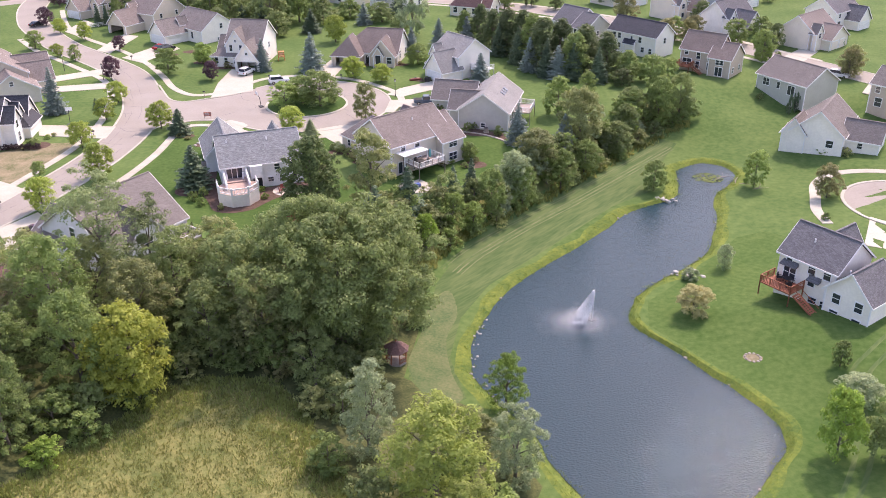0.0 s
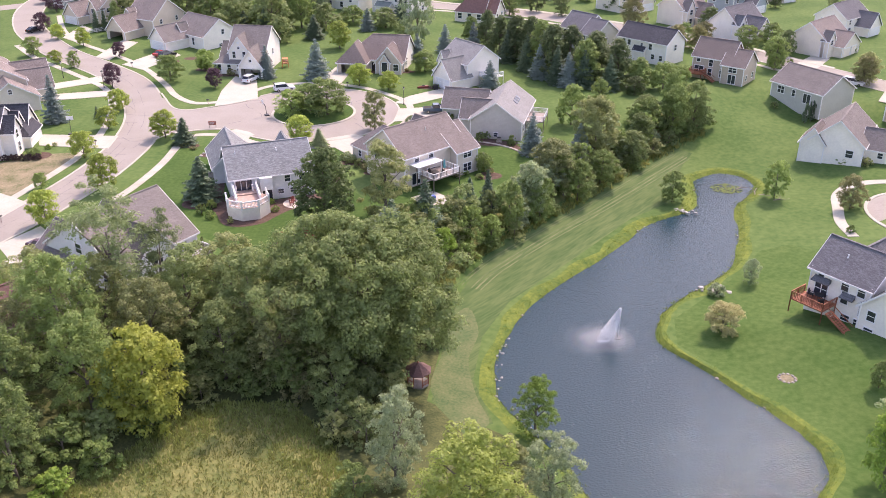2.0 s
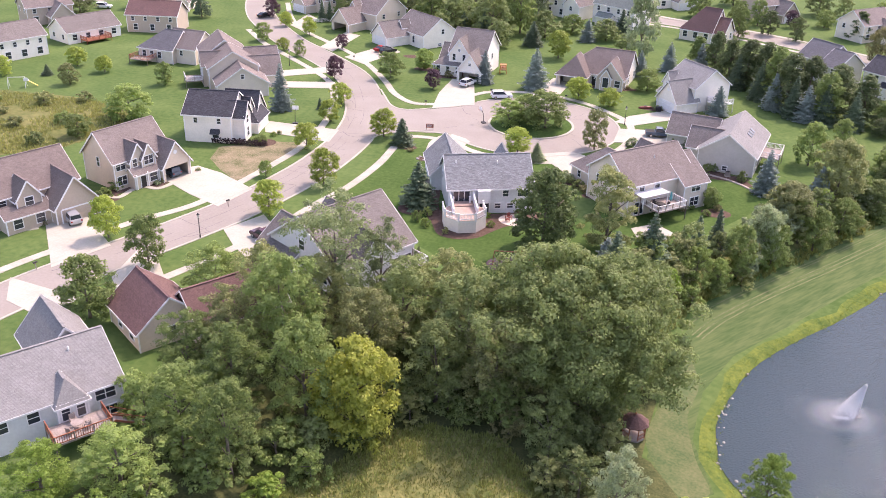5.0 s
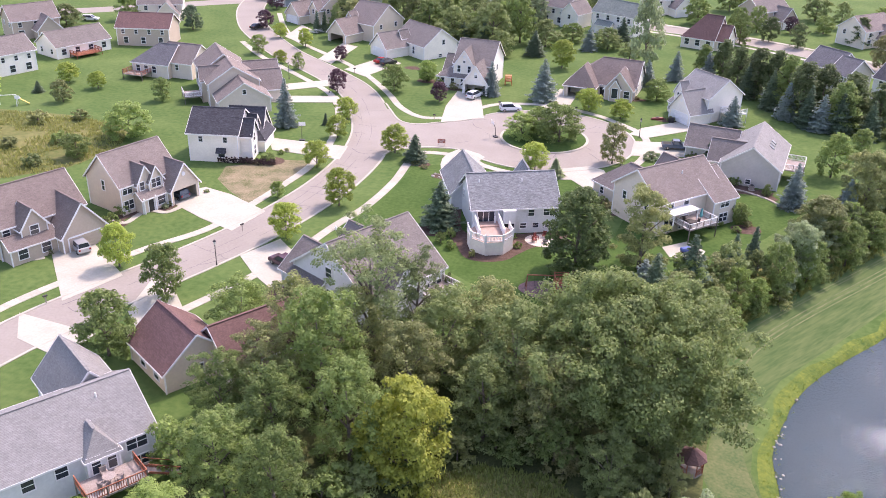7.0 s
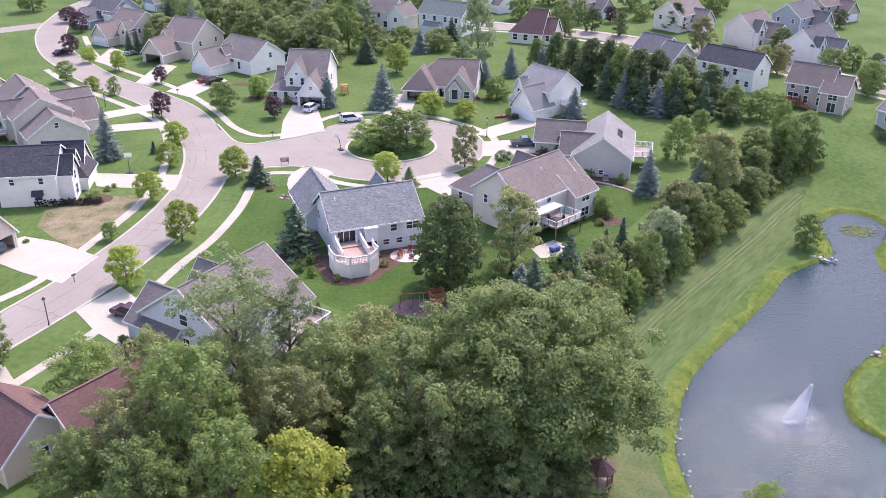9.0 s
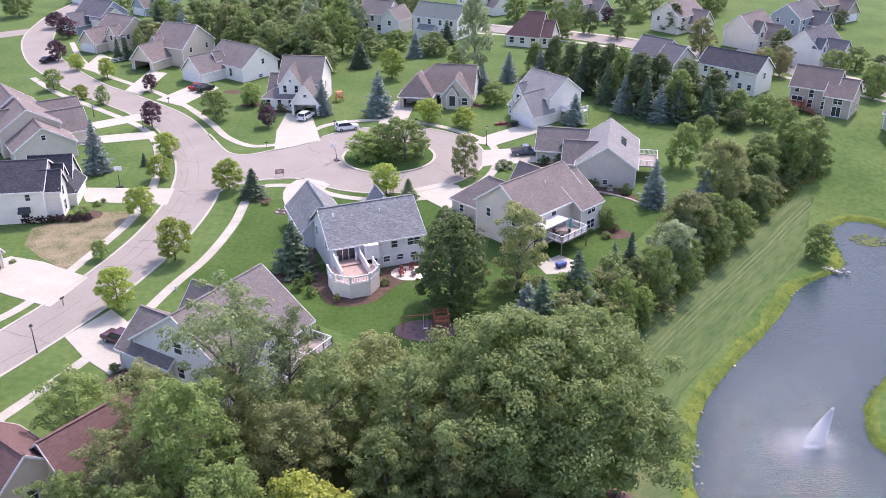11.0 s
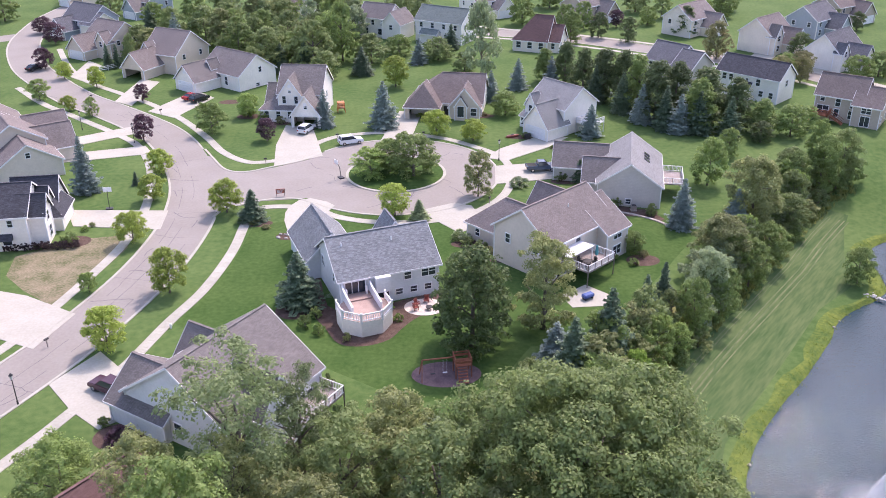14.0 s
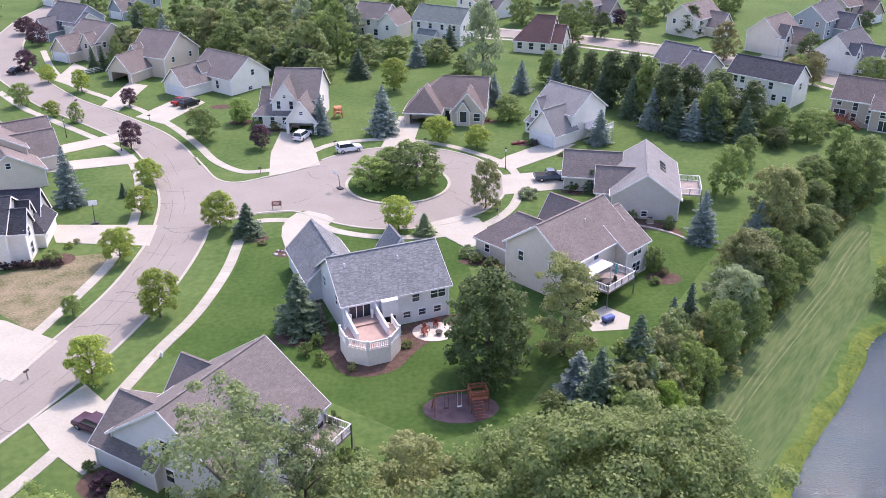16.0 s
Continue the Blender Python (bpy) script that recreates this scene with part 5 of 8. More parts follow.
far_deck = house("white bungalow with grey shingles and red back deck", -154.6, 224.5, 62, S_WHITE, R_GREY, [B(-8.0, 7.0, -4.4, 5.0, 3.2, 6.2)], [(0, "y0", 0.9, 4, 1.2, 1.4), (0, "x0", 1.0, 2, 0.9, 1.2)])
deck(far_deck, -4.6, 2.4, -7.6, -4.5, 0.9, REDWOOD, REDWOOD, label="low red wooden deck")
for (hx, hy, ht, hw, hr, lab) in ((-176, 238, 50, S_TAN, R_TAUPE, "taupe house with brown roof far off"), (-152, 268, 20, S_CREAM, R_GREY, "cream house with grey roof far off"), (-190, 215, 60, S_WHITE, R_GREY, "white house with grey roof far off"),
                                  (-135, 352, -40, S_BEIGE, R_BROWN, "beige house with brown roof far off"), (-108, 330, -40, S_BLUE, R_GREY, "blue-grey house far off"), (110, 258, 40, S_WHITE, R_DARKBLUE, "white house with slate roof far off"),
                                  (88, 288, 40, S_BLUE, R_DARKBLUE, "blue-grey house with slate roof far off"), (54, 292, 40, S_CREAM, R_TAUPE, "cream house with brown roof far off"), (28, 312, 40, S_TAN, R_GREY, "tan house with grey roof far off"), (104, 306, 30, S_TAN, R_BROWN, "tan house with brown roof far off"),
                                  (-2, 322, 30, S_WHITE, R_GREY, "white house with pale roof far off"), (-62, 330, -20, S_WHITE, R_GREY, "white house with grey roof far off"), (128, 232, 40, S_CREAM, R_GREY, "cream house with grey roof far off"), (-176, 300, 10, S_BEIGE, R_TAUPE, "beige house with taupe roof far off")):
    house(lab, hx, hy, ht, hw, hr, [B(-6.2, 6.2, -4.6, 4.6, 5.2, 8.6), B(-1.0, 5.4, -8.8, -3.8, 3.0, 6.4, "y")], [(0, "y0", 3.3, 3, 0.9, 1.2), (0, "y0", 0.9, 1, 1.4, 1.5, -6.0, -2.0), (0, "x0", 3.2, 2, 0.9, 1.2), (0, "x1", 3.2, 2, 0.9, 1.2)], garages=[(1, "y0", 2.2, 4.8, WHITE)])

# ---- trees ----
def leaf_mesh(name, centres, normals, sizes, material, long=1.0):
    """One small diamond of leaf for every place, facing roughly along its normal."""
    n = len(centres)
    rnd = np.random.normal(size=(n, 3))
    t = np.cross(normals, rnd)
    t /= np.linalg.norm(t, axis=1, keepdims=True) + 1e-9
    b = np.cross(normals, t)
    s = sizes[:, None]
    verts = np.stack([centres - t * s * long, centres - b * s * 0.6, centres + t * s * long, centres + b * s * 0.6], 1).reshape(-1, 3)
    me = bpy.data.meshes.new(name)
    me.from_pydata(verts.tolist(), [], np.arange(4 * n).reshape(n, 4).tolist())
    me.materials.append(material)
    return me


def crown_points(seed, r, h, low, clumps, per, leaf, belly=0.40, base=0.62, lump=0.16, size=(0.13, 0.24), taper=0.0):
    """Leaf clumps on a lumpy ovoid between low * h and h, widest at the belly, densest near the surface."""
    np.random.seed(seed)
    span = h * (1 - low)
    mids, radii = [], []
    for k in range(clumps):
        zf = np.random.uniform(0.0, 1.0) ** 0.9
        a = np.random.uniform(0, math.tau)
        if zf > belly:
            prof = math.sqrt(max(0.0, 1 - ((zf - belly) / (1 - belly)) ** 2.2))
        else:
            prof = 1 - (1 - base) * ((belly - zf) / belly) ** 1.6
        if taper:
            prof = min(1.0, 0.6 + zf * 4.0) * (1 - zf) ** taper
        way = Vector((math.cos(a) * 1.5, math.sin(a) * 1.5, zf * 3.0 * h / (2 * r)))
        bulge = 1 + lump * noise.noise(way + Vector((seed * 3.1, 0, 0))) * 1.6
        out = np.random.uniform(0, 1) ** 0.38 * prof * bulge
        cr = r * np.random.uniform(*size)
        mids.append((math.cos(a) * out * (r - cr * 0.6), math.sin(a) * out * (r - cr * 0.6), h * low + cr * 0.5 + zf * bulge ** 0.35 * (span - cr * 1.2)))
        radii.append(cr)
    mids, radii = np.array(mids), np.array(radii)
    which = np.repeat(np.arange(clumps), per)
    d = np.random.normal(size=(len(which), 3))
    d /= np.linalg.norm(d, axis=1, keepdims=True)
    d[:, 2] = np.where(d[:, 2] < -0.35, -d[:, 2], d[:, 2])
    spread = radii[which] * np.random.uniform(0.5, 1.08, len(which))
    p = mids[which] + d * spread[:, None] * np.array([1.0, 1.0, 0.8])
    p[:, 2] = np.maximum(p[:, 2], 0.05)
    nrm = d * 0.95 + np.array([0, 0, 0.26]) + np.random.normal(size=d.shape) * 0.42
    nrm /= np.linalg.norm(nrm, axis=1, keepdims=True)
    return p, nrm, leaf * np.random.uniform(0.6, 1.35, len(which))


def trunk_mesh(name, r, h, seed, crown_low=0.3):
    """Trunk with a flared foot and limbs that reach into the crown."""
    random.seed(seed)
    bm = bmesh.new()
    tr = max(0.07, h * 0.018)
    top = h * 0.72
    wob = [(random.uniform(-0.03, 0.03) * h * k, random.uniform(-0.03, 0.03) * h * k) for k in (0, 0.2, 0.5, 0.8)]
    tube(bm, [(0, 0, -0.2), (wob[1][0] * 0.3, wob[1][1] * 0.3, h * 0.12), (wob[2][0], wob[2][1], h * 0.42), (wob[3][0], wob[3][1], top)], [tr * 1.7, tr * 1.1, tr * 0.75, tr * 0.2], 8)
    for k in range(7):
        a = k * 2.4 + random.uniform(0, 1)
        z0 = h * random.uniform(crown_low, 0.55)
        reach, rise = r * random.uniform(0.45, 0.75), h * random.uniform(0.12, 0.28)
        f = z0 / top
        s = Vector((wob[2][0] * f, wob[2][1] * f, z0))
        tube(bm, [s, s + Vector((math.cos(a) * reach * 0.5, math.sin(a) * reach * 0.5, rise * 0.6)), s + Vector((math.cos(a) * reach, math.sin(a) * reach, rise))], [tr * 0.5, tr * 0.32, tr * 0.1], 6)
    return mesh_of(name, bm, BARK, True)


def proto_tree(r, h, seed, clumps, per, leaf_m, low=0.1, **more):
    p, nrm, sz = crown_points(seed, r, h, low, clumps, per, leaf_m, **more)
    return dict(r=r, h=h, crown=leaf_mesh("crown", p, nrm, sz, GREEN_MID), trunk=trunk_mesh("trunk", r, h, seed, max(0.12, low)))


BIG = [proto_tree(5.0, 11.0, s, 190, 70, 0.185, low=0.03, base=0.78) for s in (1, 2, 3)]
MEDIUM = [proto_tree(3.2, 7.0, s, 110, 56, 0.155, low=0.02, base=0.78, size=(0.14, 0.25)) for s in (4, 5, 6)]
YOUNG = [proto_tree(2.6, 5.4, s, 110, 62, 0.125, low=0.10, base=0.68, belly=0.34, size=(0.15, 0.27)) for s in (7, 8, 9)]
BUSH = [proto_tree(1.3, 1.6, s, 40, 40, 0.11, low=0.0, base=0.85, belly=0.35) for s in (10, 11)]
THICKET = [proto_tree(2.4, 4.4, s, 66, 50, 0.14, low=0.0, base=0.9, lump=0.4) for s in (12, 13)]
DISTANT = [proto_tree(4.6, 9.5, s, 110, 44, 0.26, low=0.02, lump=0.2, base=0.8, belly=0.3) for s in (14, 15, 16, 17)]
PYRAMID = [proto_tree(3.6, 11.0, s, 130, 60, 0.19, low=0.04, lump=0.2, taper=0.46, size=(0.17, 0.29)) for s in (51, 52, 53)]
SPARSE = [proto_tree(4.6, 16.0, s, 130, 90, 0.14, low=0.08, base=0.6, lump=0.5, size=(0.12, 0.24)) for s in (18, 19)]


def plant_tree(protos, k, x, y, h, r, leaf, label, category="tree", group="trees", name="tree"):
    p = protos[k % len(protos)]
    t = thing(name, label, category, x, y, 0.0, (k * 137) % 360, group)
    kx, kz = r / p["r"], h / p["h"]
    tr = part("trunk", p["trunk"], BARK, t)
    tr.scale = (kx, kx, kz)
    cr = part("crown", p["crown"], None, t)
    cr.scale = (kx, kx, kz)
    cr.material_slots[0].link = "OBJECT"
    cr.material_slots[0].material = leaf
    return t


def conifer_meshes(seed, r, h, whorls, leaf_m, material, ragged=0.2):
    """Tiers of drooping branches of needle sprays round a straight stem, with gaps between the tiers."""
    np.random.seed(seed)
    cs, ns, ss = [], [], []
    for w in range(whorls):
        f = (w / whorls) ** 0.92
        z = h * (0.06 + 0.93 * f)
        rad = r * (1 - f) ** 0.9 * np.random.uniform(1 - ragged, 1 + ragged) + 0.10
        m = max(4, int(11 * (1 - f) + 3))
        for k in range(m):
            a = k * math.tau / m + w * 0.9 + np.random.uniform(-0.25, 0.25)
            ln = rad * np.random.uniform(0.7, 1.18)
            steps = max(2, int(ln / (leaf_m * 0.9)))
            lift = np.random.uniform(-0.10, 0.14)
            for s in range(1, steps + 1):
                q = s / steps
                wide = 0.16 * ln * math.sin(min(1.0, q * 1.1 + 0.12) * 2.6) + 0.05
                for side in (-1, -0.45, 0.45, 1):
                    d = np.array([math.cos(a), math.sin(a), 0])
                    e = np.array([-d[1], d[0], 0])
                    sag = (-0.42 * q + 0.24 * q * q + lift * q) * ln - abs(side) * wide * 0.35
                    cs.append(d * ln * q + e * side * wide * np.random.uniform(0.7, 1.3) + np.array([0, 0, max(0.06, z + sag + np.random.uniform(-0.05, 0.05))]))
                    nn = np.array([d[0] * 0.3, d[1] * 0.3, 1.0]) + e * side * 0.4 + np.random.normal(size=3) * 0.4
                    ns.append(nn / np.linalg.norm(nn))
                    ss.append(leaf_m * np.random.uniform(0.6, 1.25))
    crown = leaf_mesh("crown", np.array(cs), np.array(ns), np.array(ss), material)
    bm = bmesh.new()
    tube(bm, [(0, 0, -0.2), (0, 0, h * 0.5), (0, 0, h * 0.97)], [h * 0.022, h * 0.012, 0.02], 8)
    return dict(r=r, h=h, crown=crown, trunk=mesh_of("trunk", bm, BARK, True))


SPRUCE = [conifer_meshes(s, 2.9, 9.0, 25, 0.2, GREEN_SPRUCE) for s in (21, 22)]
CEDAR = [conifer_meshes(s, 1.6, 6.5, 26, 0.17, GREEN_SPRUCE, 0.3) for s in (23,)]

# street trees with yellowing crowns
for k, (x, y, h, r) in enumerate([(-64.2, 129.6, 6.0, 2.8), (-60.2, 143.8, 6.6, 2.9), (-69, 159.5, 5.2, 2.6), (-70, 176, 4.6, 2.4), (-71.4, 187.6, 4.8, 2.5), (-57, 170.2, 5.7, 2.9), (-30.2, 167.2, 5.5, 2.8), (-22, 206, 5.2, 3.1), (-15, 202.5, 4.3, 2.7), (-30, 241, 7.3, 3.6), (-100, 227, 3.4, 1.9), (-99.5, 245, 5.0, 2.2), (-109.5, 253, 4.2, 2.2)]):
    plant_tree(YOUNG, k, x, y, h, r, YELLOW, "young street tree with yellowing green crown", group="street trees")
for k, (x, y, h, r) in enumerate([(-61, 220, 5.2, 2.6), (-71, 144.6, 3.0, 1.3), (-84, 116, 6.7, 2.5), (-141, 198, 4.7, 2.7), (-132, 195, 4.0, 2.2)]):
    plant_tree(YOUNG, k + 1, x, y, h, r, YELLOW if k > 1 else GREEN_LIGHT, "small garden tree with light green crown", group="garden trees")
for k, (x, y, h, r) in enumerate([(-55, 204.6, 4.6, 2.1), (-79, 206, 5.5, 2.3), (-86, 233, 4.0, 1.8), (-124, 290, 6.0, 3.0), (-117.5, 263, 5.4, 2.6), (-132, 304, 4.8, 3.2), (35, 300, 5.2, 2.4)]):
    plant_tree(YOUNG, k, x, y, h, r, PURPLE, "purple-leaved ornamental tree on the lawn", group="purple trees")
# garden trees round the circle
for k, (x, y, h, r, m) in enumerate([(-26.9, 184.2, 7.8, 5.0, GREEN_MID), (-34.4, 184.4, 5.4, 3.8, GREEN_LIGHT), (-31.0, 186.6, 6.2, 3.8, GREEN_MID), (-66.6, 210, 6.4, 3.5, GREEN_MID), (-16.4, 174.4, 8.2, 2.7, OLIVE), (-94, 223, 4.2, 1.7, GREEN_MID), (-109, 235, 5.0, 2.6, GREEN_MID), (-7, 218, 5.3, 3.2, GREEN_LIGHT), (31, 190, 5.7, 2.3, GREEN_MID), (23, 177, 8.4, 3.3, GREEN_LIGHT), (4.2, 152, 3.6, 1.7, GREEN_MID), (-114, 190, 5.2, 2.3, GREEN_MID), (-109, 166, 7.0, 5.2, GREEN_LIGHT), (-113, 154, 4.5, 2.9, GREEN_MID), (-74, 95, 8.6, 4.0, GREEN_MID), (-73.6, 109, 8.0, 2.9, GREEN_MID)]):
    plant_tree(MEDIUM, k, x, y, h, r, m, "rounded leafy garden tree with green crown", group="garden trees")
MAPLE = [proto_tree(5.2, 14.3, 41, 330, 46, 0.21, low=0.02, lump=0.07, base=0.86, belly=0.46, size=(0.10, 0.18))]
WILLOW = [proto_tree(4.0, 12.8, 42, 130, 90, 0.16, low=0.03, lump=0.3, base=0.7, size=(0.12, 0.26))]
plant_tree(MAPLE, 0, -21, 128.4, 13.2, 5.2, MAPLE_LEAF, "tall dense maple with dark green crown")
plant_tree(WILLOW, 0, -12, 132, 12.8, 4.2, OLIVE, "loose olive-green willow behind the houses")
# the hedgerow beside the mown strip
for k, (x, y, h, r, m) in enumerate([(25, 159, 12.0, 5.2, OLIVE), (11, 134.5, 8.7, 3.5, SILVER), (17, 141, 7.9, 3.0, GREEN_MID), (-3, 117, 5.6, 2.2, GREEN_BRIGHT), (1, 123, 6.4, 2.6, GREEN_LIGHT), (37, 172, 7.6, 3.4, GREEN_MID), (42, 171, 10.4, 3.9, GREEN_MID), (47.5, 176, 10.0, 3.8, GREEN_DARK), (31, 155, 6.5, 3.8, GREEN_DARK), (15.5, 146, 8.2, 4.8, OLIVE), (24, 146, 6.4, 3.5, GREEN_MID), (19, 138.6, 7.4, 3.2, GREEN_MID), (12, 130.6, 7.6, 3.0, GREEN_MID), (7, 127.6, 8.6, 2.8, GREEN_MID), (4, 122.6, 5.0, 2.1, GREEN_LIGHT), (44, 181, 10.2, 2.8, GREEN_MID), (38, 178, 6.2, 3.6, GREEN_DARK), (34, 163, 7.4, 3.2, GREEN_DARK)]):
    plant_tree(BIG if r > 3.4 else MEDIUM, k, x, y, h * 0.96, r * 0.88, m, "hedgerow tree with dense leaves beside the mown strip", group="hedgerow trees")
for k, (x, y, h, r, m) in enumerate([(0.5, 116.4, 3.2, 1.9, GREEN_LIGHT), (3.8, 120.4, 2.6, 1.7, GREEN_MID), (7.6, 124.6, 2.8, 1.9, OLIVE), (14, 132.4, 2.6, 1.8, GREEN_MID), (21, 141, 2.8, 2.0, GREEN_DARK), (26.6, 148.4, 3.0, 2.2, OLIVE), (31, 152.6, 2.4, 1.8, GREEN_MID), (36, 160, 3.0, 2.2, OLIVE), (40, 165, 2.8, 2.2, GREEN_DARK), (45, 170.6, 3.0, 2.3, GREEN_MID), (-6.6, 117.4, 3.8, 2.0, SILVER), (-15, 121, 3.0, 1.8, GREEN_DARK), (8.6, 129, 4.2, 2.0, SILVER), (28.6, 163.6, 4.0, 2.4, GREEN_DARK), (50, 177, 3.6, 2.4, GREEN_MID)]):
    plant_tree(THICKET, k + 1, x, y, h, r, m, "low tangled hedgerow shrub", "shrub", "hedgerow shrubs", "shrub")
# the tall row behind the circle
for k, (x, y, h, r, m) in enumerate([(12, 232, 10.4, 3.7, DEEP), (19, 224, 11.8, 4.2, DEEP), (23, 212, 12.6, 4.8, DEEP), (33, 210, 11.2, 4.8, DEEP), (47, 201, 6.6, 3.4, GREEN_MID), (40, 198, 4.2, 2.4, DEEP), (52, 206, 4.6, 2.6, GREEN_MID), (52, 261, 10.0, 3.6, RUST), (68, 246, 5.6, 3.2, RUST), (74, 262, 6.3, 3.2, DEEP), (77, 236, 7.0, 3.5, GREEN_MID), (18, 281, 8.9, 3.4, GREEN_MID), (52, 288, 8.4, 4.0, DEEP), (45, 303, 5.6, 3.0, GREEN_MID), (95, 206, 7.3, 3.0, OLIVE), (85, 242, 6.1, 3.0, GREEN_MID), (96.6, 292, 6.2, 2.5, DEEP), (103, 291, 5.5, 2.3, DEEP)]):
    plant_tree(PYRAMID if r > 3.6 else MEDIUM, k, x, y, h, r * 1.05, m, "dense tree behind the back gardens", group="garden trees")
for k, (x, y, h, r, m) in enumerate([(9, 238, 10.5, 3.6, DEEP), (15.5, 227, 11.5, 4.2, DEEP), (21, 219, 12.0, 4.2, GREEN_MID), (27.5, 213, 12.0, 4.4, DEEP), (30, 205.6, 10.6, 4.0, GREEN_MID), (37.5, 206, 10.5, 4.2, DEEP), (42, 203, 7.0, 3.4, GREEN_MID), (34, 216, 10.0, 4.0, DEEP), (5, 243, 8.0, 3.2, GREEN_MID)]):
    plant_tree(PYRAMID, k + 1, x, y, h, r * 1.05, m, "tall dense tree in the row behind the gardens", group="garden trees")
# woods beyond the bungalow
for k, (x, y, h, r, m) in enumerate([(-50, 256, 12.6, 6.4, GREEN_DARK), (-43.5, 266, 15.0, 5.2, GREEN_MID), (-61, 258, 10.6, 5.2, GREEN_DARK), (-70, 268, 11.0, 5.6, GREEN_MID), (-82, 287, 10.3, 5.6, GREEN_DARK), (-91, 287, 10.3, 4.6, GREEN_DARK), (-101, 308, 7.9, 4.3, GREEN_MID), (-36, 263, 7.5, 4.8, GREEN_DARK), (-29, 271, 5.4, 4.2, GREEN_MID), (-19, 265, 6.0, 4.4, GREEN_DARK), (-9.4, 248, 18.4, 4.8, SILVER), (-56, 262, 8.4, 5.0, GREEN_MID), (-64, 252, 7.1, 3.6, GREEN_DARK), (-13, 254, 5.0, 3.2, GREEN_DARK), (-47, 248, 7.1, 4.0, GREEN_DARK), (-95, 260, 9.0, 2.4, GREEN_DARK), (-74, 282, 10.5, 5.0, GREEN_MID), (-58, 276, 11, 5.2, GREEN_DARK)]):
    plant_tree(DISTANT, k, x, y, h, r, m, "woodland tree beyond the gardens", group="woodland trees")
for k, (x, y, h, r, m) in enumerate([(-66, 286, 9.5, 5.0, GREEN_MID), (-48, 284, 9.0, 5.0, GREEN_LIGHT), (-78, 300, 10.0, 5.2, GREEN_DARK), (-90, 312, 9.0, 5.0, GREEN_MID), (-62, 302, 9.0, 5.2, GREEN_DARK), (-48, 306, 9.5, 5.0, GREEN_MID), (-22, 305, 9.0, 4.6, GREEN_DARK), (8, 306, 8.5, 4.4, GREEN_MID), (-28, 322, 10.0, 5.6, GREEN_DARK), (-84, 332, 11.0, 6.0, GREEN_DARK), (20, 330, 9.5, 5.2, GREEN_MID), (46, 322, 9.5, 5.0, GREEN_DARK), (70, 312, 9.0, 4.6, GREEN_MID), (-120, 330, 9.0, 4.4, GREEN_DARK), (-150, 322, 10.0, 5.0, GREEN_MID), (-173, 250, 6.4, 5.2, GREEN_DARK), (-137, 256, 7.0, 3.2, GREEN_SPRUCE), (-160, 262, 8.0, 4.0, GREEN_MID), (120, 282, 8.5, 4.6, GREEN_DARK)]):
    plant_tree(DISTANT, k + 1, x, y, h, r, m, "distant leafy tree among far gardens", group="distant trees")
# spruces
for k, (x, y, h, r, m) in enumerate([(-82, 180, 10.4, 2.6, BLUE_SPRUCE), (-32.4, 211.6, 9.9, 3.4, BLUE_SPRUCE), (-44.4, 212.6, 8.2, 2.3, BLUE_SPRUCE), (8, 203, 6.8, 2.5, BLUE_SPRUCE), (13.6, 160.6, 8.2, 2.5, BLUE_SPRUCE), (-42.6, 139.8, 7.8, 3.3, GREEN_SPRUCE), (-9, 229, 6.9, 2.4, BLUE_SPRUCE), (-2, 237, 7.5, 2.5, BLUE_SPRUCE), (26, 204.6, 8.2, 3.0, BLUE_SPRUCE), (16, 231, 6.4, 2.7, BLUE_SPRUCE), (20, 211, 8.5, 2.6, BLUE_SPRUCE), (-5.6, 123.4, 10.4, 3.3, GREEN_SPRUCE), (-10.4, 120.4, 8.6, 3.0, GREEN_SPRUCE), (-11.6, 124.6, 5.4, 2.6, BLUE_SPRUCE), (22.4, 160.4, 6.2, 2.2, BLUE_SPRUCE), (-24, 262, 6.6, 2.6, BLUE_SPRUCE), (-15, 277, 6.8, 2.8, GREEN_SPRUCE), (-101, 303, 8, 2.6, GREEN_SPRUCE), (13.4, 225.6, 8.6, 2.5, GREEN_SPRUCE), (17.6, 218, 9.2, 2.6, GREEN_SPRUCE), (23.6, 206.6, 9.4, 2.8, GREEN_SPRUCE), (29.4, 203.4, 9.0, 2.8, GREEN_SPRUCE), (35, 201.6, 8.4, 2.6, GREEN_SPRUCE), (5.4, 236, 8.2, 2.5, BLUE_SPRUCE), (-52, 254, 8.4, 3.0, GREEN_SPRUCE), (-58, 256, 7.6, 2.8, GREEN_SPRUCE), (-38, 252, 7.0, 3.0, GREEN_SPRUCE), (-86, 270, 12.5, 3.6, BLUE_SPRUCE)]):
    plant_tree(SPRUCE, k, x, y, h, r, m, "blue-green spruce with drooping tiers" if m is BLUE_SPRUCE else "dark green spruce with drooping tiers", group="spruces", name="spruce")
for k, (x, y, h, r, m) in enumerate([(1.2, 133.6, 6.4, 1.5, GREEN_SPRUCE), (4.2, 136, 6.8, 1.4, GREEN_SPRUCE), (-52.4, 166.8, 5.4, 2.1, GREEN_SPRUCE), (-26.4, 165.4, 3.6, 1.5, SILVER), (1.6, 180.4, 4.0, 1.5, GREEN_SPRUCE), (-143, 189, 2.7, 1.2, GREEN_SPRUCE), (-74.6, 183, 2.6, 0.7, GREEN_SPRUCE), (-101.6, 262, 6.6, 1.3, GREEN_SPRUCE), (-99.6, 263, 6.2, 1.2, GREEN_SPRUCE), (-97.6, 264.5, 6.4, 1.3, GREEN_SPRUCE)]):
    plant_tree(CEDAR, k, x, y, h, r, m, "narrow upright dark evergreen tree", group="evergreens", name="evergreen")
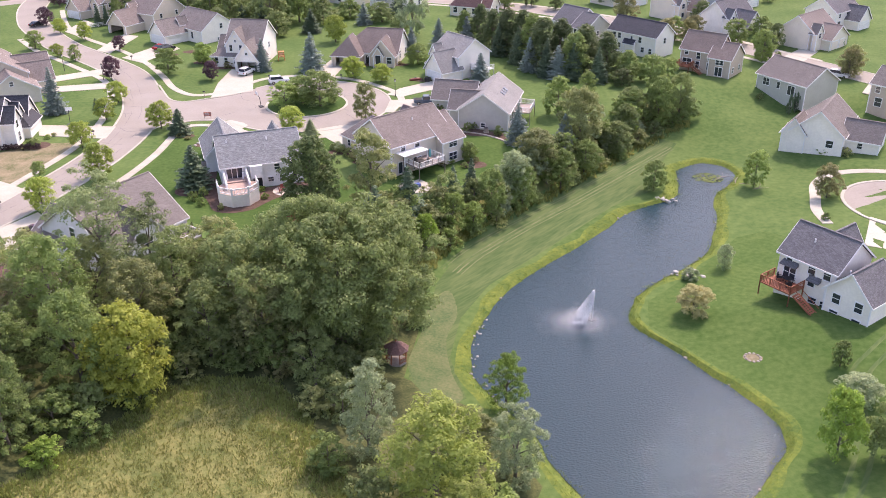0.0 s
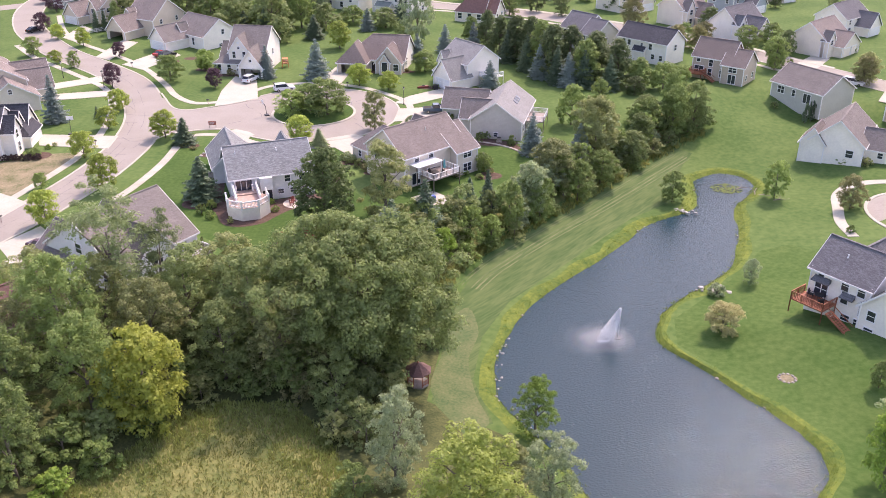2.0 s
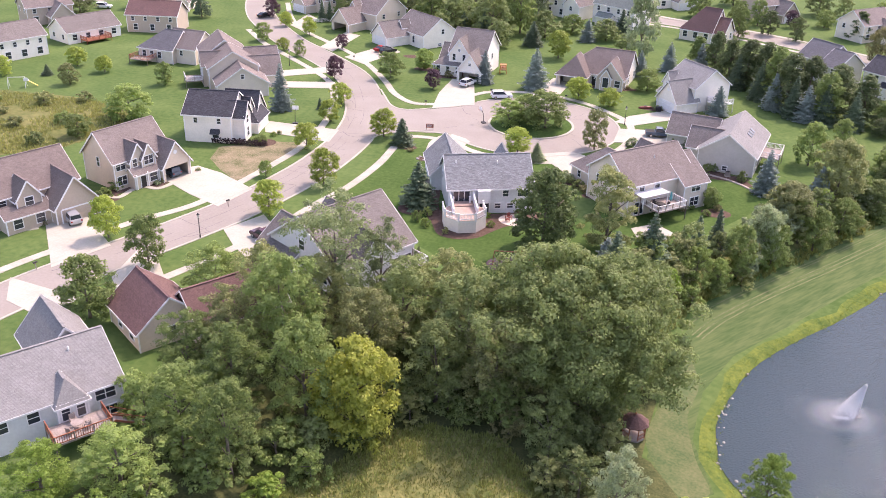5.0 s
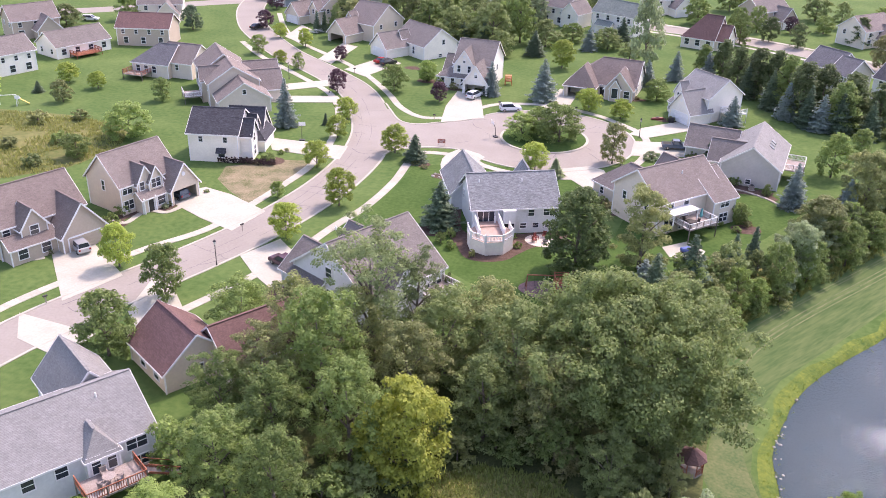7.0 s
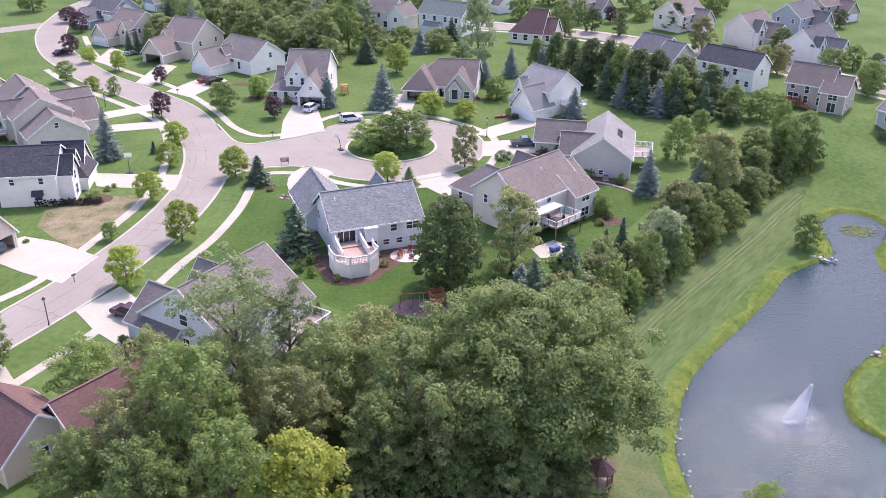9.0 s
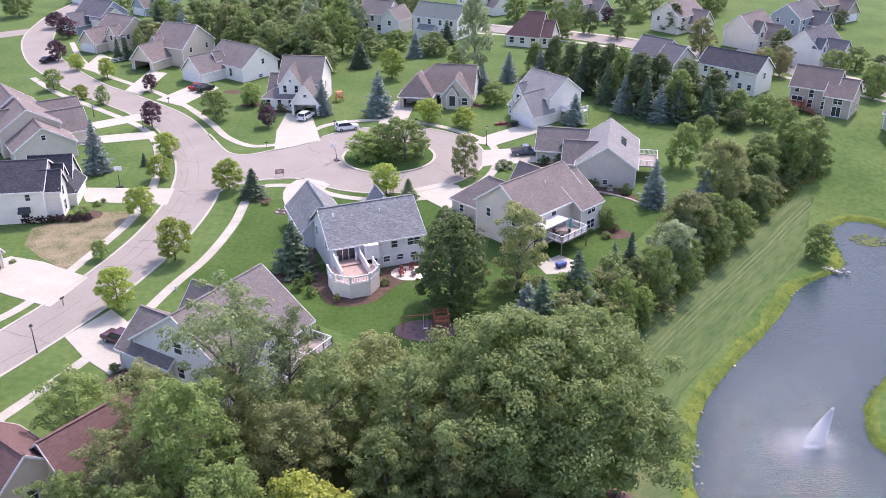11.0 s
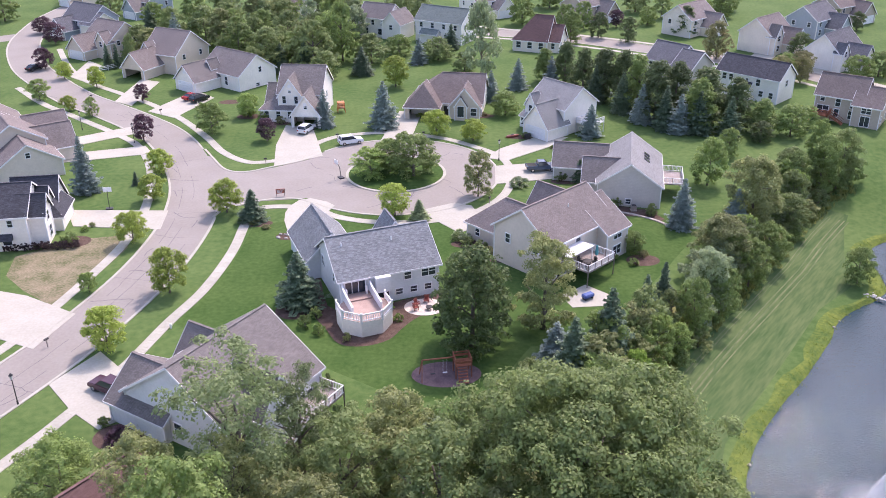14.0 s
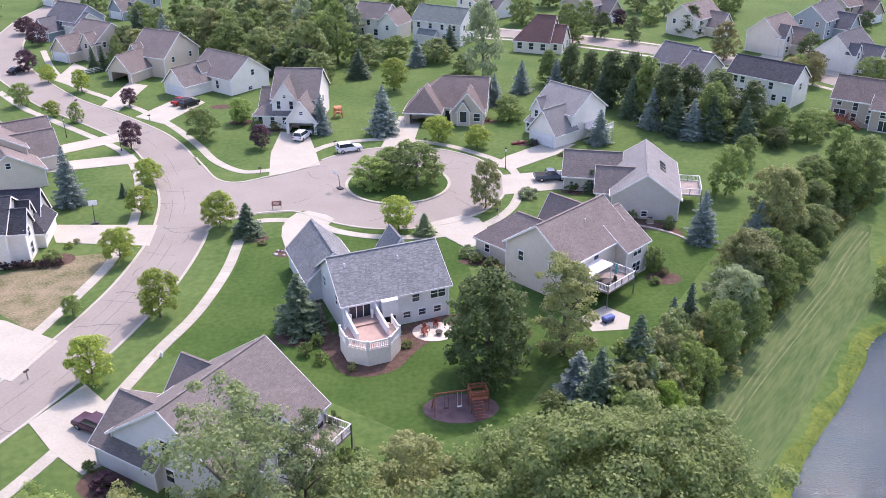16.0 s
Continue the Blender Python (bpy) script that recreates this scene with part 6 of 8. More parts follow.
# the wood in the foreground
OAK = [proto_tree(12.2, 18.4, 31, 680, 165, 0.165, low=0.19, lump=0.34, size=(0.062, 0.125), belly=0.40, base=0.5)]
WOOD = [proto_tree(5.2, 15.0, s, 190, 70, 0.165, low=0.02, lump=0.3, size=(0.10, 0.20), base=0.75) for s in (32, 33, 34)]
plant_tree(OAK, 0, -12.6, 91.6, 18.4, 12.2, OAK_LEAF, "huge spreading oak with dense dark green crown")
for k, (x, y, h, r, m) in enumerate([(-46, 90, 15.0, 5.2, GREEN_MID), (-25, 93, 14.0, 5.6, GREEN_DARK), (-34, 98, 12.0, 5.0, GREEN_DARK), (-44.4, 71.6, 11.0, 3.6, GREEN_MID), (-40, 81, 13.0, 4.4, GREEN_MID), (-52.5, 89, 10.4, 4.2, OLIVE), (-21, 87.4, 11.4, 4.4, OLIVE), (-27.6, 88, 10.6, 4.0, GREEN_DARK), (-14.6, 81.6, 7.6, 3.0, GREEN_DARK), (-51, 97, 12.2, 4.2, OLIVE)]):
    plant_tree(WOOD, k, x, y, h, r, m, "woodland tree at the edge of the meadow", group="woodland edge trees")
for k, (x, y, h, r, m) in enumerate([(-7.8, 70.6, 11.0, 3.0, SILVER), (-1, 62.6, 12.0, 5.2, LIME), (6.2, 78, 7.2, 2.3, GREEN_BRIGHT), (6.4, 66.6, 8.8, 3.0, SILVER), (-48.6, 82, 10.4, 4.0, GREEN_MID), (-52, 76, 9.0, 3.8, GREEN_MID), (-56, 86, 8.4, 3.8, GREEN_MID), (-60, 102, 8.2, 4.2, GREEN_LIGHT), (-44, 97.5, 11.0, 3.8, OLIVE), (-29.6, 101.6, 11.2, 5.0, OLIVE), (-36, 90, 12.0, 4.4, OLIVE), (-54, 68, 6.6, 3.8, GREEN_LIGHT), (-60, 64.6, 6.0, 3.6, GREEN_BRIGHT), (1.6, 57, 8.0, 3.4, LIME)]):
    plant_tree(WOOD, k + 2, x, y, h, r, m, "leafy tree at the meadow edge", group="woodland edge trees")
for k, (x, y, h, r, m) in enumerate([(-40, 69.4, 3.0, 2.2, GREEN_BRIGHT), (-36.6, 73, 3.4, 2.2, GREEN_LIGHT), (-34, 79.4, 3.2, 2.0, GREEN_MID), (-29.6, 84.4, 3.2, 2.2, OLIVE), (-24, 85.4, 3.0, 2.2, GREEN_MID), (-19, 84.6, 3.0, 2.0, RUST), (-14.2, 77.4, 3.4, 2.0, OLIVE), (-11.6, 68.6, 4.0, 2.4, GREEN_MID), (-44, 64, 3.0, 2.4, GREEN_BRIGHT), (-49, 61, 3.2, 2.6, GREEN_BRIGHT), (-7, 63.6, 4.6, 2.6, GREEN_DARK), (-11.0, 76.4, 5.0, 2.6, GREEN_DARK), (-46, 70, 4.2, 2.8, GREEN_MID), (-50, 66, 4.0, 2.8, GREEN_LIGHT), (-45, 76, 5.2, 3.0, GREEN_DARK), (-50, 73, 5.0, 3.0, GREEN_MID), (-41, 75, 4.6, 2.8, GREEN_LIGHT), (-53, 62, 3.8, 2.8, GREEN_BRIGHT), (-38, 77, 4.4, 2.6, GREEN_DARK), (-26, 87, 5.0, 2.8, GREEN_DARK), (-20, 86, 6.0, 3.2, GREEN_MID), (-31.6, 85.4, 4.4, 2.4, GREEN_MID), (-57, 58, 3.6, 2.8, GREEN_LIGHT), (0, 68, 4.4, 2.8, GREEN_LIGHT), (3, 72, 4.0, 2.4, OLIVE), (5, 60, 4.6, 2.8, GREEN_LIGHT), (-52, 82, 6.0, 3.2, GREEN_MID), (-57, 78, 5.4, 3.0, GREEN_LIGHT), (-25, 109.6, 3.4, 2.4, GREEN_DARK), (-20.5, 112, 3.8, 2.6, GREEN_DARK), (-16, 112.6, 4.2, 2.6, GREEN_MID), (-12, 113, 4.4, 2.6, GREEN_DARK), (-8.4, 110, 4.2, 2.4, GREEN_DARK), (-31, 110.6, 4.0, 2.6, GREEN_DARK), (-9.2, 86.6, 4.6, 2.5, GREEN_DARK), (-8.2, 91, 4.0, 2.4, DEEP), (-11.4, 83.4, 4.8, 2.6, GREEN_DARK), (-8.4, 82.6, 3.8, 2.1, OLIVE), (-13, 87.6, 5.4, 2.8, DEEP), (-4.2, 95.4, 3.2, 2.0, GREEN_DARK), (-9, 96, 4.4, 2.6, DEEP)]):
    plant_tree(THICKET, k, x, y, h, r, m, "tangled shrub along the meadow edge", "shrub", "meadow edge shrubs", "shrub")
plant_tree(BIG, 1, -33.9, 80.0, 12.0, 4.7, GOLD, "golden-green rounded tree at the meadow edge")
plant_tree(SPARSE, 0, -43.5, 101, 18.0, 5.8, COTTON_LEAF, "tall loose cottonwood with silvery leaves and bare limbs")
plant_tree(SPARSE, 1, -38.6, 104, 14.0, 3.4, COTTON_LEAF, "thin loose tree with grey-green leaves")
# more of the dense wood behind the gardens
random.seed(77)
WOODS = [(-100, 270), (-88, 296), (-96, 318), (-76, 338), (-40, 336), (-40, 300), (-44, 262), (-60, 262), (-74, 272)]
for k in range(26):
    x, y = random.uniform(-104, -38), random.uniform(260, 340)
    while not inside(x, y, WOODS):
        x, y = random.uniform(-104, -38), random.uniform(260, 340)
    plant_tree(DISTANT, k, x, y, random.uniform(7.5, 11.5), random.uniform(3.4, 5.2), random.choice((GREEN_DARK, DEEP, GREEN_MID, SILVER, OLIVE)), "woodland tree beyond the gardens", group="woodland trees")
# the thick of the hedgerow
HEDGE_LINE = [(-4, 110), (0, 117.4), (4.5, 123), (18, 137.6), (32, 154.6), (46, 171.6)]
for k in range(32):
    s = (k + random.random()) / 32 * 4.99
    a, b = HEDGE_LINE[int(s)], HEDGE_LINE[int(s) + 1]
    q, off = s - int(s), random.uniform(2.2, 9.0)
    d = Vector((b[0] - a[0], b[1] - a[1])).normalized()
    x, y = a[0] + (b[0] - a[0]) * q - d.y * off, a[1] + (b[1] - a[1]) * q + d.x * off
    h = random.uniform(2.2, 3.6) + off * 0.35
    plant_tree(THICKET, k, x, y, h, h * random.uniform(0.46, 0.62), random.choice((GREEN_MID, GREEN_DARK, OLIVE, SILVER, GREEN_LIGHT)), "low tangled hedgerow shrub", "shrub", "hedgerow shrubs", "shrub")
# by the pond
for k, (x, y, h, r, m) in enumerate([(38.4, 70, 8.4, 2.4, GREEN_BRIGHT), (31.2, 98, 4.0, 2.5, PALE_LEAF), (45.2, 86, 3.5, 1.2, GREEN_MID), (44.4, 79, 3.6, 2.5, SILVER), (43.4, 69.6, 7.6, 2.7, GREEN_DARK), (34.4, 138, 5.4, 2.3, GREEN_MID), (51.4, 139, 6.7, 2.3, GREEN_LIGHT), (62, 134.6, 6.0, 2.4, RUST), (38.4, 110, 3.8, 1.3, SILVER), (33, 107, 1.7, 1.4, SILVER), (78, 218, 8.4, 3.2, GREEN_MID), (58.6, 126, 1.2, 0.8, GREEN_MID), (80, 129, 4.5, 2.0, GREEN_MID)]):
    plant_tree(MEDIUM if h > 2 else BUSH, k, x, y, h, r, m, "small tree on the lawn near the pond", group="pondside trees")


# ---- grass tufts ----
def tufts(name, spots, size, material, label, spread=0.5):
    """Blades of rough grass standing up in clumps."""
    np.random.seed(len(spots))
    s = np.array([sink(*p)[0] for p in spots], float)
    n = 5
    base = np.repeat(s, n, 0)
    k = len(base)
    a = np.random.uniform(0, math.tau, k)
    off = np.stack([np.cos(a), np.sin(a)], 1) * np.random.uniform(0, spread, (k, 1))
    lean = np.stack([np.cos(a), np.sin(a)], 1) * np.random.uniform(0.1, 0.5, (k, 1)) * size
    hgt = size * np.random.uniform(0.55, 1.2, k)
    w = np.stack([-np.sin(a), np.cos(a)], 1) * size * 0.22
    p = base[:, :2] + off
    z0 = base[:, 2:3]
    v = np.stack([np.concatenate([p - w, z0 - 0.05], 1), np.concatenate([p + w, z0 - 0.05], 1), np.concatenate([p + lean + w * 0.3, z0 + hgt[:, None]], 1), np.concatenate([p + lean - w * 0.3, z0 + hgt[:, None]], 1)], 1).reshape(-1, 3)
    me = bpy.data.meshes.new(name)
    me.from_pydata(v.tolist(), [], np.arange(4 * k).reshape(k, 4).tolist())
    me.materials.append(material)
    return tagged(new(name, me), label, "grass", "", "stuff")


random.seed(5)
field = [(-60, 40), (-47, 60), (-42.6, 65.6), (-39.1, 70.6), (-35.2, 75.1), (-32.6, 80.2), (-30.6, 82.2), (-27.0, 84.2), (-19.4, 83.6), (-15.3, 77.6), (-11.6, 70.6), (-9.6, 66.4), (-2, 58), (6, 40)]
spots = []
while len(spots) < 9500:
    x, y = random.uniform(-60, 4), random.uniform(44, 82)
    if inside(x, y, field):
        spots.append((x, y, 0.0))
tufts("meadow_grass", spots, 0.27, GRASS_TUFT, "tall uncut tan and green meadow grass", 0.45)
bank = []
for (ax, ay), (bx, by) in zip(RIM, POND):
    for k in range(14):
        f = 0.25 + 0.78 * random.random() ** 0.8
        bank.append((ax + (bx - ax) * f + random.uniform(-0.5, 0.5), ay + (by - ay) * f + random.uniform(-0.5, 0.5), 0.02 - max(0, f - 0.5) * 0.7))
tufts("bank_grass", bank, 0.13, FRINGE_TUFT, "yellow-green reeds fringing the pond", 0.4)
weeds = []
while len(weeds) < 1500:
    x, y = random.uniform(-47, -8), random.uniform(64, 84)
    if inside(x, y, field) and far_from(x, y, field) < 5.5 * random.random() ** 1.4 + 0.3:
        weeds.append((x, y, 0.0))
tufts("meadow_weeds", weeds, 0.4, WEED, "tall dark green weeds at the meadow's wooded edge", 0.5)
rough = []
while len(rough) < 3200:
    x, y = random.uniform(-160, -108), random.uniform(124, 176)
    if inside(x, y, [(-160, 129), (-122, 140), (-112, 148), (-108, 160), (-112, 172), (-128, 176), (-160, 174)]) and noise.noise(Vector((x * 0.12, y * 0.12, 4))) > -0.15:
        rough.append((x, y, 0.0))
tufts("field_grass", rough, 0.5, GRASS_TUFT, "tall tan weeds in the rough field", 0.6)
edge = []
for i in range(900):
    f = random.random()
    line = [(-4, 108), (0, 117.2), (4.5, 122.5), (18, 137), (32, 154), (49, 173)]
    s = f * (len(line) - 1)
    a, b = line[int(s)], line[min(int(s) + 1, len(line) - 1)]
    q = s - int(s)
    edge.append((a[0] + (b[0] - a[0]) * q + random.uniform(-1.2, 1.0), a[1] + (b[1] - a[1]) * q + random.uniform(-1.0, 1.2), 0.0))
tufts("hedge_grass", edge, 0.6, GRASS_TUFT, "tall dry grass along the hedgerow", 0.5)

# ---- the tower deck of the grey house ----
def octagon(cx, cy, r, k0=0.5):
    return [(cx + r * math.cos((k + k0) * math.tau / 8), cy + r * math.sin((k + k0) * math.tau / 8)) for k in range(8)]


tower = part("tower_deck", bmesh.new(), WHITE, grey_house, "white octagonal tower deck with curved white parapets")
oc = octagon(-4.75, -9.2, 3.45)
for a, c in zip(oc, oc[1:] + oc[:1]):
    bm = bmesh.new()
    bar(bm, (*a, 0.95), (*c, 0.95), 0.12, 2.3)
    part("skirt", bm, S_WHITE, tower)
    bm = bmesh.new()
    box(bm, a[0] - 0.12, a[0] + 0.12, a[1] - 0.12, a[1] + 0.12, 1.9, 3.35)
    part("post", bm, WHITE, tower)
    if max(a[1], c[1]) < -6.2:
        bm = bmesh.new()
        for zz, hh in ((3.1, 0.16), (2.3, 0.1)):
            bar(bm, (*a, zz), (*c, zz), 0.14, hh)
        for k in range(1, 12):
            px, py = a[0] + (c[0] - a[0]) * k / 12, a[1] + (c[1] - a[1]) * k / 12
            box(bm, px - 0.035, px + 0.035, py - 0.035, py + 0.035, 2.3, 3.1)
        part("railing", bm, WHITE, tower)
bm = bmesh.new()
top = [bm.verts.new((*p, 2.12)) for p in oc]
bm.faces.new(top)
low = [bm.verts.new((*p, 1.95)) for p in oc]
for i in range(8):
    bm.faces.new((top[i], low[i], low[(i + 1) % 8], top[(i + 1) % 8]))
part("deck_floor", bm, mat("pink_decking", (0.33, 0.235, 0.195), (0.45, 0.33, 0.28), scale=1.0, fine=7.0, rough=0.8, coord="object"), tower, "pinkish wooden deck boards")
bm = bmesh.new()
box(bm, -6.4, -2.9, -7.2, -5.3, 2.14, 2.3)
part("bridge_floor", bm, MATS["pink_decking"], tower)
for sx in (-6.5, -2.8):
    bm = bmesh.new()
    v = [bm.verts.new(p) for x in (sx - 0.12, sx + 0.12) for p in ((x, -5.3, 0.2), (x, -5.3, 4.0), (x, -6.4, 3.5), (x, -10.2, 3.15), (x, -10.2, 0.2))]
    bm.faces.new(v[:5])
    bm.faces.new(v[5:][::-1])
    for i in range(5):
        j = (i + 1) % 5
        bm.faces.new((v[i], v[j], v[5 + j], v[5 + i]))
    part("parapet", bm, WHITE, tower, "sloping white parapet")
bm = bmesh.new()
box(bm, -2.2, -0.2, -6.4, -5.28, 2.2, 4.3)
part("bay", bm, S_GREYWALL, grey_house, "projecting box bay over the basement door")
add_door(grey_house, dict(r=(-7, 7, -5.32, 5)), "y0", -1.0, 0.05, GLASS, 1.5, 2.0)

# patio, fire bowl and red chairs
home_m = grey_house.matrix_basis


def at_home(x, y):
    v = home_m @ Vector((x, y, 0))
    return v.x, v.y


sheet("mulch_bed", [at_home(*p) for p in ((-6.9, 4.6), (-8.6, 4.4), (-11.6, 1.0), (-11.0, -2.4), (-9.8, -8.0), (-9.2, -12.6), (-6.6, -14.4), (-3.4, -14.2), (-1.0, -12.4), (1.6, -10.6), (6.8, -8.4), (7.2, -5.3), (-7, -5.3))], 0.03, MULCH, "dark mulch bed with shrubs round the deck", "mulch bed", closed_smooth=4)
patio = mat("patio_stone", (0.50, 0.42, 0.35), (0.66, 0.58, 0.50), scale=1.4, fine=6.0, rough=0.85)
px, py = at_home(3.6, -8.4)
sheet("patio", [(px + 2.7 * math.cos(k * math.tau / 24), py + 2.2 * math.sin(k * math.tau / 24)) for k in range(24)], 0.07, patio, "round pale stone patio", "patio", 0.1)
fire = thing("fire_bowl", "dark metal fire bowl on the patio", "fire bowl", px + 0.5, py - 0.7, 0.07)
bm = bmesh.new()
tube(bm, [(0, 0, 0.15), (0, 0, 0.3), (0, 0, 0.42)], [0.2, 0.42, 0.46], 14)
part("bowl", bm, DARK, fire)
for k in range(3):
    bm = bmesh.new()
    a = k * math.tau / 3
    bar(bm, (0.3 * math.cos(a), 0.3 * math.sin(a), 0), (0.22 * math.cos(a), 0.22 * math.sin(a), 0.22), 0.04, 0.04)
    part("leg", bm, DARK, fire)


def garden_chair(x, y, turn, material, label, z=0.07):
    c = thing("garden_chair", label, "chair", x, y, z, turn, "patio chairs")
    bm = bmesh.new()
    box(bm, -0.3, 0.3, -0.3, 0.3, 0.36, 0.42)
    part("seat", bm, material, c)
    bm = bmesh.new()
    bar(bm, (0, 0.3, 0.7), (0, 0.42, 0.98), 0.6, 0.05)
    box(bm, -0.3, 0.3, 0.28, 0.34, 0.4, 0.98)
    part("backrest", bm, material, c)
    for sx in (-0.27, 0.27):
        for sy in (-0.26, 0.27):
            bm = bmesh.new()
            box(bm, sx - 0.03, sx + 0.03, sy - 0.03, sy + 0.03, 0, 0.58)
            part("leg", bm, material, c)
        bm = bmesh.new()
        box(bm, sx - 0.05, sx + 0.05, -0.3, 0.32, 0.58, 0.62)
        part("armrest", bm, material, c)


RED = plain("red_paint", (0.24, 0.055, 0.04), rough=0.45)
garden_chair(px - 1.0, py + 0.2, 50, RED, "red slatted garden chair by the fire bowl")
garden_chair(px + 0.2, py + 1.1, -10, RED, "red slatted garden chair by the fire bowl")
garden_chair(px - 1.2, py - 0.7, 110, RED, "red slatted garden chair by the fire bowl")

# playground frame on mulch
sheet("play_bed", [(-24.4 + 4.0 * math.cos(k * math.tau / 24), 122.6 + 2.6 * math.sin(k * math.tau / 24)) for k in range(24)], 0.03, mat("purple_mulch", (0.10, 0.065, 0.07), (0.19, 0.13, 0.13), scale=1.2, fine=9.0, rough=0.95), "oval bed of dark mulch under the play frame", "mulch bed")
play = thing("play_frame", "red-brown wooden play tower with ladder and swing beam", "play frame", -22.6, 122.6, 0, 8)
for sx in (-0.9, 0.9):
    for sy in (-0.8, 0.8):
        bm = bmesh.new()
        box(bm, sx - 0.06, sx + 0.06, sy - 0.06, sy + 0.06, 0, 2.6)
        part("post", bm, REDWOOD, play)
bm = bmesh.new()
box(bm, -0.9, 0.9, -0.8, 0.8, 1.5, 1.6)
part("platform", bm, REDWOOD, play)
for a, c in (((-0.9, -0.8), (0.9, -0.8)), ((0.9, -0.8), (0.9, 0.8)), ((0.9, 0.8), (-0.9, 0.8)), ((-0.9, 0.8), (-0.9, -0.8))):
    bm = bmesh.new()
    bar(bm, (*a, 2.5), (*c, 2.5), 0.06, 0.12)
    bar(bm, (*a, 2.1), (*c, 2.1), 0.05, 0.3)
    part("guard_rail", bm, REDWOOD, play)
ladder = part("ladder", bmesh.new(), REDWOOD, play)
for s in (-0.5, 0.5):
    bm = bmesh.new()
    bar(bm, (s - 0.2, -2.0, 0), (s - 0.2, -0.8, 1.55), 0.08, 0.08)
    part("stringer", bm, REDWOOD, ladder)
for k in range(6):
    bm = bmesh.new()
    bar(bm, (-0.75, -2.0 + 0.2 * k, 0.13 + 0.26 * k), (0.35, -2.0 + 0.2 * k, 0.13 + 0.26 * k), 0.14, 0.05)
    part("rung", bm, REDWOOD, ladder)
bm = bmesh.new()
bar(bm, (-0.9, 0, 2.4), (-4.6, 0, 2.4), 0.12, 0.14)
part("swing_beam", bm, REDWOOD, play)
for s in (-0.9, 0.9):
    bm = bmesh.new()
    bar(bm, (-4.6, 0, 2.4), (-4.8, s, 0), 0.1, 0.1)
    part("leg", bm, REDWOOD, play)
for sx in (-2.0, -3.4):
    bm = bmesh.new()
    for s in (-0.22, 0.22):
        bar(bm, (sx + s, 0, 2.35), (sx + s, 0, 0.5), 0.02, 0.02)
    box(bm, sx - 0.26, sx + 0.26, -0.1, 0.1, 0.46, 0.5)
    part("swing", bm, WHITE if sx == -2.0 else DARK, play)

# ---- gazebo ----
gz = thing("gazebo", "small red-brown wooden gazebo with shingled roof under the oak", "gazebo", -6.0, 87.3, 0)
gz.scale = gz.scale * 0.8
go = octagon(0, 0, 1.55)
bm = bmesh.new()
a = [bm.verts.new((*p, 0.0)) for p in go]
b = [bm.verts.new((*p, 0.3)) for p in go]
bm.faces.new(b)
for i in range(8):
    bm.faces.new((a[i], a[(i + 1) % 8], b[(i + 1) % 8], b[i]))
part("floor", bm, GREYWOOD, gz)
for i, p in enumerate(go):
    bm = bmesh.new()
    box(bm, p[0] - 0.06, p[0] + 0.06, p[1] - 0.06, p[1] + 0.06, 0.3, 2.35)
    part("post", bm, REDWOOD, gz)
    q = go[(i + 1) % 8]
    bm = bmesh.new()
    bar(bm, (*p, 2.28), (*q, 2.28), 0.08, 0.18)
    part("beam", bm, REDWOOD, gz)
    if i != 5:
        bm = bmesh.new()
        bar(bm, (*p, 1.15), (*q, 1.15), 0.07, 0.08)
        bar(bm, (*p, 0.5), (*q, 0.5), 0.06, 0.07)
        for k in range(1, 6):
            bx, by = p[0] + (q[0] - p[0]) * k / 6, p[1] + (q[1] - p[1]) * k / 6
            box(bm, bx - 0.025, bx + 0.025, by - 0.025, by + 0.025, 0.5, 1.15)
        part("railing", bm, REDWOOD, gz)
bm = bmesh.new()
e1, e2 = octagon(0, 0, 1.95), octagon(0, 0, 0.5)
r1 = [bm.verts.new((*p, 2.3)) for p in e1]
r2 = [bm.verts.new((*p, 3.25)) for p in e2]
tip = bm.verts.new((0, 0, 3.5))
r0 = [bm.verts.new((*p, 2.2)) for p in e1]
for i in range(8):
    j = (i + 1) % 8
    bm.faces.new((r1[i], r1[j], r2[j], r2[i]))
    bm.faces.new((r2[i], r2[j], tip))
    bm.faces.new((r0[i], r0[j], r1[j], r1[i]))
bm.faces.new(r0[::-1])
part("roof", bm, R_RED, gz, "faded red-brown shingled roof")
bm = bmesh.new()
tube(bm, [(0, 0, 3.4), (0, 0, 3.6), (0, 0, 3.8)], [0.09, 0.12, 0.02], 8)
part("finial", bm, REDWOOD, gz)

# ---- fountain ----
fountain = thing("fountain", "white water jet of a floating fountain with drifting mist", "fountain", 18.2, 97.2, -0.38)
bm = bmesh.new()
tube(bm, [(0, 0, -0.2), (0, 0, 0.12)], [0.55, 0.5], 16)
part("float", bm, DARK, fountain)
SPRAY = bpy.data.materials.new("spray")
SPRAY.use_nodes = True
sb = SPRAY.node_tree.nodes["Principled BSDF"]
sb.inputs["Base Color"].default_value, sb.inputs["Roughness"].default_value = (0.86, 0.88, 0.9, 1), 0.35
MIST = bpy.data.materials.new("mist")
MIST.use_nodes = True
mn, ml = MIST.node_tree.nodes, MIST.node_tree.links
mn.remove(mn["Principled BSDF"])
veil, thru, soft_white = mn.new("ShaderNodeBsdfDiffuse"), mn.new("ShaderNodeBsdfTranslucent"), mn.new("ShaderNodeMixShader")
for q in (veil, thru):
    q.inputs["Color"].default_value = (0.92, 0.93, 0.94, 1)
ml.new(veil.outputs[0], soft_white.inputs[1])
ml.new(thru.outputs[0], soft_white.inputs[2])
ml.new(soft_white.outputs[0], mn["Material Output"].inputs[0])
np.random.seed(8)


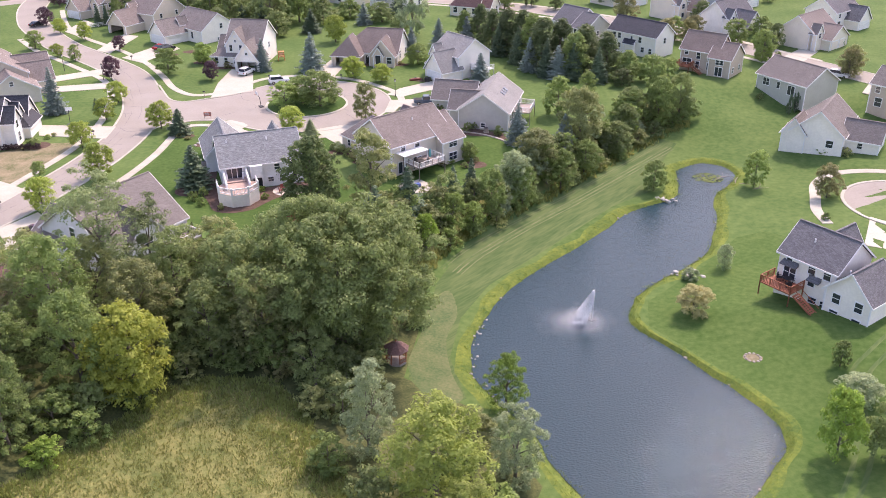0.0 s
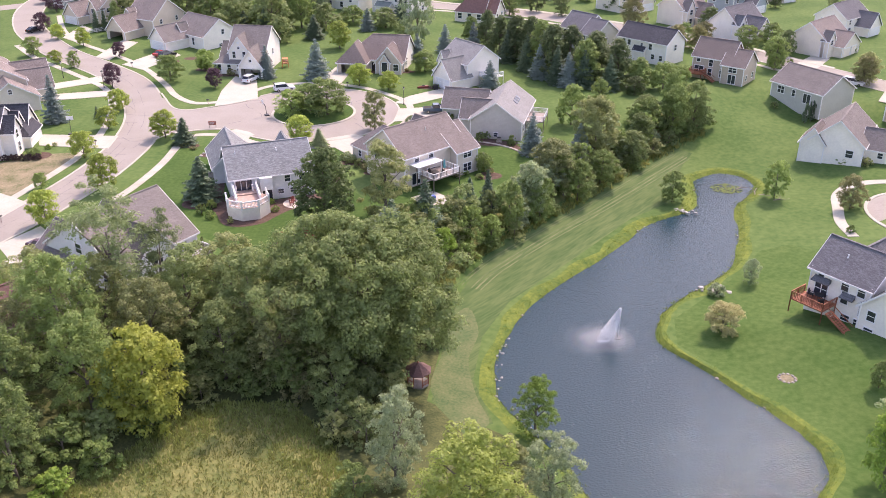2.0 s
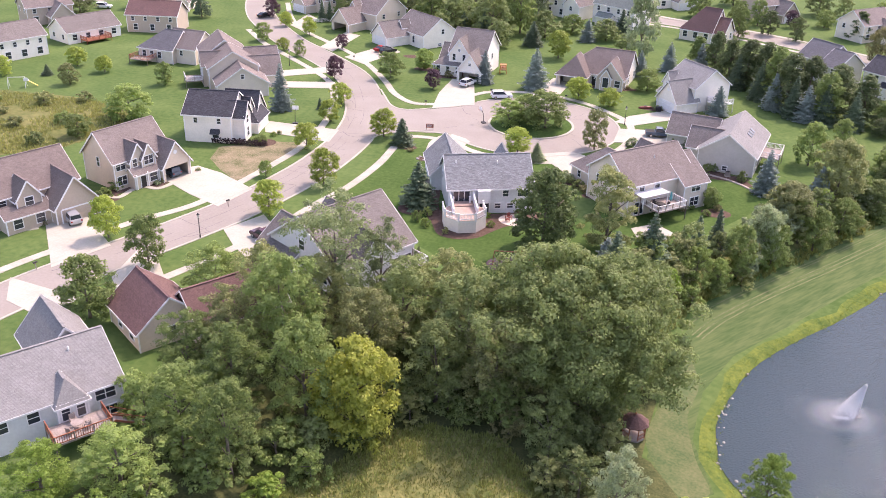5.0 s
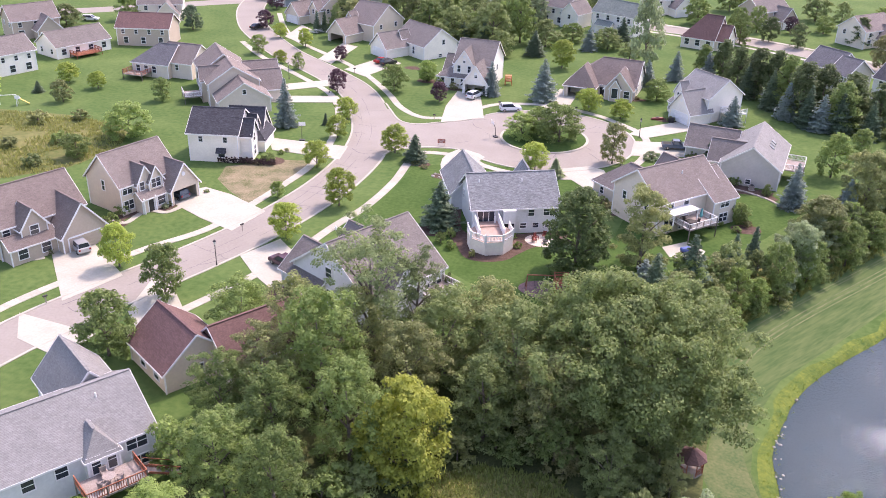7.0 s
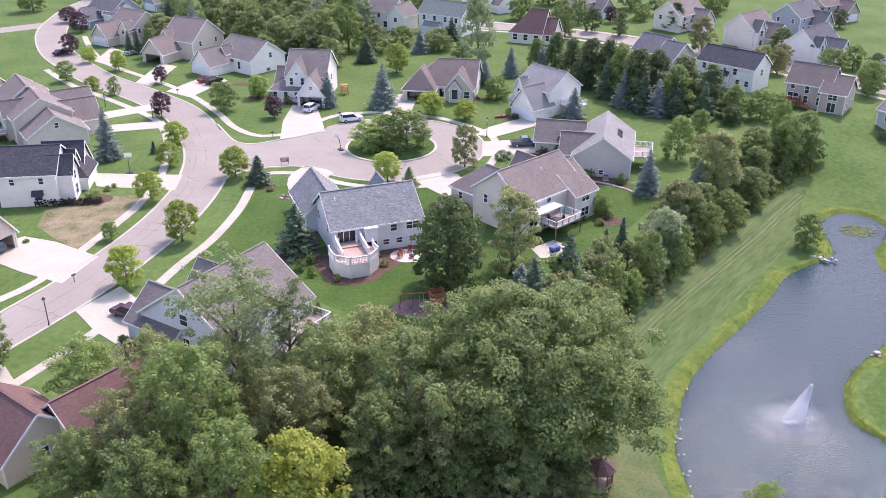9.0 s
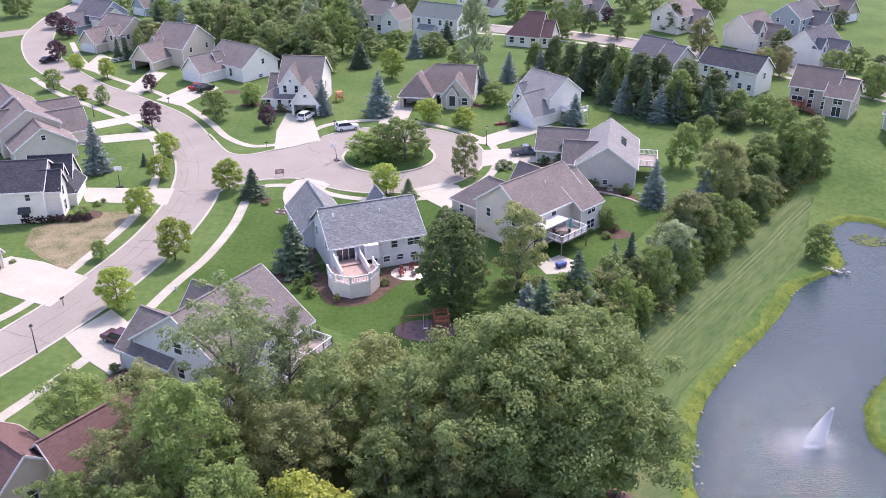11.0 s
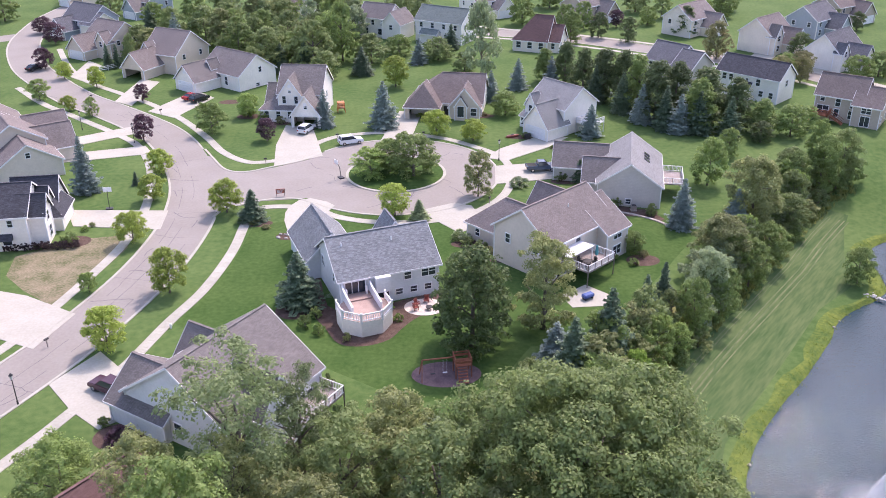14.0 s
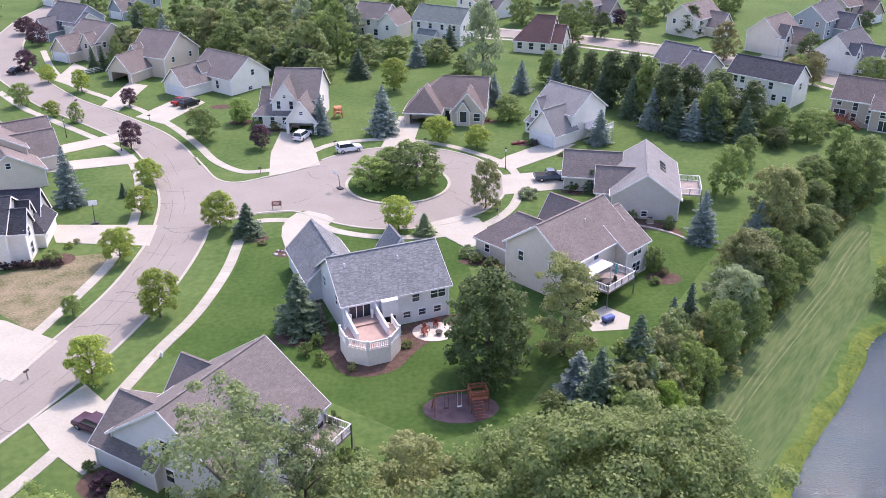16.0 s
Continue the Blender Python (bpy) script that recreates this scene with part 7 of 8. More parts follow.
def droplets(name, pts, size, material, label):
    """Many tiny droplets, each a small tetrahedron."""
    n = len(pts)
    t = np.array([(1, 1, 1), (-1, -1, 1), (-1, 1, -1), (1, -1, -1)], float)
    s = size * np.random.uniform(0.5, 1.4, (n, 1, 1))
    v = (pts[:, None, :] + t[None] * s).reshape(-1, 3)
    i = np.arange(n)[:, None] * 4
    f = np.concatenate([i + q for q in ((0, 1, 2), (0, 3, 1), (0, 2, 3), (1, 3, 2))], 0)
    me = bpy.data.meshes.new(name)
    me.from_pydata(v.tolist(), [], f.tolist())
    me.materials.append(material)
    return tagged(part(name, me, material, fountain, label), kind="stuff")


u = np.random.uniform(0, 1, 13000)
ang = np.random.uniform(0, math.tau, 13000)
falling = np.random.uniform(0, 1, 13000) < 0.6
rad = np.where(falling, 0.12 + (1 - u) * 1.0, 0.05 + 0.1 * u) * np.sqrt(np.random.uniform(0.15, 1, 13000))
drift = np.where(falling, (1 - u) ** 1.1 * 2.2, 0)
droplets("jet", np.stack([rad * np.cos(ang) - drift * 0.75, rad * np.sin(ang) - drift * 0.35, 0.1 + u ** 0.8 * 4.1], 1), 0.020, MIST, "white rising jet")
n = 20000
puff = np.random.normal(size=(n, 3)) * np.array([1.8, 1.4, 0.0]) + np.array([-1.9, -0.6, 0.0])
puff[:, 2] = 0.03 + np.random.exponential(0.45, n) * np.exp(-((puff[:, 0] + 1.2) ** 2 + puff[:, 1] ** 2) / 5.0)
droplets("drifting_mist", puff, 0.011, MIST, "thin mist falling back on the water")
bm = bmesh.new()
for k in range(26):
    x, y, r = -1.9 + random.uniform(-0.7, 0.7), -0.7 + random.uniform(-0.2, 0.2), random.uniform(0.06, 0.18)
    bm.faces.new([bm.verts.new((x + r * 1.6 * math.cos(q * 1.05), y + r * math.sin(q * 1.05), 0.015 + 0.0005 * k)) for q in range(6)])
part("foam", bm, SPRAY, fountain, "white foam where the water falls")

# ---- stones, pads and driftwood ----
def stone(x, y, z, s, seed, material, label="pale rounded shore stone", group="shore stones"):
    random.seed(seed)
    bm = bmesh.new()
    bmesh.ops.create_icosphere(bm, subdivisions=2, radius=s)
    for v in bm.verts:
        k = 1 + 0.3 * noise.noise(v.co * (1.4 / s) + Vector((seed, 0, 0)))
        v.co = Vector((v.co.x * k * 1.2, v.co.y * k, v.co.z * k * 0.65))
    ob = new("stone", mesh_of("stone", bm, material, True))
    ob.matrix_basis = pose(*sink(x, y, z)[0], 0, 0, seed * 50)
    return tagged(ob, label, "stone", group)


PALE = mat("pale_stone", (0.30, 0.285, 0.26), (0.50, 0.48, 0.45), scale=2.0, fine=9.0, rough=0.8, coord="object", per_object=0.2)
random.seed(21)
for k in range(22):
    i = random.choice([j for j, p in enumerate(POND) if p[0] < 6 and 80 < p[1] < 100])
    stone(POND[i][0] + random.uniform(-0.3, 0.9), POND[i][1] + random.uniform(-0.5, 0.5), -0.38, random.uniform(0.10, 0.22), k, PALE)
for k in range(14):
    stone(35.6 + random.uniform(-1.6, 1.6), 134.6 + random.uniform(-1.2, 1.2), -0.05, random.uniform(0.15, 0.36), 40 + k, PALE)
for k in range(12):
    stone(33.2 + random.uniform(-2.0, 2.0), 108.4 + random.uniform(-1.2, 1.2), 0.02, random.uniform(0.15, 0.4), 60 + k, PALE)
for k in range(16):
    i = random.randrange(len(POND))
    stone(POND[i][0] + random.uniform(-0.2, 0.2), POND[i][1] + random.uniform(-0.2, 0.2), -0.36, random.uniform(0.12, 0.25), 80 + k, STONE, "dark wet stone at the water's edge")
pads = bmesh.new()
for k in range(150):
    a, r = random.uniform(0, math.tau), random.uniform(0, 1) ** 0.6
    x, y, s = 45.2 + 2.6 * r * math.cos(a), 144.2 + 2.1 * r * math.sin(a), random.uniform(0.12, 0.3)
    pads.faces.new([pads.verts.new(sink(x + s * math.cos(q * math.tau / 7), y + s * math.sin(q * math.tau / 7), -0.36 + 0.0004 * k)[0]) for q in range(7)])
tagged(new("lily_pads", mesh_of("lily_pads", pads, FRINGE_TUFT)), "patch of yellow-green floating weed", "water plants", "", "stuff")
for k, (x, y, a) in enumerate(((47.6, 143.6, 20), (49.4, 142.2, 70), (50.6, 140.4, -15), (52.4, 138.6, 10))):
    br = thing("driftwood", "bleached fallen branch at the pond tip", "branch", x, y, -0.2, a, "fallen branches")
    bm = bmesh.new()
    tube(bm, [(-1.3, 0, 0.1), (-0.3, 0.15, 0.25), (0.6, 0, 0.2), (1.5, -0.2, 0.3)], [0.1, 0.09, 0.06, 0.02], 7)
    part("limb", bm, GREYWOOD, br)
    bm = bmesh.new()
    tube(bm, [(-0.2, 0.15, 0.25), (0.3, 0.7, 0.5), (0.5, 1.1, 0.6)], [0.05, 0.035, 0.01], 6)
    part("twig", bm, GREYWOOD, br)
# fire ring on the lawn
for k in range(11):
    stone(35.7 + 0.9 * math.cos(k * 0.571), 87.9 + 0.9 * math.sin(k * 0.571), 0.02, 0.17, 120 + k, STONE, "reddish stone of a fire ring", "fire ring stones")

# ---- street furniture ----
def street_lamp(x, y, h=3.9):
    s = thing("street_lamp", "black post lamp with a glass lantern beside the road", "street lamp", x, y, 0, 0, "street lamps")
    bm = bmesh.new()
    tube(bm, [(0, 0, 0), (0, 0, 0.5), (0, 0, 0.55), (0, 0, h - 0.6)], [0.12, 0.10, 0.06, 0.05], 10)
    part("post", bm, DARK, s)
    bm = bmesh.new()
    tube(bm, [(0, 0, h - 0.6), (0, 0, h - 0.1)], [0.12, 0.19], 8)
    part("lantern", bm, LAMPGLASS, s)
    bm = bmesh.new()
    tube(bm, [(0, 0, h - 0.1), (0, 0, h + 0.12), (0, 0, h + 0.2)], [0.26, 0.08, 0.02], 8)
    part("cap", bm, DARK, s)


for x, y in ((-71.0, 119.4), (-11.2, 191.0), (-80.6, 205.0), (-93.2, 213.6), (-56.2, 147.0 + 60)):
    street_lamp(x, y)
board = thing("sign_board", "brown-red notice board on two posts at the corner", "sign", -49.2, 176.4, 0, 8)
bm = bmesh.new()
box(bm, -0.75, 0.75, -0.05, 0.05, 0.55, 1.35)
part("panel", bm, RUSTY := mat("sign_red", (0.30, 0.10, 0.075), (0.40, 0.15, 0.11), scale=1.5, rough=0.6, coord="object"), board)
bm = bmesh.new()
for k in range(3):
    box(bm, -0.55, 0.55 - 0.15 * k, -0.07, -0.045, 1.12 - 0.2 * k, 1.19 - 0.2 * k)
part("lettering", bm, WHITE, board, "pale illegible lettering bars")
for s in (-0.65, 0.65):
    bm = bmesh.new()
    box(bm, s - 0.05, s + 0.05, -0.05, 0.05, 0, 1.4)
    part("post", bm, GREYWOOD, board)


def hoop(x, y, turn, label):
    o = thing("basketball_hoop", label, "basketball hoop", x, y, 0.04, turn, "basketball hoops")
    bm = bmesh.new()
    box(bm, -0.55, 0.55, -0.4, 0.4, 0, 0.22)
    part("base", bm, DARK, o)
    bm = bmesh.new()
    tube(bm, [(0, 0, 0.2), (0, -0.15, 2.0), (0, -0.6, 2.9)], [0.06, 0.055, 0.05], 8)
    part("pole", bm, DARK, o)
    bm = bmesh.new()
    box(bm, -0.65, 0.65, -0.78, -0.72, 2.7, 3.5)
    part("backboard", bm, WHITE, o)
    bm = bmesh.new()
    ring_pts = [(0.23 * math.cos(k * math.tau / 14), -1.02 + 0.23 * math.sin(k * math.tau / 14), 2.9) for k in range(15)]
    tube(bm, ring_pts, [0.018] * 15, 5, False)
    part("rim", bm, RED, o)


hoop(-39.6, 184.0, -60, "portable basketball hoop by the traffic island")
hoop(-76.2, 172.6, 190, "basketball hoop beside the driveway")


def mailbox(x, y, turn):
    o = thing("mailbox", "brown post mailbox beside the kerb", "mailbox", x, y, 0, turn, "mailboxes")
    bm = bmesh.new()
    box(bm, -0.05, 0.05, -0.05, 0.05, 0, 1.05)
    part("post", bm, GREYWOOD, o)
    bm = bmesh.new()
    tube(bm, [(-0.28, 0, 1.15), (0.28, 0, 1.15)], [0.14, 0.14], 10)
    part("box", bm, DARK, o)


for x, y, a in ((-41.4, 204.4, 20), (-24.6, 204.6, 0), (-53.6, 191.6, 0), (-71.8, 131.0, 60), (-88.0, 104.4, 60), (-69.0, 165.6, 0), (-14.8, 171.2, 60), (-97.6, 234.6, 40), (-79.6, 222.8, 40)):
    mailbox(x, y, a)
hyd = thing("hydrant", "small pale fire hydrant near the pavement", "hydrant", -58.0, 134.6)
bm = bmesh.new()
tube(bm, [(0, 0, 0), (0, 0, 0.5), (0, 0, 0.62), (0, 0, 0.72)], [0.13, 0.12, 0.15, 0.05], 10)
part("barrel", bm, WHITE, hyd)
bm = bmesh.new()
tube(bm, [(-0.22, 0, 0.42), (0.22, 0, 0.42)], [0.06, 0.06], 8)
part("outlet", bm, WHITE, hyd)
# white rail fence
fence = thing("rail_fence", "white three-rail garden fence", "fence", -104.5, 257.4, 0, 46.0)
for k in range(5):
    bm = bmesh.new()
    box(bm, k * 2.3 - 0.07, k * 2.3 + 0.07, -0.07, 0.07, 0, 1.3)
    part("post", bm, WHITE, fence)
for zz in (0.4, 0.8, 1.15):
    bm = bmesh.new()
    bar(bm, (0, 0, zz), (9.2, 0, zz), 0.05, 0.14)
    part("rail", bm, WHITE, fence)


# ---- cars ----
def car(kind, x, y, turn, paint, label):
    """A car nose to +x: bevelled body from a side profile, glazed cabin, wheels with rims, lamps."""
    spec = {"suv": (4.8, 1.86, [(-2.4, 0.45), (-2.38, 1.05), (-2.3, 1.1), (1.0, 1.05), (2.2, 0.95), (2.4, 0.75), (2.4, 0.4), (2.0, 0.32), (-2.1, 0.32)], [(-2.2, 1.08), (-1.95, 1.72), (0.2, 1.74), (1.05, 1.05)]),
            "sedan": (4.6, 1.78, [(-2.3, 0.42), (-2.28, 0.92), (-1.5, 0.98), (0.9, 0.95), (2.1, 0.8), (2.3, 0.62), (2.3, 0.36), (1.9, 0.28), (-2.0, 0.28)], [(-1.7, 0.96), (-1.0, 1.42), (0.1, 1.44), (0.95, 0.95)]),
            "pickup": (5.6, 1.95, [(-2.8, 0.55), (-2.8, 1.12), (-0.7, 1.12), (1.2, 1.14), (2.6, 1.05), (2.8, 0.85), (2.8, 0.5), (2.4, 0.42), (-2.5, 0.42)], [(-0.85, 1.12), (-0.65, 1.78), (0.5, 1.8), (1.25, 1.12)])}[kind]
    length, width, side, cabin = spec
    c = thing("car", label, "car", x, y, 0.07, turn, "parked cars")

    def prism(profile, w, pinch=0.0):
        bm = bmesh.new()
        zlo, zhi = min(p[1] for p in profile), max(p[1] for p in profile)
        rows = []
        for s in (-1, 1):
            rows.append([bm.verts.new((px, s * (w / 2 - pinch * (pz - zlo) / (zhi - zlo)), pz)) for px, pz in profile])
        bm.faces.new(rows[0])
        bm.faces.new(rows[1][::-1])
        for i in range(len(profile)):
            j = (i + 1) % len(profile)
            bm.faces.new((rows[0][i], rows[1][i], rows[1][j], rows[0][j]))
        bmesh.ops.recalc_face_normals(bm, faces=bm.faces[:])
        bmesh.ops.bevel(bm, geom=bm.edges[:], offset=0.06, segments=2, affect="EDGES")
        return bm
    part("body", prism(side, width), paint, c)
    part("window", prism([(px * 0.985, pz - 0.02) for px, pz in cabin], width - 0.1, 0.16), GLASS, c, "dark tinted car glass")
    roof_z = max(p[1] for p in cabin)
    x0, x1 = cabin[1][0], cabin[2][0]
    bm = bmesh.new()
    box(bm, x0 - 0.05, x1 + 0.05, -width / 2 + 0.2, width / 2 - 0.2, roof_z - 0.05, roof_z + 0.02)
    bmesh.ops.bevel(bm, geom=bm.edges[:], offset=0.02, segments=2, affect="EDGES")
    part("roof", bm, paint, c)
    for s in (-1, 1):
        for (ax, az), (bx, bz) in ((cabin[0], cabin[1]), (cabin[3], cabin[2])):
            bm = bmesh.new()
            bar(bm, (ax, s * (width / 2 - 0.06), az), (bx, s * (width / 2 - 0.21), bz), 0.07, 0.07)
            part("pillar", bm, paint, c)
    if kind == "pickup":
        bm = bmesh.new()
        box(bm, -2.65, -1.0, -width / 2 + 0.14, width / 2 - 0.14, 1.125, 1.135)
        part("load_bed", bm, TYRE, c)
    for sx in (-length * 0.31, length * 0.31):
        for s in (-1, 1):
            wheel = part("wheel", bmesh.new(), TYRE, c)
            bm = bmesh.new()
            tube(bm, [(sx, s * (width / 2 - 0.2), 0.34), (sx, s * (width / 2 + 0.015), 0.34)], [0.35, 0.35], 18)
            part("tyre", bm, TYRE, wheel)
            bm = bmesh.new()
            tube(bm, [(sx, s * (width / 2 - 0.1), 0.34), (sx, s * (width / 2 + 0.025), 0.34)], [0.21, 0.21], 14)
            part("rim", bm, CHROME, wheel)
    for s in (-1, 1):
        bm = bmesh.new()
        box(bm, length / 2 - 0.09, length / 2 + 0.012, s * (width / 2 - 0.32) - 0.2, s * (width / 2 - 0.32) + 0.2, 0.6, 0.78)
        part("headlight", bm, LAMPGLASS, c)
        bm = bmesh.new()
        box(bm, -length / 2 - 0.012, -length / 2 + 0.06, s * (width / 2 - 0.18) - 0.12, s * (width / 2 - 0.18) + 0.12, 0.75, 1.0)
        part("tail_light", bm, TAILRED, c)
    bm = bmesh.new()
    box(bm, length / 2 - 0.04, length / 2 + 0.012, -0.5, 0.5, 0.5, 0.68)
    part("grille", bm, DARK, c)


CARWHITE = plain("white_car_paint", (0.72, 0.72, 0.73), rough=0.25)
CARNAVY = plain("dark_blue_car_paint", (0.085, 0.115, 0.155), rough=0.25)
CARMAROON = plain("maroon_car_paint", (0.07, 0.03, 0.045), rough=0.25)
CARRED = plain("red_car_paint", (0.35, 0.03, 0.03), rough=0.25)
CARBLACK = plain("black_car_paint", (0.02, 0.02, 0.024), rough=0.25)
CARSILVER = plain("silver_car_paint", (0.42, 0.44, 0.47), rough=0.3, metal=0.4)
car("suv", -47.8, 209.6, 68, CARWHITE, "white van parked in front of an open garage")
car("suv", -38.7, 201.9, 20, CARWHITE, "white sport utility car parked at the kerb")
car("pickup", -4.2, 185.6, 4, CARNAVY, "dark blue pickup truck on the driveway")
car("suv", -61.8, 121.4, 148, CARMAROON, "dark maroon car parked on the driveway")
car("suv", -92.2, 119.6, 140, CARSILVER, "silver-white car parked before the garage")
car("sedan", -75.4, 234.0, 56, CARRED, "red car parked on the driveway")
car("suv", -73.4, 232.2, 56, CARBLACK, "black car parked on the driveway")
car("suv", 91.6, 204.4, -40, CARWHITE, "white car parked beside the house")
car("sedan", 79.2, 249.4, 130, CARWHITE, "white car inside the open garage")
car("suv", -87.2, 141.0, 152, CARNAVY, "dark car inside the open garage")
car("sedan", -119.8, 262.0, 65, CARBLACK, "dark car parked at the kerb of the winding street")
car("suv", -170, 258, 10, CARWHITE, "white car parked far across the field")


# ---- garden details ----
def shrub(x, y, h, r, leaf, k, label="rounded garden shrub in a mulch bed"):
    return plant_tree(BUSH, k, x, y, h, r, leaf, label, "shrub", "garden shrubs", "shrub")


HEDGE = leaves("dark_hedge_leaves", (0.050, 0.032, 0.036), glow=0.15)
for k in range(9):
    shrub(-86.6 + 1.15 * k + random.uniform(-0.2, 0.2), 157.9 + 0.1 * k, 1.2, 0.85, HEDGE, k, "dark purple clipped hedge shrub")
for k, (x, y, h, r, m) in enumerate([(-78.4, 160.0, 1.8, 1.5, GREEN_MID), (-77.6, 164.4, 0.9, 0.8, GREEN_LIGHT), (-77, 166, 0.7, 0.6, OLIVE), (-92.0, 128.4, 2.2, 1.4, GREEN_MID), (-89.4, 135.6, 1.3, 0.9, RUST), (-88.2, 137.2, 1.2, 0.8, GREEN_DARK), (-87.2, 138.2, 0.9, 0.7, OLIVE), (-21.0, 157.8, 1.2, 1.1, GREEN_DARK), (-19.6, 156.0, 1.4, 1.2, GREEN_DARK), (-17.8, 154.2, 1.6, 1.3, GREEN_DARK), (-16.6, 152.4, 1.4, 1.2, RUST), (-20.6, 159.6, 1.0, 0.9, SILVER), (5.2, 150.6, 1.2, 0.9, RUST), (3.4, 148.4, 1.0, 0.9, GREEN_MID), (4.2, 167.4, 2.0, 1.0, GREEN_DARK), (10.2, 165.0, 2.2, 0.9, GREEN_DARK), (-1.4, 180.6, 1.6, 1.4, GREEN_DARK), (-9.0, 178.4, 1.6, 2.0, SILVER)]):
    shrub(x, y, h, r, m, k)
for k, (x, y, h, r, m) in enumerate([(-58.4, 112.4, 1.7, 1.5, PURPLE), (-60.6, 115.2, 1.0, 0.8, GREEN_MID), (-56.2, 110.6, 1.2, 0.9, GREEN_DARK), (-37.4, 118.4, 3.4, 0.9, GREEN_DARK), (-40.2, 136.2, 1.6, 0.9, GREEN_MID), (-41.4, 134.0, 1.8, 1.0, GREEN_MID), (-39.6, 132.2, 1.5, 0.9, GREEN_LIGHT), (-36.0, 130.2, 1.3, 0.6, OLIVE), (-29.8, 134.8, 1.0, 0.8, GREEN_MID), (-31.0, 138.0, 0.9, 0.8, GREEN_BRIGHT), (-25.0, 218.2, 0.8, 0.9, YELLOW), (-14.0, 217.0, 0.9, 1.1, YELLOW), (-11.6, 218.0, 0.8, 1.0, RUST), (-16.6, 216.0, 0.7, 1.0, OLIVE), (-53.6, 215.4, 1.6, 1.2, RUST), (-57.2, 216.6, 2.2, 1.3, GREEN_LIGHT), (-52.0, 165.4, 0.8, 1.0, OLIVE), (-50.0, 163.6, 0.7, 0.8, RUST)]):
    shrub(x, y, h, r, m, k + 1)
for k, (x, y, h, r, m) in enumerate([(-131, 170, 2.6, 2.6, OLIVE), (-124, 174, 2.2, 2.0, OLIVE), (-120, 160, 2.4, 2.2, GREEN_MID), (-136, 162, 2.2, 2.4, OLIVE), (-128, 156, 2.0, 2.2, OLIVE), (-142, 168, 2.2, 2.4, GREEN_MID), (-118, 148, 2.4, 2.0, GREEN_DARK), (-150, 160, 2.4, 2.6, OLIVE), (67, 157.0, 1.3, 1.4, GREEN_DARK), (69, 155.0, 1.3, 1.4, GREEN_DARK), (72.6, 153.6, 1.6, 1.4, OLIVE), (84, 224.0, 1.2, 1.0, GREEN_MID), (68, 188, 1.4, 1.0, GREEN_DARK), (-26.0, 110.6, 3.0, 2.0, SILVER), (-18.0, 116.4, 3.4, 2.2, GREEN_MID), (-30.0, 114.0, 3.6, 2.6, OLIVE), (-36.0, 112.0, 3.6, 2.4, GREEN_MID)]):
    shrub(x, y, h, r, m, k + 2, "loose rough shrub in the grass")
for cx0, cy0, rx0, ry0 in ((-46.2, 160.6, 2.0, 1.3), (-51.4, 165.6, 2.2, 1.3), (-43.0, 138.2, 2.6, 2.4), (-18.6, 156.4, 3.4, 1.5), (-15.6, 217.6, 6.4, 1.8), (-54.2, 215.2, 2.6, 1.2), (-58.6, 113.2, 2.6, 2.2), (-88.4, 136.6, 2.2, 2.4), (-77.8, 160.6, 2.2, 2.0), (5.0, 149.6, 2.4, 1.8), (7.4, 166.2, 4.2, 1.4), (-66.6, 231.2, 2.4, 1.6), (-1.0, 180.2, 2.4, 1.4), (-92.4, 129.0, 2.6, 1.6)):
    sheet("mulch_bed", [(cx0 + rx0 * math.cos(k * math.tau / 20), cy0 + ry0 * math.sin(k * math.tau / 20)) for k in range(20)], 0.026, MULCH, "dark mulch planting bed", "mulch bed")
for k in range(10):
    stone(-46.2 + random.uniform(-1.6, 1.6), 160.6 + random.uniform(-1, 1), 0.1, random.uniform(0.14, 0.3), 200 + k, PALE, "pale garden boulder in a mulch bed", "garden stones")
# red kayak and covered grill by the white garage
ky = thing("kayak", "red plastic kayak lying on the drive edge", "kayak", -7.2, 203.8, 0.0, 20)
bm = bmesh.new()
tube(bm, [(-1.6, 0, 0.25), (-1.0, 0, 0.24), (0, 0, 0.24), (1.0, 0, 0.24), (1.6, 0, 0.28)], [0.04, 0.3, 0.36, 0.3, 0.04], 12)
part("hull", bm, RED, ky, smooth=True)
bm = bmesh.new()
tube(bm, [(-0.3, 0, 0.56), (0.3, 0, 0.57)], [0.16, 0.16], 10)
part("cockpit", bm, DARK, ky)
gr = thing("grill", "covered black grill beside the garage", "grill", -4.4, 202.4, 0.07, 10)
bm = bmesh.new()
box(bm, -0.6, 0.6, -0.35, 0.35, 0.3, 1.05)
bmesh.ops.bevel(bm, geom=bm.edges[:], offset=0.12, segments=3, affect="EDGES")
part("cover", bm, DARK, gr)
bm = bmesh.new()
box(bm, -0.5, 0.5, -0.28, 0.28, 0, 0.32)
part("cabinet", bm, DARK, gr)
for home, r, face, u, z in ((dormer_house, (-0.6, 5.2, -10.6, -4.0), "y0", 2.3, 4.9), (dormer_house, (-4.2, 0.8, -6.4, 0.0), "y0", -1.7, 7.4), (stone_c, (-7.0, 0.0, -12.6, -4.4), "y0", -3.5, 4.5), (pink_house, (1.9, 7.5, -6.6, -0.6), "y0", 4.7, 4.8), (blue_house, (-1.6, 4.8, -9.4, -3.6), "y0", 1.6, 4.9)):
    add_gable_vent(home, dict(r=r), face, u, z)
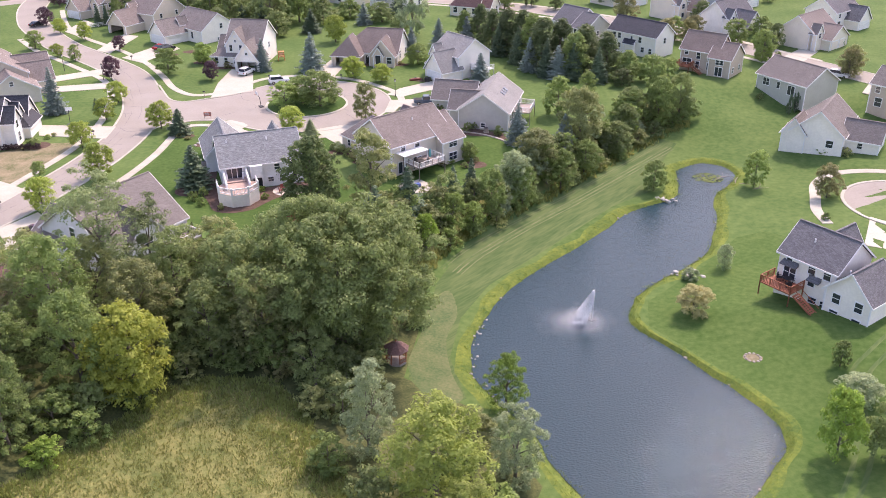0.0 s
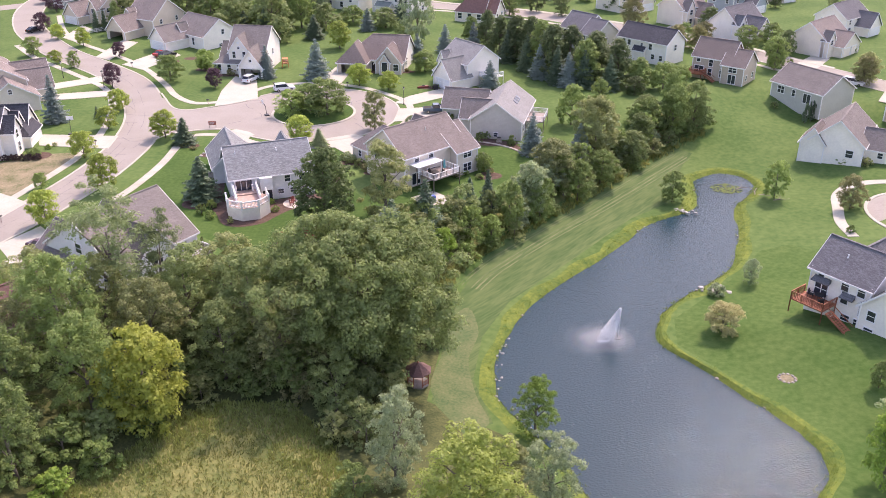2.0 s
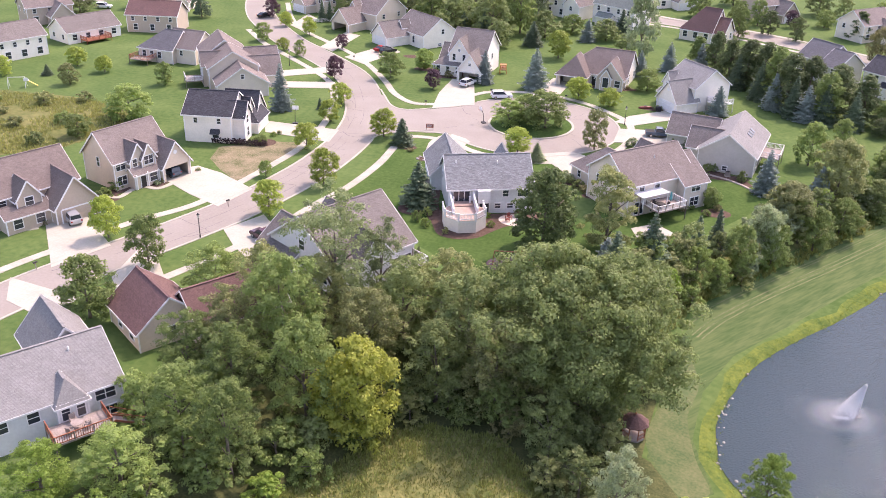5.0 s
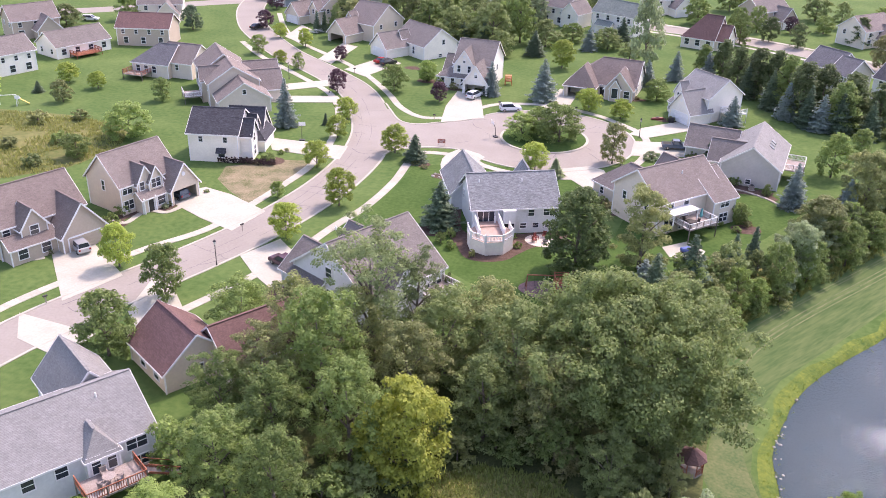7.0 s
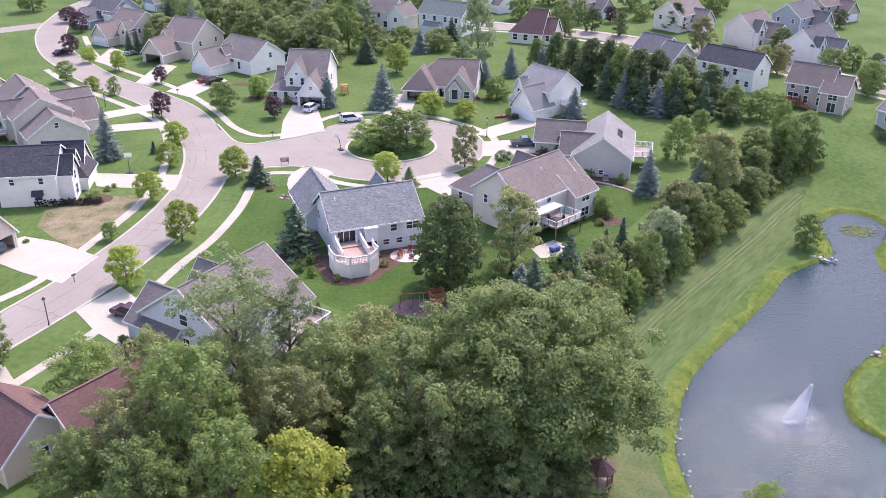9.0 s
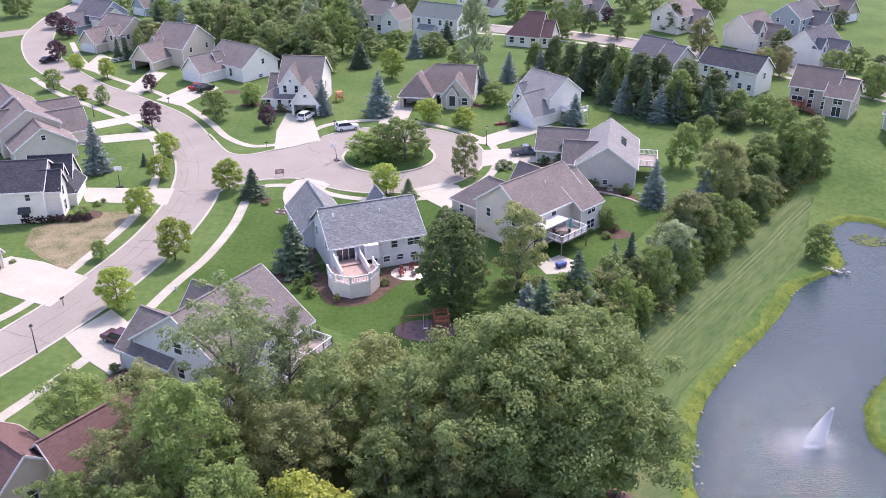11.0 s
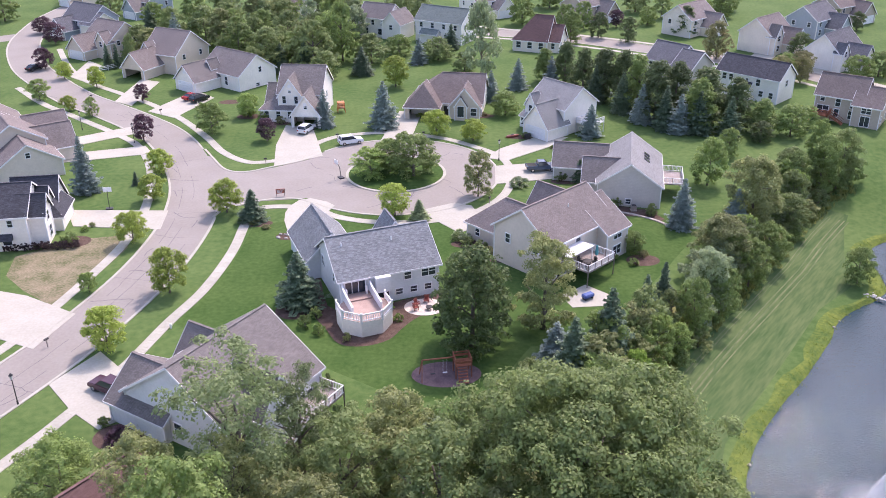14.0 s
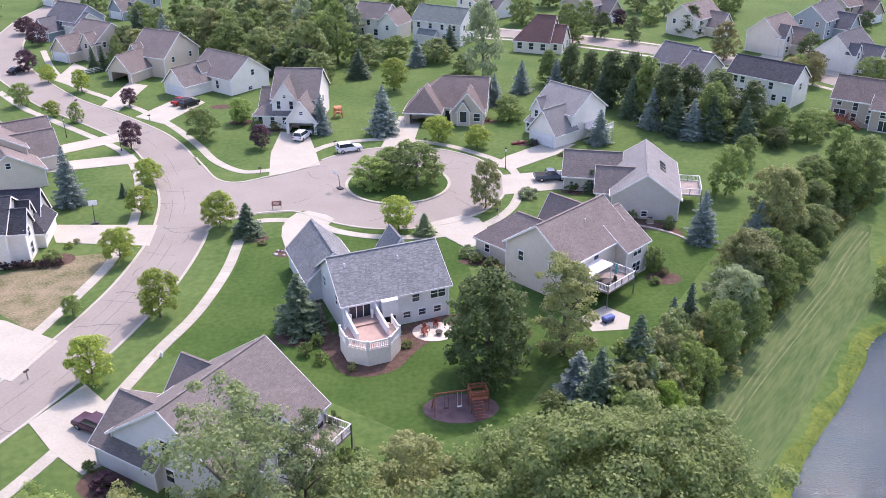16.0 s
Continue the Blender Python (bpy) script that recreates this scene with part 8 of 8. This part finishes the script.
# orange play cubes by the dormer house
op = thing("garden_swing", "orange wooden garden play frame on the lawn", "play frame", -41.6, 222.6, 0, 10)
for sx in (-0.8, 0.8):
    for sy in (-0.8, 0.8):
        bm = bmesh.new()
        bar(bm, (sx, sy, 0), (sx * 0.8, sy * 0.8, 2.2), 0.12, 0.12)
        part("post", bm, ORANGE := plain("orange_wood", (0.45, 0.17, 0.06), rough=0.6), op)
for zz in (0.9, 1.5, 2.1):
    bm = bmesh.new()
    box(bm, -0.75, 0.75, -0.75, 0.75, zz, zz + 0.08)
    part("shelf", bm, ORANGE, op)
# swing set across the rough field
sw = thing("swing_set", "white and yellow garden swing set with slide", "swing set", -143.4, 178.6, 0, 25)
for sx in (-1.8, 1.8):
    for sy in (-0.9, 0.9):
        bm = bmesh.new()
        bar(bm, (sx, sy, 0), (sx, 0, 2.3), 0.1, 0.1)
        part("leg", bm, WHITE, sw)
bm = bmesh.new()
bar(bm, (-1.8, 0, 2.3), (1.8, 0, 2.3), 0.1, 0.1)
part("beam", bm, WHITE, sw)
bm = bmesh.new()
bar(bm, (2.0, 0, 1.7), (4.2, 0.2, 0.2), 0.6, 0.06)
part("slide", bm, YELLOWP := plain("yellow_plastic", (0.62, 0.48, 0.08), rough=0.4), sw)
bm = bmesh.new()
box(bm, 1.5, 2.5, -0.6, 0.6, 1.5, 1.6)
box(bm, 1.5, 2.5, -0.6, -0.5, 1.6, 2.2)
part("platform", bm, WHITE, sw)
# blue cover on the walk-out patio
cv = thing("covered_bench", "blue-covered garden bench on the back patio", "bench", -5.0, 139.0, 0.05, 30)
bm = bmesh.new()
box(bm, -0.8, 0.8, -0.45, 0.45, 0.25, 0.75)
bmesh.ops.bevel(bm, geom=bm.edges[:], offset=0.1, segments=2, affect="EDGES")
part("cover", bm, plain("blue_cover", (0.05, 0.10, 0.30), rough=0.6), cv)
for sx in (-0.6, 0.6):
    bm = bmesh.new()
    box(bm, sx - 0.06, sx + 0.06, -0.35, 0.35, 0, 0.3)
    part("leg", bm, DARK, cv)
sheet("patio", [(-7.4, 136.8), (-3.0, 137.0), (-2.0, 140.0), (-4.6, 142.8), (-8.4, 140.0)], 0.05, CONCRETE, "pale concrete back patio", "patio", 0.06)

# ---- more of the gardens ----
for line, lab in (([(-84.7, 137.9), (-86.1, 134.8), (-88.9, 134.9), (-89.9, 133.1), (-90.4, 129.6), (-92.9, 130.2)], "curved concrete garden path"), ([(-100.2, 117.6), (-97.4, 115.4), (-95.7, 116.2)], "short concrete garden path"), ([(-96.0, 126.8), (-93.2, 124.4), (-92.5, 121.6)], "short concrete garden path")):
    ribbon("garden_path", line, 0.9, 0.08, CONCRETE, lab, "path", 0.1)
ribbon("stone_edging", [(3.0, 167.6), (6.6, 165.9), (9.1, 164.2), (11.0, 162.2), (12.3, 159.8)], 0.45, 0.16, STONE, "low stone edging round the planting bed", "edging", 0.2)
sheet("mulch_bed", [(3.0, 168.0), (6.6, 166.2), (9.1, 164.6), (11.0, 162.6), (12.0, 163.4), (10.6, 166.4), (7.0, 168.6), (4.0, 170.0)], 0.03, MULCH, "dark mulch bed along the gable wall", "mulch bed")
sheet("mulch_bed", [(-93.6, 131.2), (-91.2, 130.4), (-90.2, 133.6), (-88.6, 135.8), (-86.0, 135.6), (-85.6, 138.4), (-89.0, 139.0), (-92.0, 134.6)], 0.028, MULCH, "dark mulch bed before the porch", "mulch bed")
for k, (x, y, h, r, m) in enumerate([(-92.4, 132.4, 2.0, 1.3, GREEN_MID), (-88.1, 136.9, 1.1, 0.9, RUST), (-87.0, 136.3, 0.8, 0.7, SILVER), (-86.7, 137.6, 0.8, 0.7, OLIVE), (-89.4, 138.4, 1.4, 1.1, RUST), (-83.3, 143.9, 0.6, 0.6, GREEN_MID), (-96.8, 117.6, 1.2, 1.0, GREEN_MID), (-95.6, 117.4, 0.9, 0.7, RUST), (-98.6, 118.6, 1.0, 0.8, PURPLE), (5.5, 169.0, 1.5, 1.0, GREEN_DARK), (10.0, 165.0, 1.5, 0.9, GREEN_DARK), (4.4, 153.5, 1.9, 1.6, GREEN_BRIGHT), (-0.5, 149.2, 1.0, 1.0, RUST), (1.0, 150.2, 0.9, 0.8, GREEN_MID), (-4.4, 203.8, 0.9, 1.2, GREEN_DARK), (1.2, 196.8, 0.8, 0.9, OLIVE), (-0.2, 197.0, 0.7, 0.8, GREEN_MID), (-19.8, 157.2, 1.3, 1.3, SILVER), (-14.6, 151.4, 1.9, 1.5, GREEN_DARK), (-12.8, 150.4, 1.9, 1.4, GREEN_DARK), (-61.0, 220.7, 2.6, 1.7, GREEN_LIGHT), (-56.9, 218.4, 1.6, 1.3, GREEN_LIGHT), (-54.6, 218.0, 1.5, 1.0, PURPLE), (-71.5, 228.0, 0.8, 1.0, RUST), (70.6, 177.6, 4.2, 0.8, GREEN_SPRUCE), (72.2, 178.6, 4.4, 0.8, GREEN_SPRUCE)]):
    shrub(x, y, h, r, m, k + 3)
for cx0, cy0, rx0, ry0 in ((-60.8, 220.4, 2.6, 1.8), (-71.8, 228.4, 2.6, 1.4), (-5.6, 203.9, 2.6, 1.3), (1.0, 196.9, 2.0, 1.0), (-14.4, 151.2, 2.6, 1.3)):
    sheet("mulch_bed", [(cx0 + rx0 * math.cos(k * math.tau / 20), cy0 + ry0 * math.sin(k * math.tau / 20)) for k in range(20)], 0.024, MULCH, "dark mulch planting bed", "mulch bed")
for k, (x, y, h, r, m) in enumerate([(79.5, 221.6, 7.4, 3.0, DEEP), (85.7, 232.0, 6.6, 2.6, DEEP), (93.5, 203.8, 7.0, 2.9, RUST), (104, 234.1, 2.4, 0.9, GREEN_DARK), (106, 237, 2.6, 1.0, GREEN_DARK), (58, 236, 7.2, 3.0, RUST), (61.6, 240.6, 6.8, 2.8, GREEN_MID), (34, 281, 7.0, 3.0, DEEP), (27, 287, 7.2, 3.0, DEEP), (-134, 184, 5.0, 2.4, OLIVE), (-152, 186, 4.6, 2.2, YELLOW), (18.3, 292, 8.6, 3.1, GREEN_MID), (25, 299, 8.2, 3.0, GREEN_MID), (51.6, 312, 8.2, 3.2, GREEN_DARK), (62, 306.5, 8.4, 3.2, GREEN_MID), (76, 321, 8.0, 3.2, GREEN_MID), (64.4, 238, 6.6, 2.6, RUST)]):
    plant_tree(MEDIUM, k + 1, x, y, h, r, m, "street tree before the far houses", group="far street trees")


def air_unit(x, y):
    o = thing("air_unit", "grey outdoor air-conditioning unit beside the wall", "air conditioner", x, y, 0.02, 0, "air units")
    bm = bmesh.new()
    box(bm, -0.42, 0.42, -0.42, 0.42, 0.1, 0.85)
    bmesh.ops.bevel(bm, geom=bm.edges[:], offset=0.05, segments=2, affect="EDGES")
    part("casing", bm, GREYWOOD, o)
    bm = bmesh.new()
    tube(bm, [(0, 0, 0.85), (0, 0, 0.9)], [0.34, 0.3], 16)
    part("fan_guard", bm, DARK, o)
    bm = bmesh.new()
    box(bm, -0.5, 0.5, -0.5, 0.5, 0.0, 0.1)
    part("pad", bm, CONCRETE, o)


for x, y in ((7.9, 167.2), (-43.4, 149.6), (-38.2, 116.6), (57.8, 98.4)):
    air_unit(x, y)


def parasol(x, y, z, r, cloth, label, shut=False):
    o = thing("parasol", label, "parasol", x, y, z, 0, "parasols")
    bm = bmesh.new()
    tube(bm, [(0, 0, 0), (0, 0, 2.35)], [0.03, 0.025], 8)
    part("pole", bm, DARK, o)
    bm = bmesh.new()
    tube(bm, [(0, 0, 0), (0, 0, 0.08)], [0.28, 0.25], 14)
    part("base", bm, DARK, o)
    bm = bmesh.new()
    if shut:
        tube(bm, [(0, 0, 0.95), (0, 0, 1.3), (0, 0, 2.3), (0, 0, 2.42)], [0.2, 0.24, 0.12, 0.02], 12)
    else:
        tip = bm.verts.new((0, 0, 2.5))
        rim = [bm.verts.new((r * math.cos(k * math.tau / 8), r * math.sin(k * math.tau / 8), 2.05)) for k in range(8)]
        hem = [bm.verts.new((v.co.x, v.co.y, 1.93)) for v in rim]
        for k in range(8):
            j = (k + 1) % 8
            bm.faces.new((tip, rim[k], rim[j]))
            bm.faces.new((rim[k], hem[k], hem[j], rim[j]))
    part("canopy", bm, cloth, o)


TEAL = plain("teal_cloth", (0.10, 0.36, 0.36), rough=0.8)
CANVAS = plain("white_canvas", (0.78, 0.76, 0.74), rough=0.8)
deck_spot = taupe_house.matrix_basis @ Vector((-0.6, -9.6, 0))
parasol(deck_spot.x, deck_spot.y, 2.3, 1.2, TEAL, "closed teal parasol on the raised deck", True)
parasol(75.4, 186.0, 0.0, 1.7, CANVAS, "open white parasol on the back patio")


def outdoor_table(x, y, z, turn, material, label):
    o = thing("garden_table", label, "table", x, y, z, turn, "garden tables")
    bm = bmesh.new()
    tube(bm, [(0, 0, 0.70), (0, 0, 0.75)], [0.6, 0.62], 18)
    part("tabletop", bm, material, o)
    for k in range(4):
        a = (k + 0.5) * math.tau / 4
        bm = bmesh.new()
        bar(bm, (0.5 * math.cos(a), 0.5 * math.sin(a), 0), (0.35 * math.cos(a), 0.35 * math.sin(a), 0.71), 0.04, 0.04)
        part("leg", bm, material, o)



def on_deck(home, x, y):
    """The plan place, before the fall of the land, of a spot on a house's deck."""
    v = home.matrix_basis @ Vector((x, y, 0))
    k = (FALL_FROM[2] - home.matrix_basis.translation.z) / FALL_FROM[2]
    return FALL_FROM[0] + (v.x - FALL_FROM[0]) / k, FALL_FROM[1] + (v.y - FALL_FROM[1]) / k


for home, x, y, z, m in ((pond_house, -1.6, -5.4, 1.9, DARK), (slate_house, 1.6, -8.4, 2.2, GREYWOOD), (taupe_house, -2.6, -9.6, 2.3, DARK)):
    u, v = on_deck(home, x, y)
    base = fall(u, v)
    own = -home.matrix_basis.translation.z
    outdoor_table(u, v, z + (base - own), 0, m, "round dark garden table on the raised deck" if m is DARK else "round wooden garden table on the raised deck")
    for k in range(3):
        a = k * math.tau / 3 + 0.4
        c_u, c_v = u + 1.0 * math.cos(a), v + 1.0 * math.sin(a)
        garden_chair(c_u, c_v, math.degrees(a) - 90, m, "dark garden chair on the raised deck" if m is DARK else "wooden garden chair on the raised deck", z - (own - fall(c_u, c_v)))
# porch posts of the beige-pink house
for x in (-2.8, -0.6, 1.6):
    part("porch_post", bmesh_box(x - 0.11, x + 0.11, -5.98, -5.76, 0, 2.6), WHITE, pink_house)
# weathered garden fence behind the beige-pink house
fence2 = thing("panel_fence", "weathered wooden fence with wire behind the house", "fence", -106.4, 146.0, 0, 24)
for k in range(6):
    bm = bmesh.new()
    box(bm, k * 1.9 - 0.06, k * 1.9 + 0.06, -0.06, 0.06, 0, 1.35)
    part("post", bm, GREYWOOD, fence2)
for zz in (0.35, 0.8, 1.2):
    bm = bmesh.new()
    bar(bm, (0, 0, zz), (9.5, 0, zz), 0.04, 0.1)
    part("rail", bm, GREYWOOD, fence2)

# ---- the slabs of the near pavements ----
slab = mesh_of("slab", bmesh_box(-0.74, 0.74, -0.75, 0.75, -0.03, 0.012), CONCRETE)
SLAB_STONE = mat("slab_concrete", (0.350, 0.338, 0.282), (0.440, 0.425, 0.362), scale=0.4, fine=3.0, rough=0.85, per_object=0.07, spec=0.15)
slab.materials[0] = SLAB_STONE
for base, w in zip(WALKS[:2], walks[:2]):
    line = smooth_line(w, 12)
    left_over, count = 0.0, 0
    for a, b in zip(line, line[1:]):
        step = math.dist(a, b)
        turn = math.degrees(math.atan2(b[1] - a[1], b[0] - a[0]))
        while left_over < step and count < 150:
            q = left_over / step
            piece = part("slab", slab, None, base)
            piece.matrix_basis = pose(a[0] + (b[0] - a[0]) * q, a[1] + (b[1] - a[1]) * q, 0.056, 0, 0, turn)
            left_over += 1.53
            count += 1
        left_over -= step
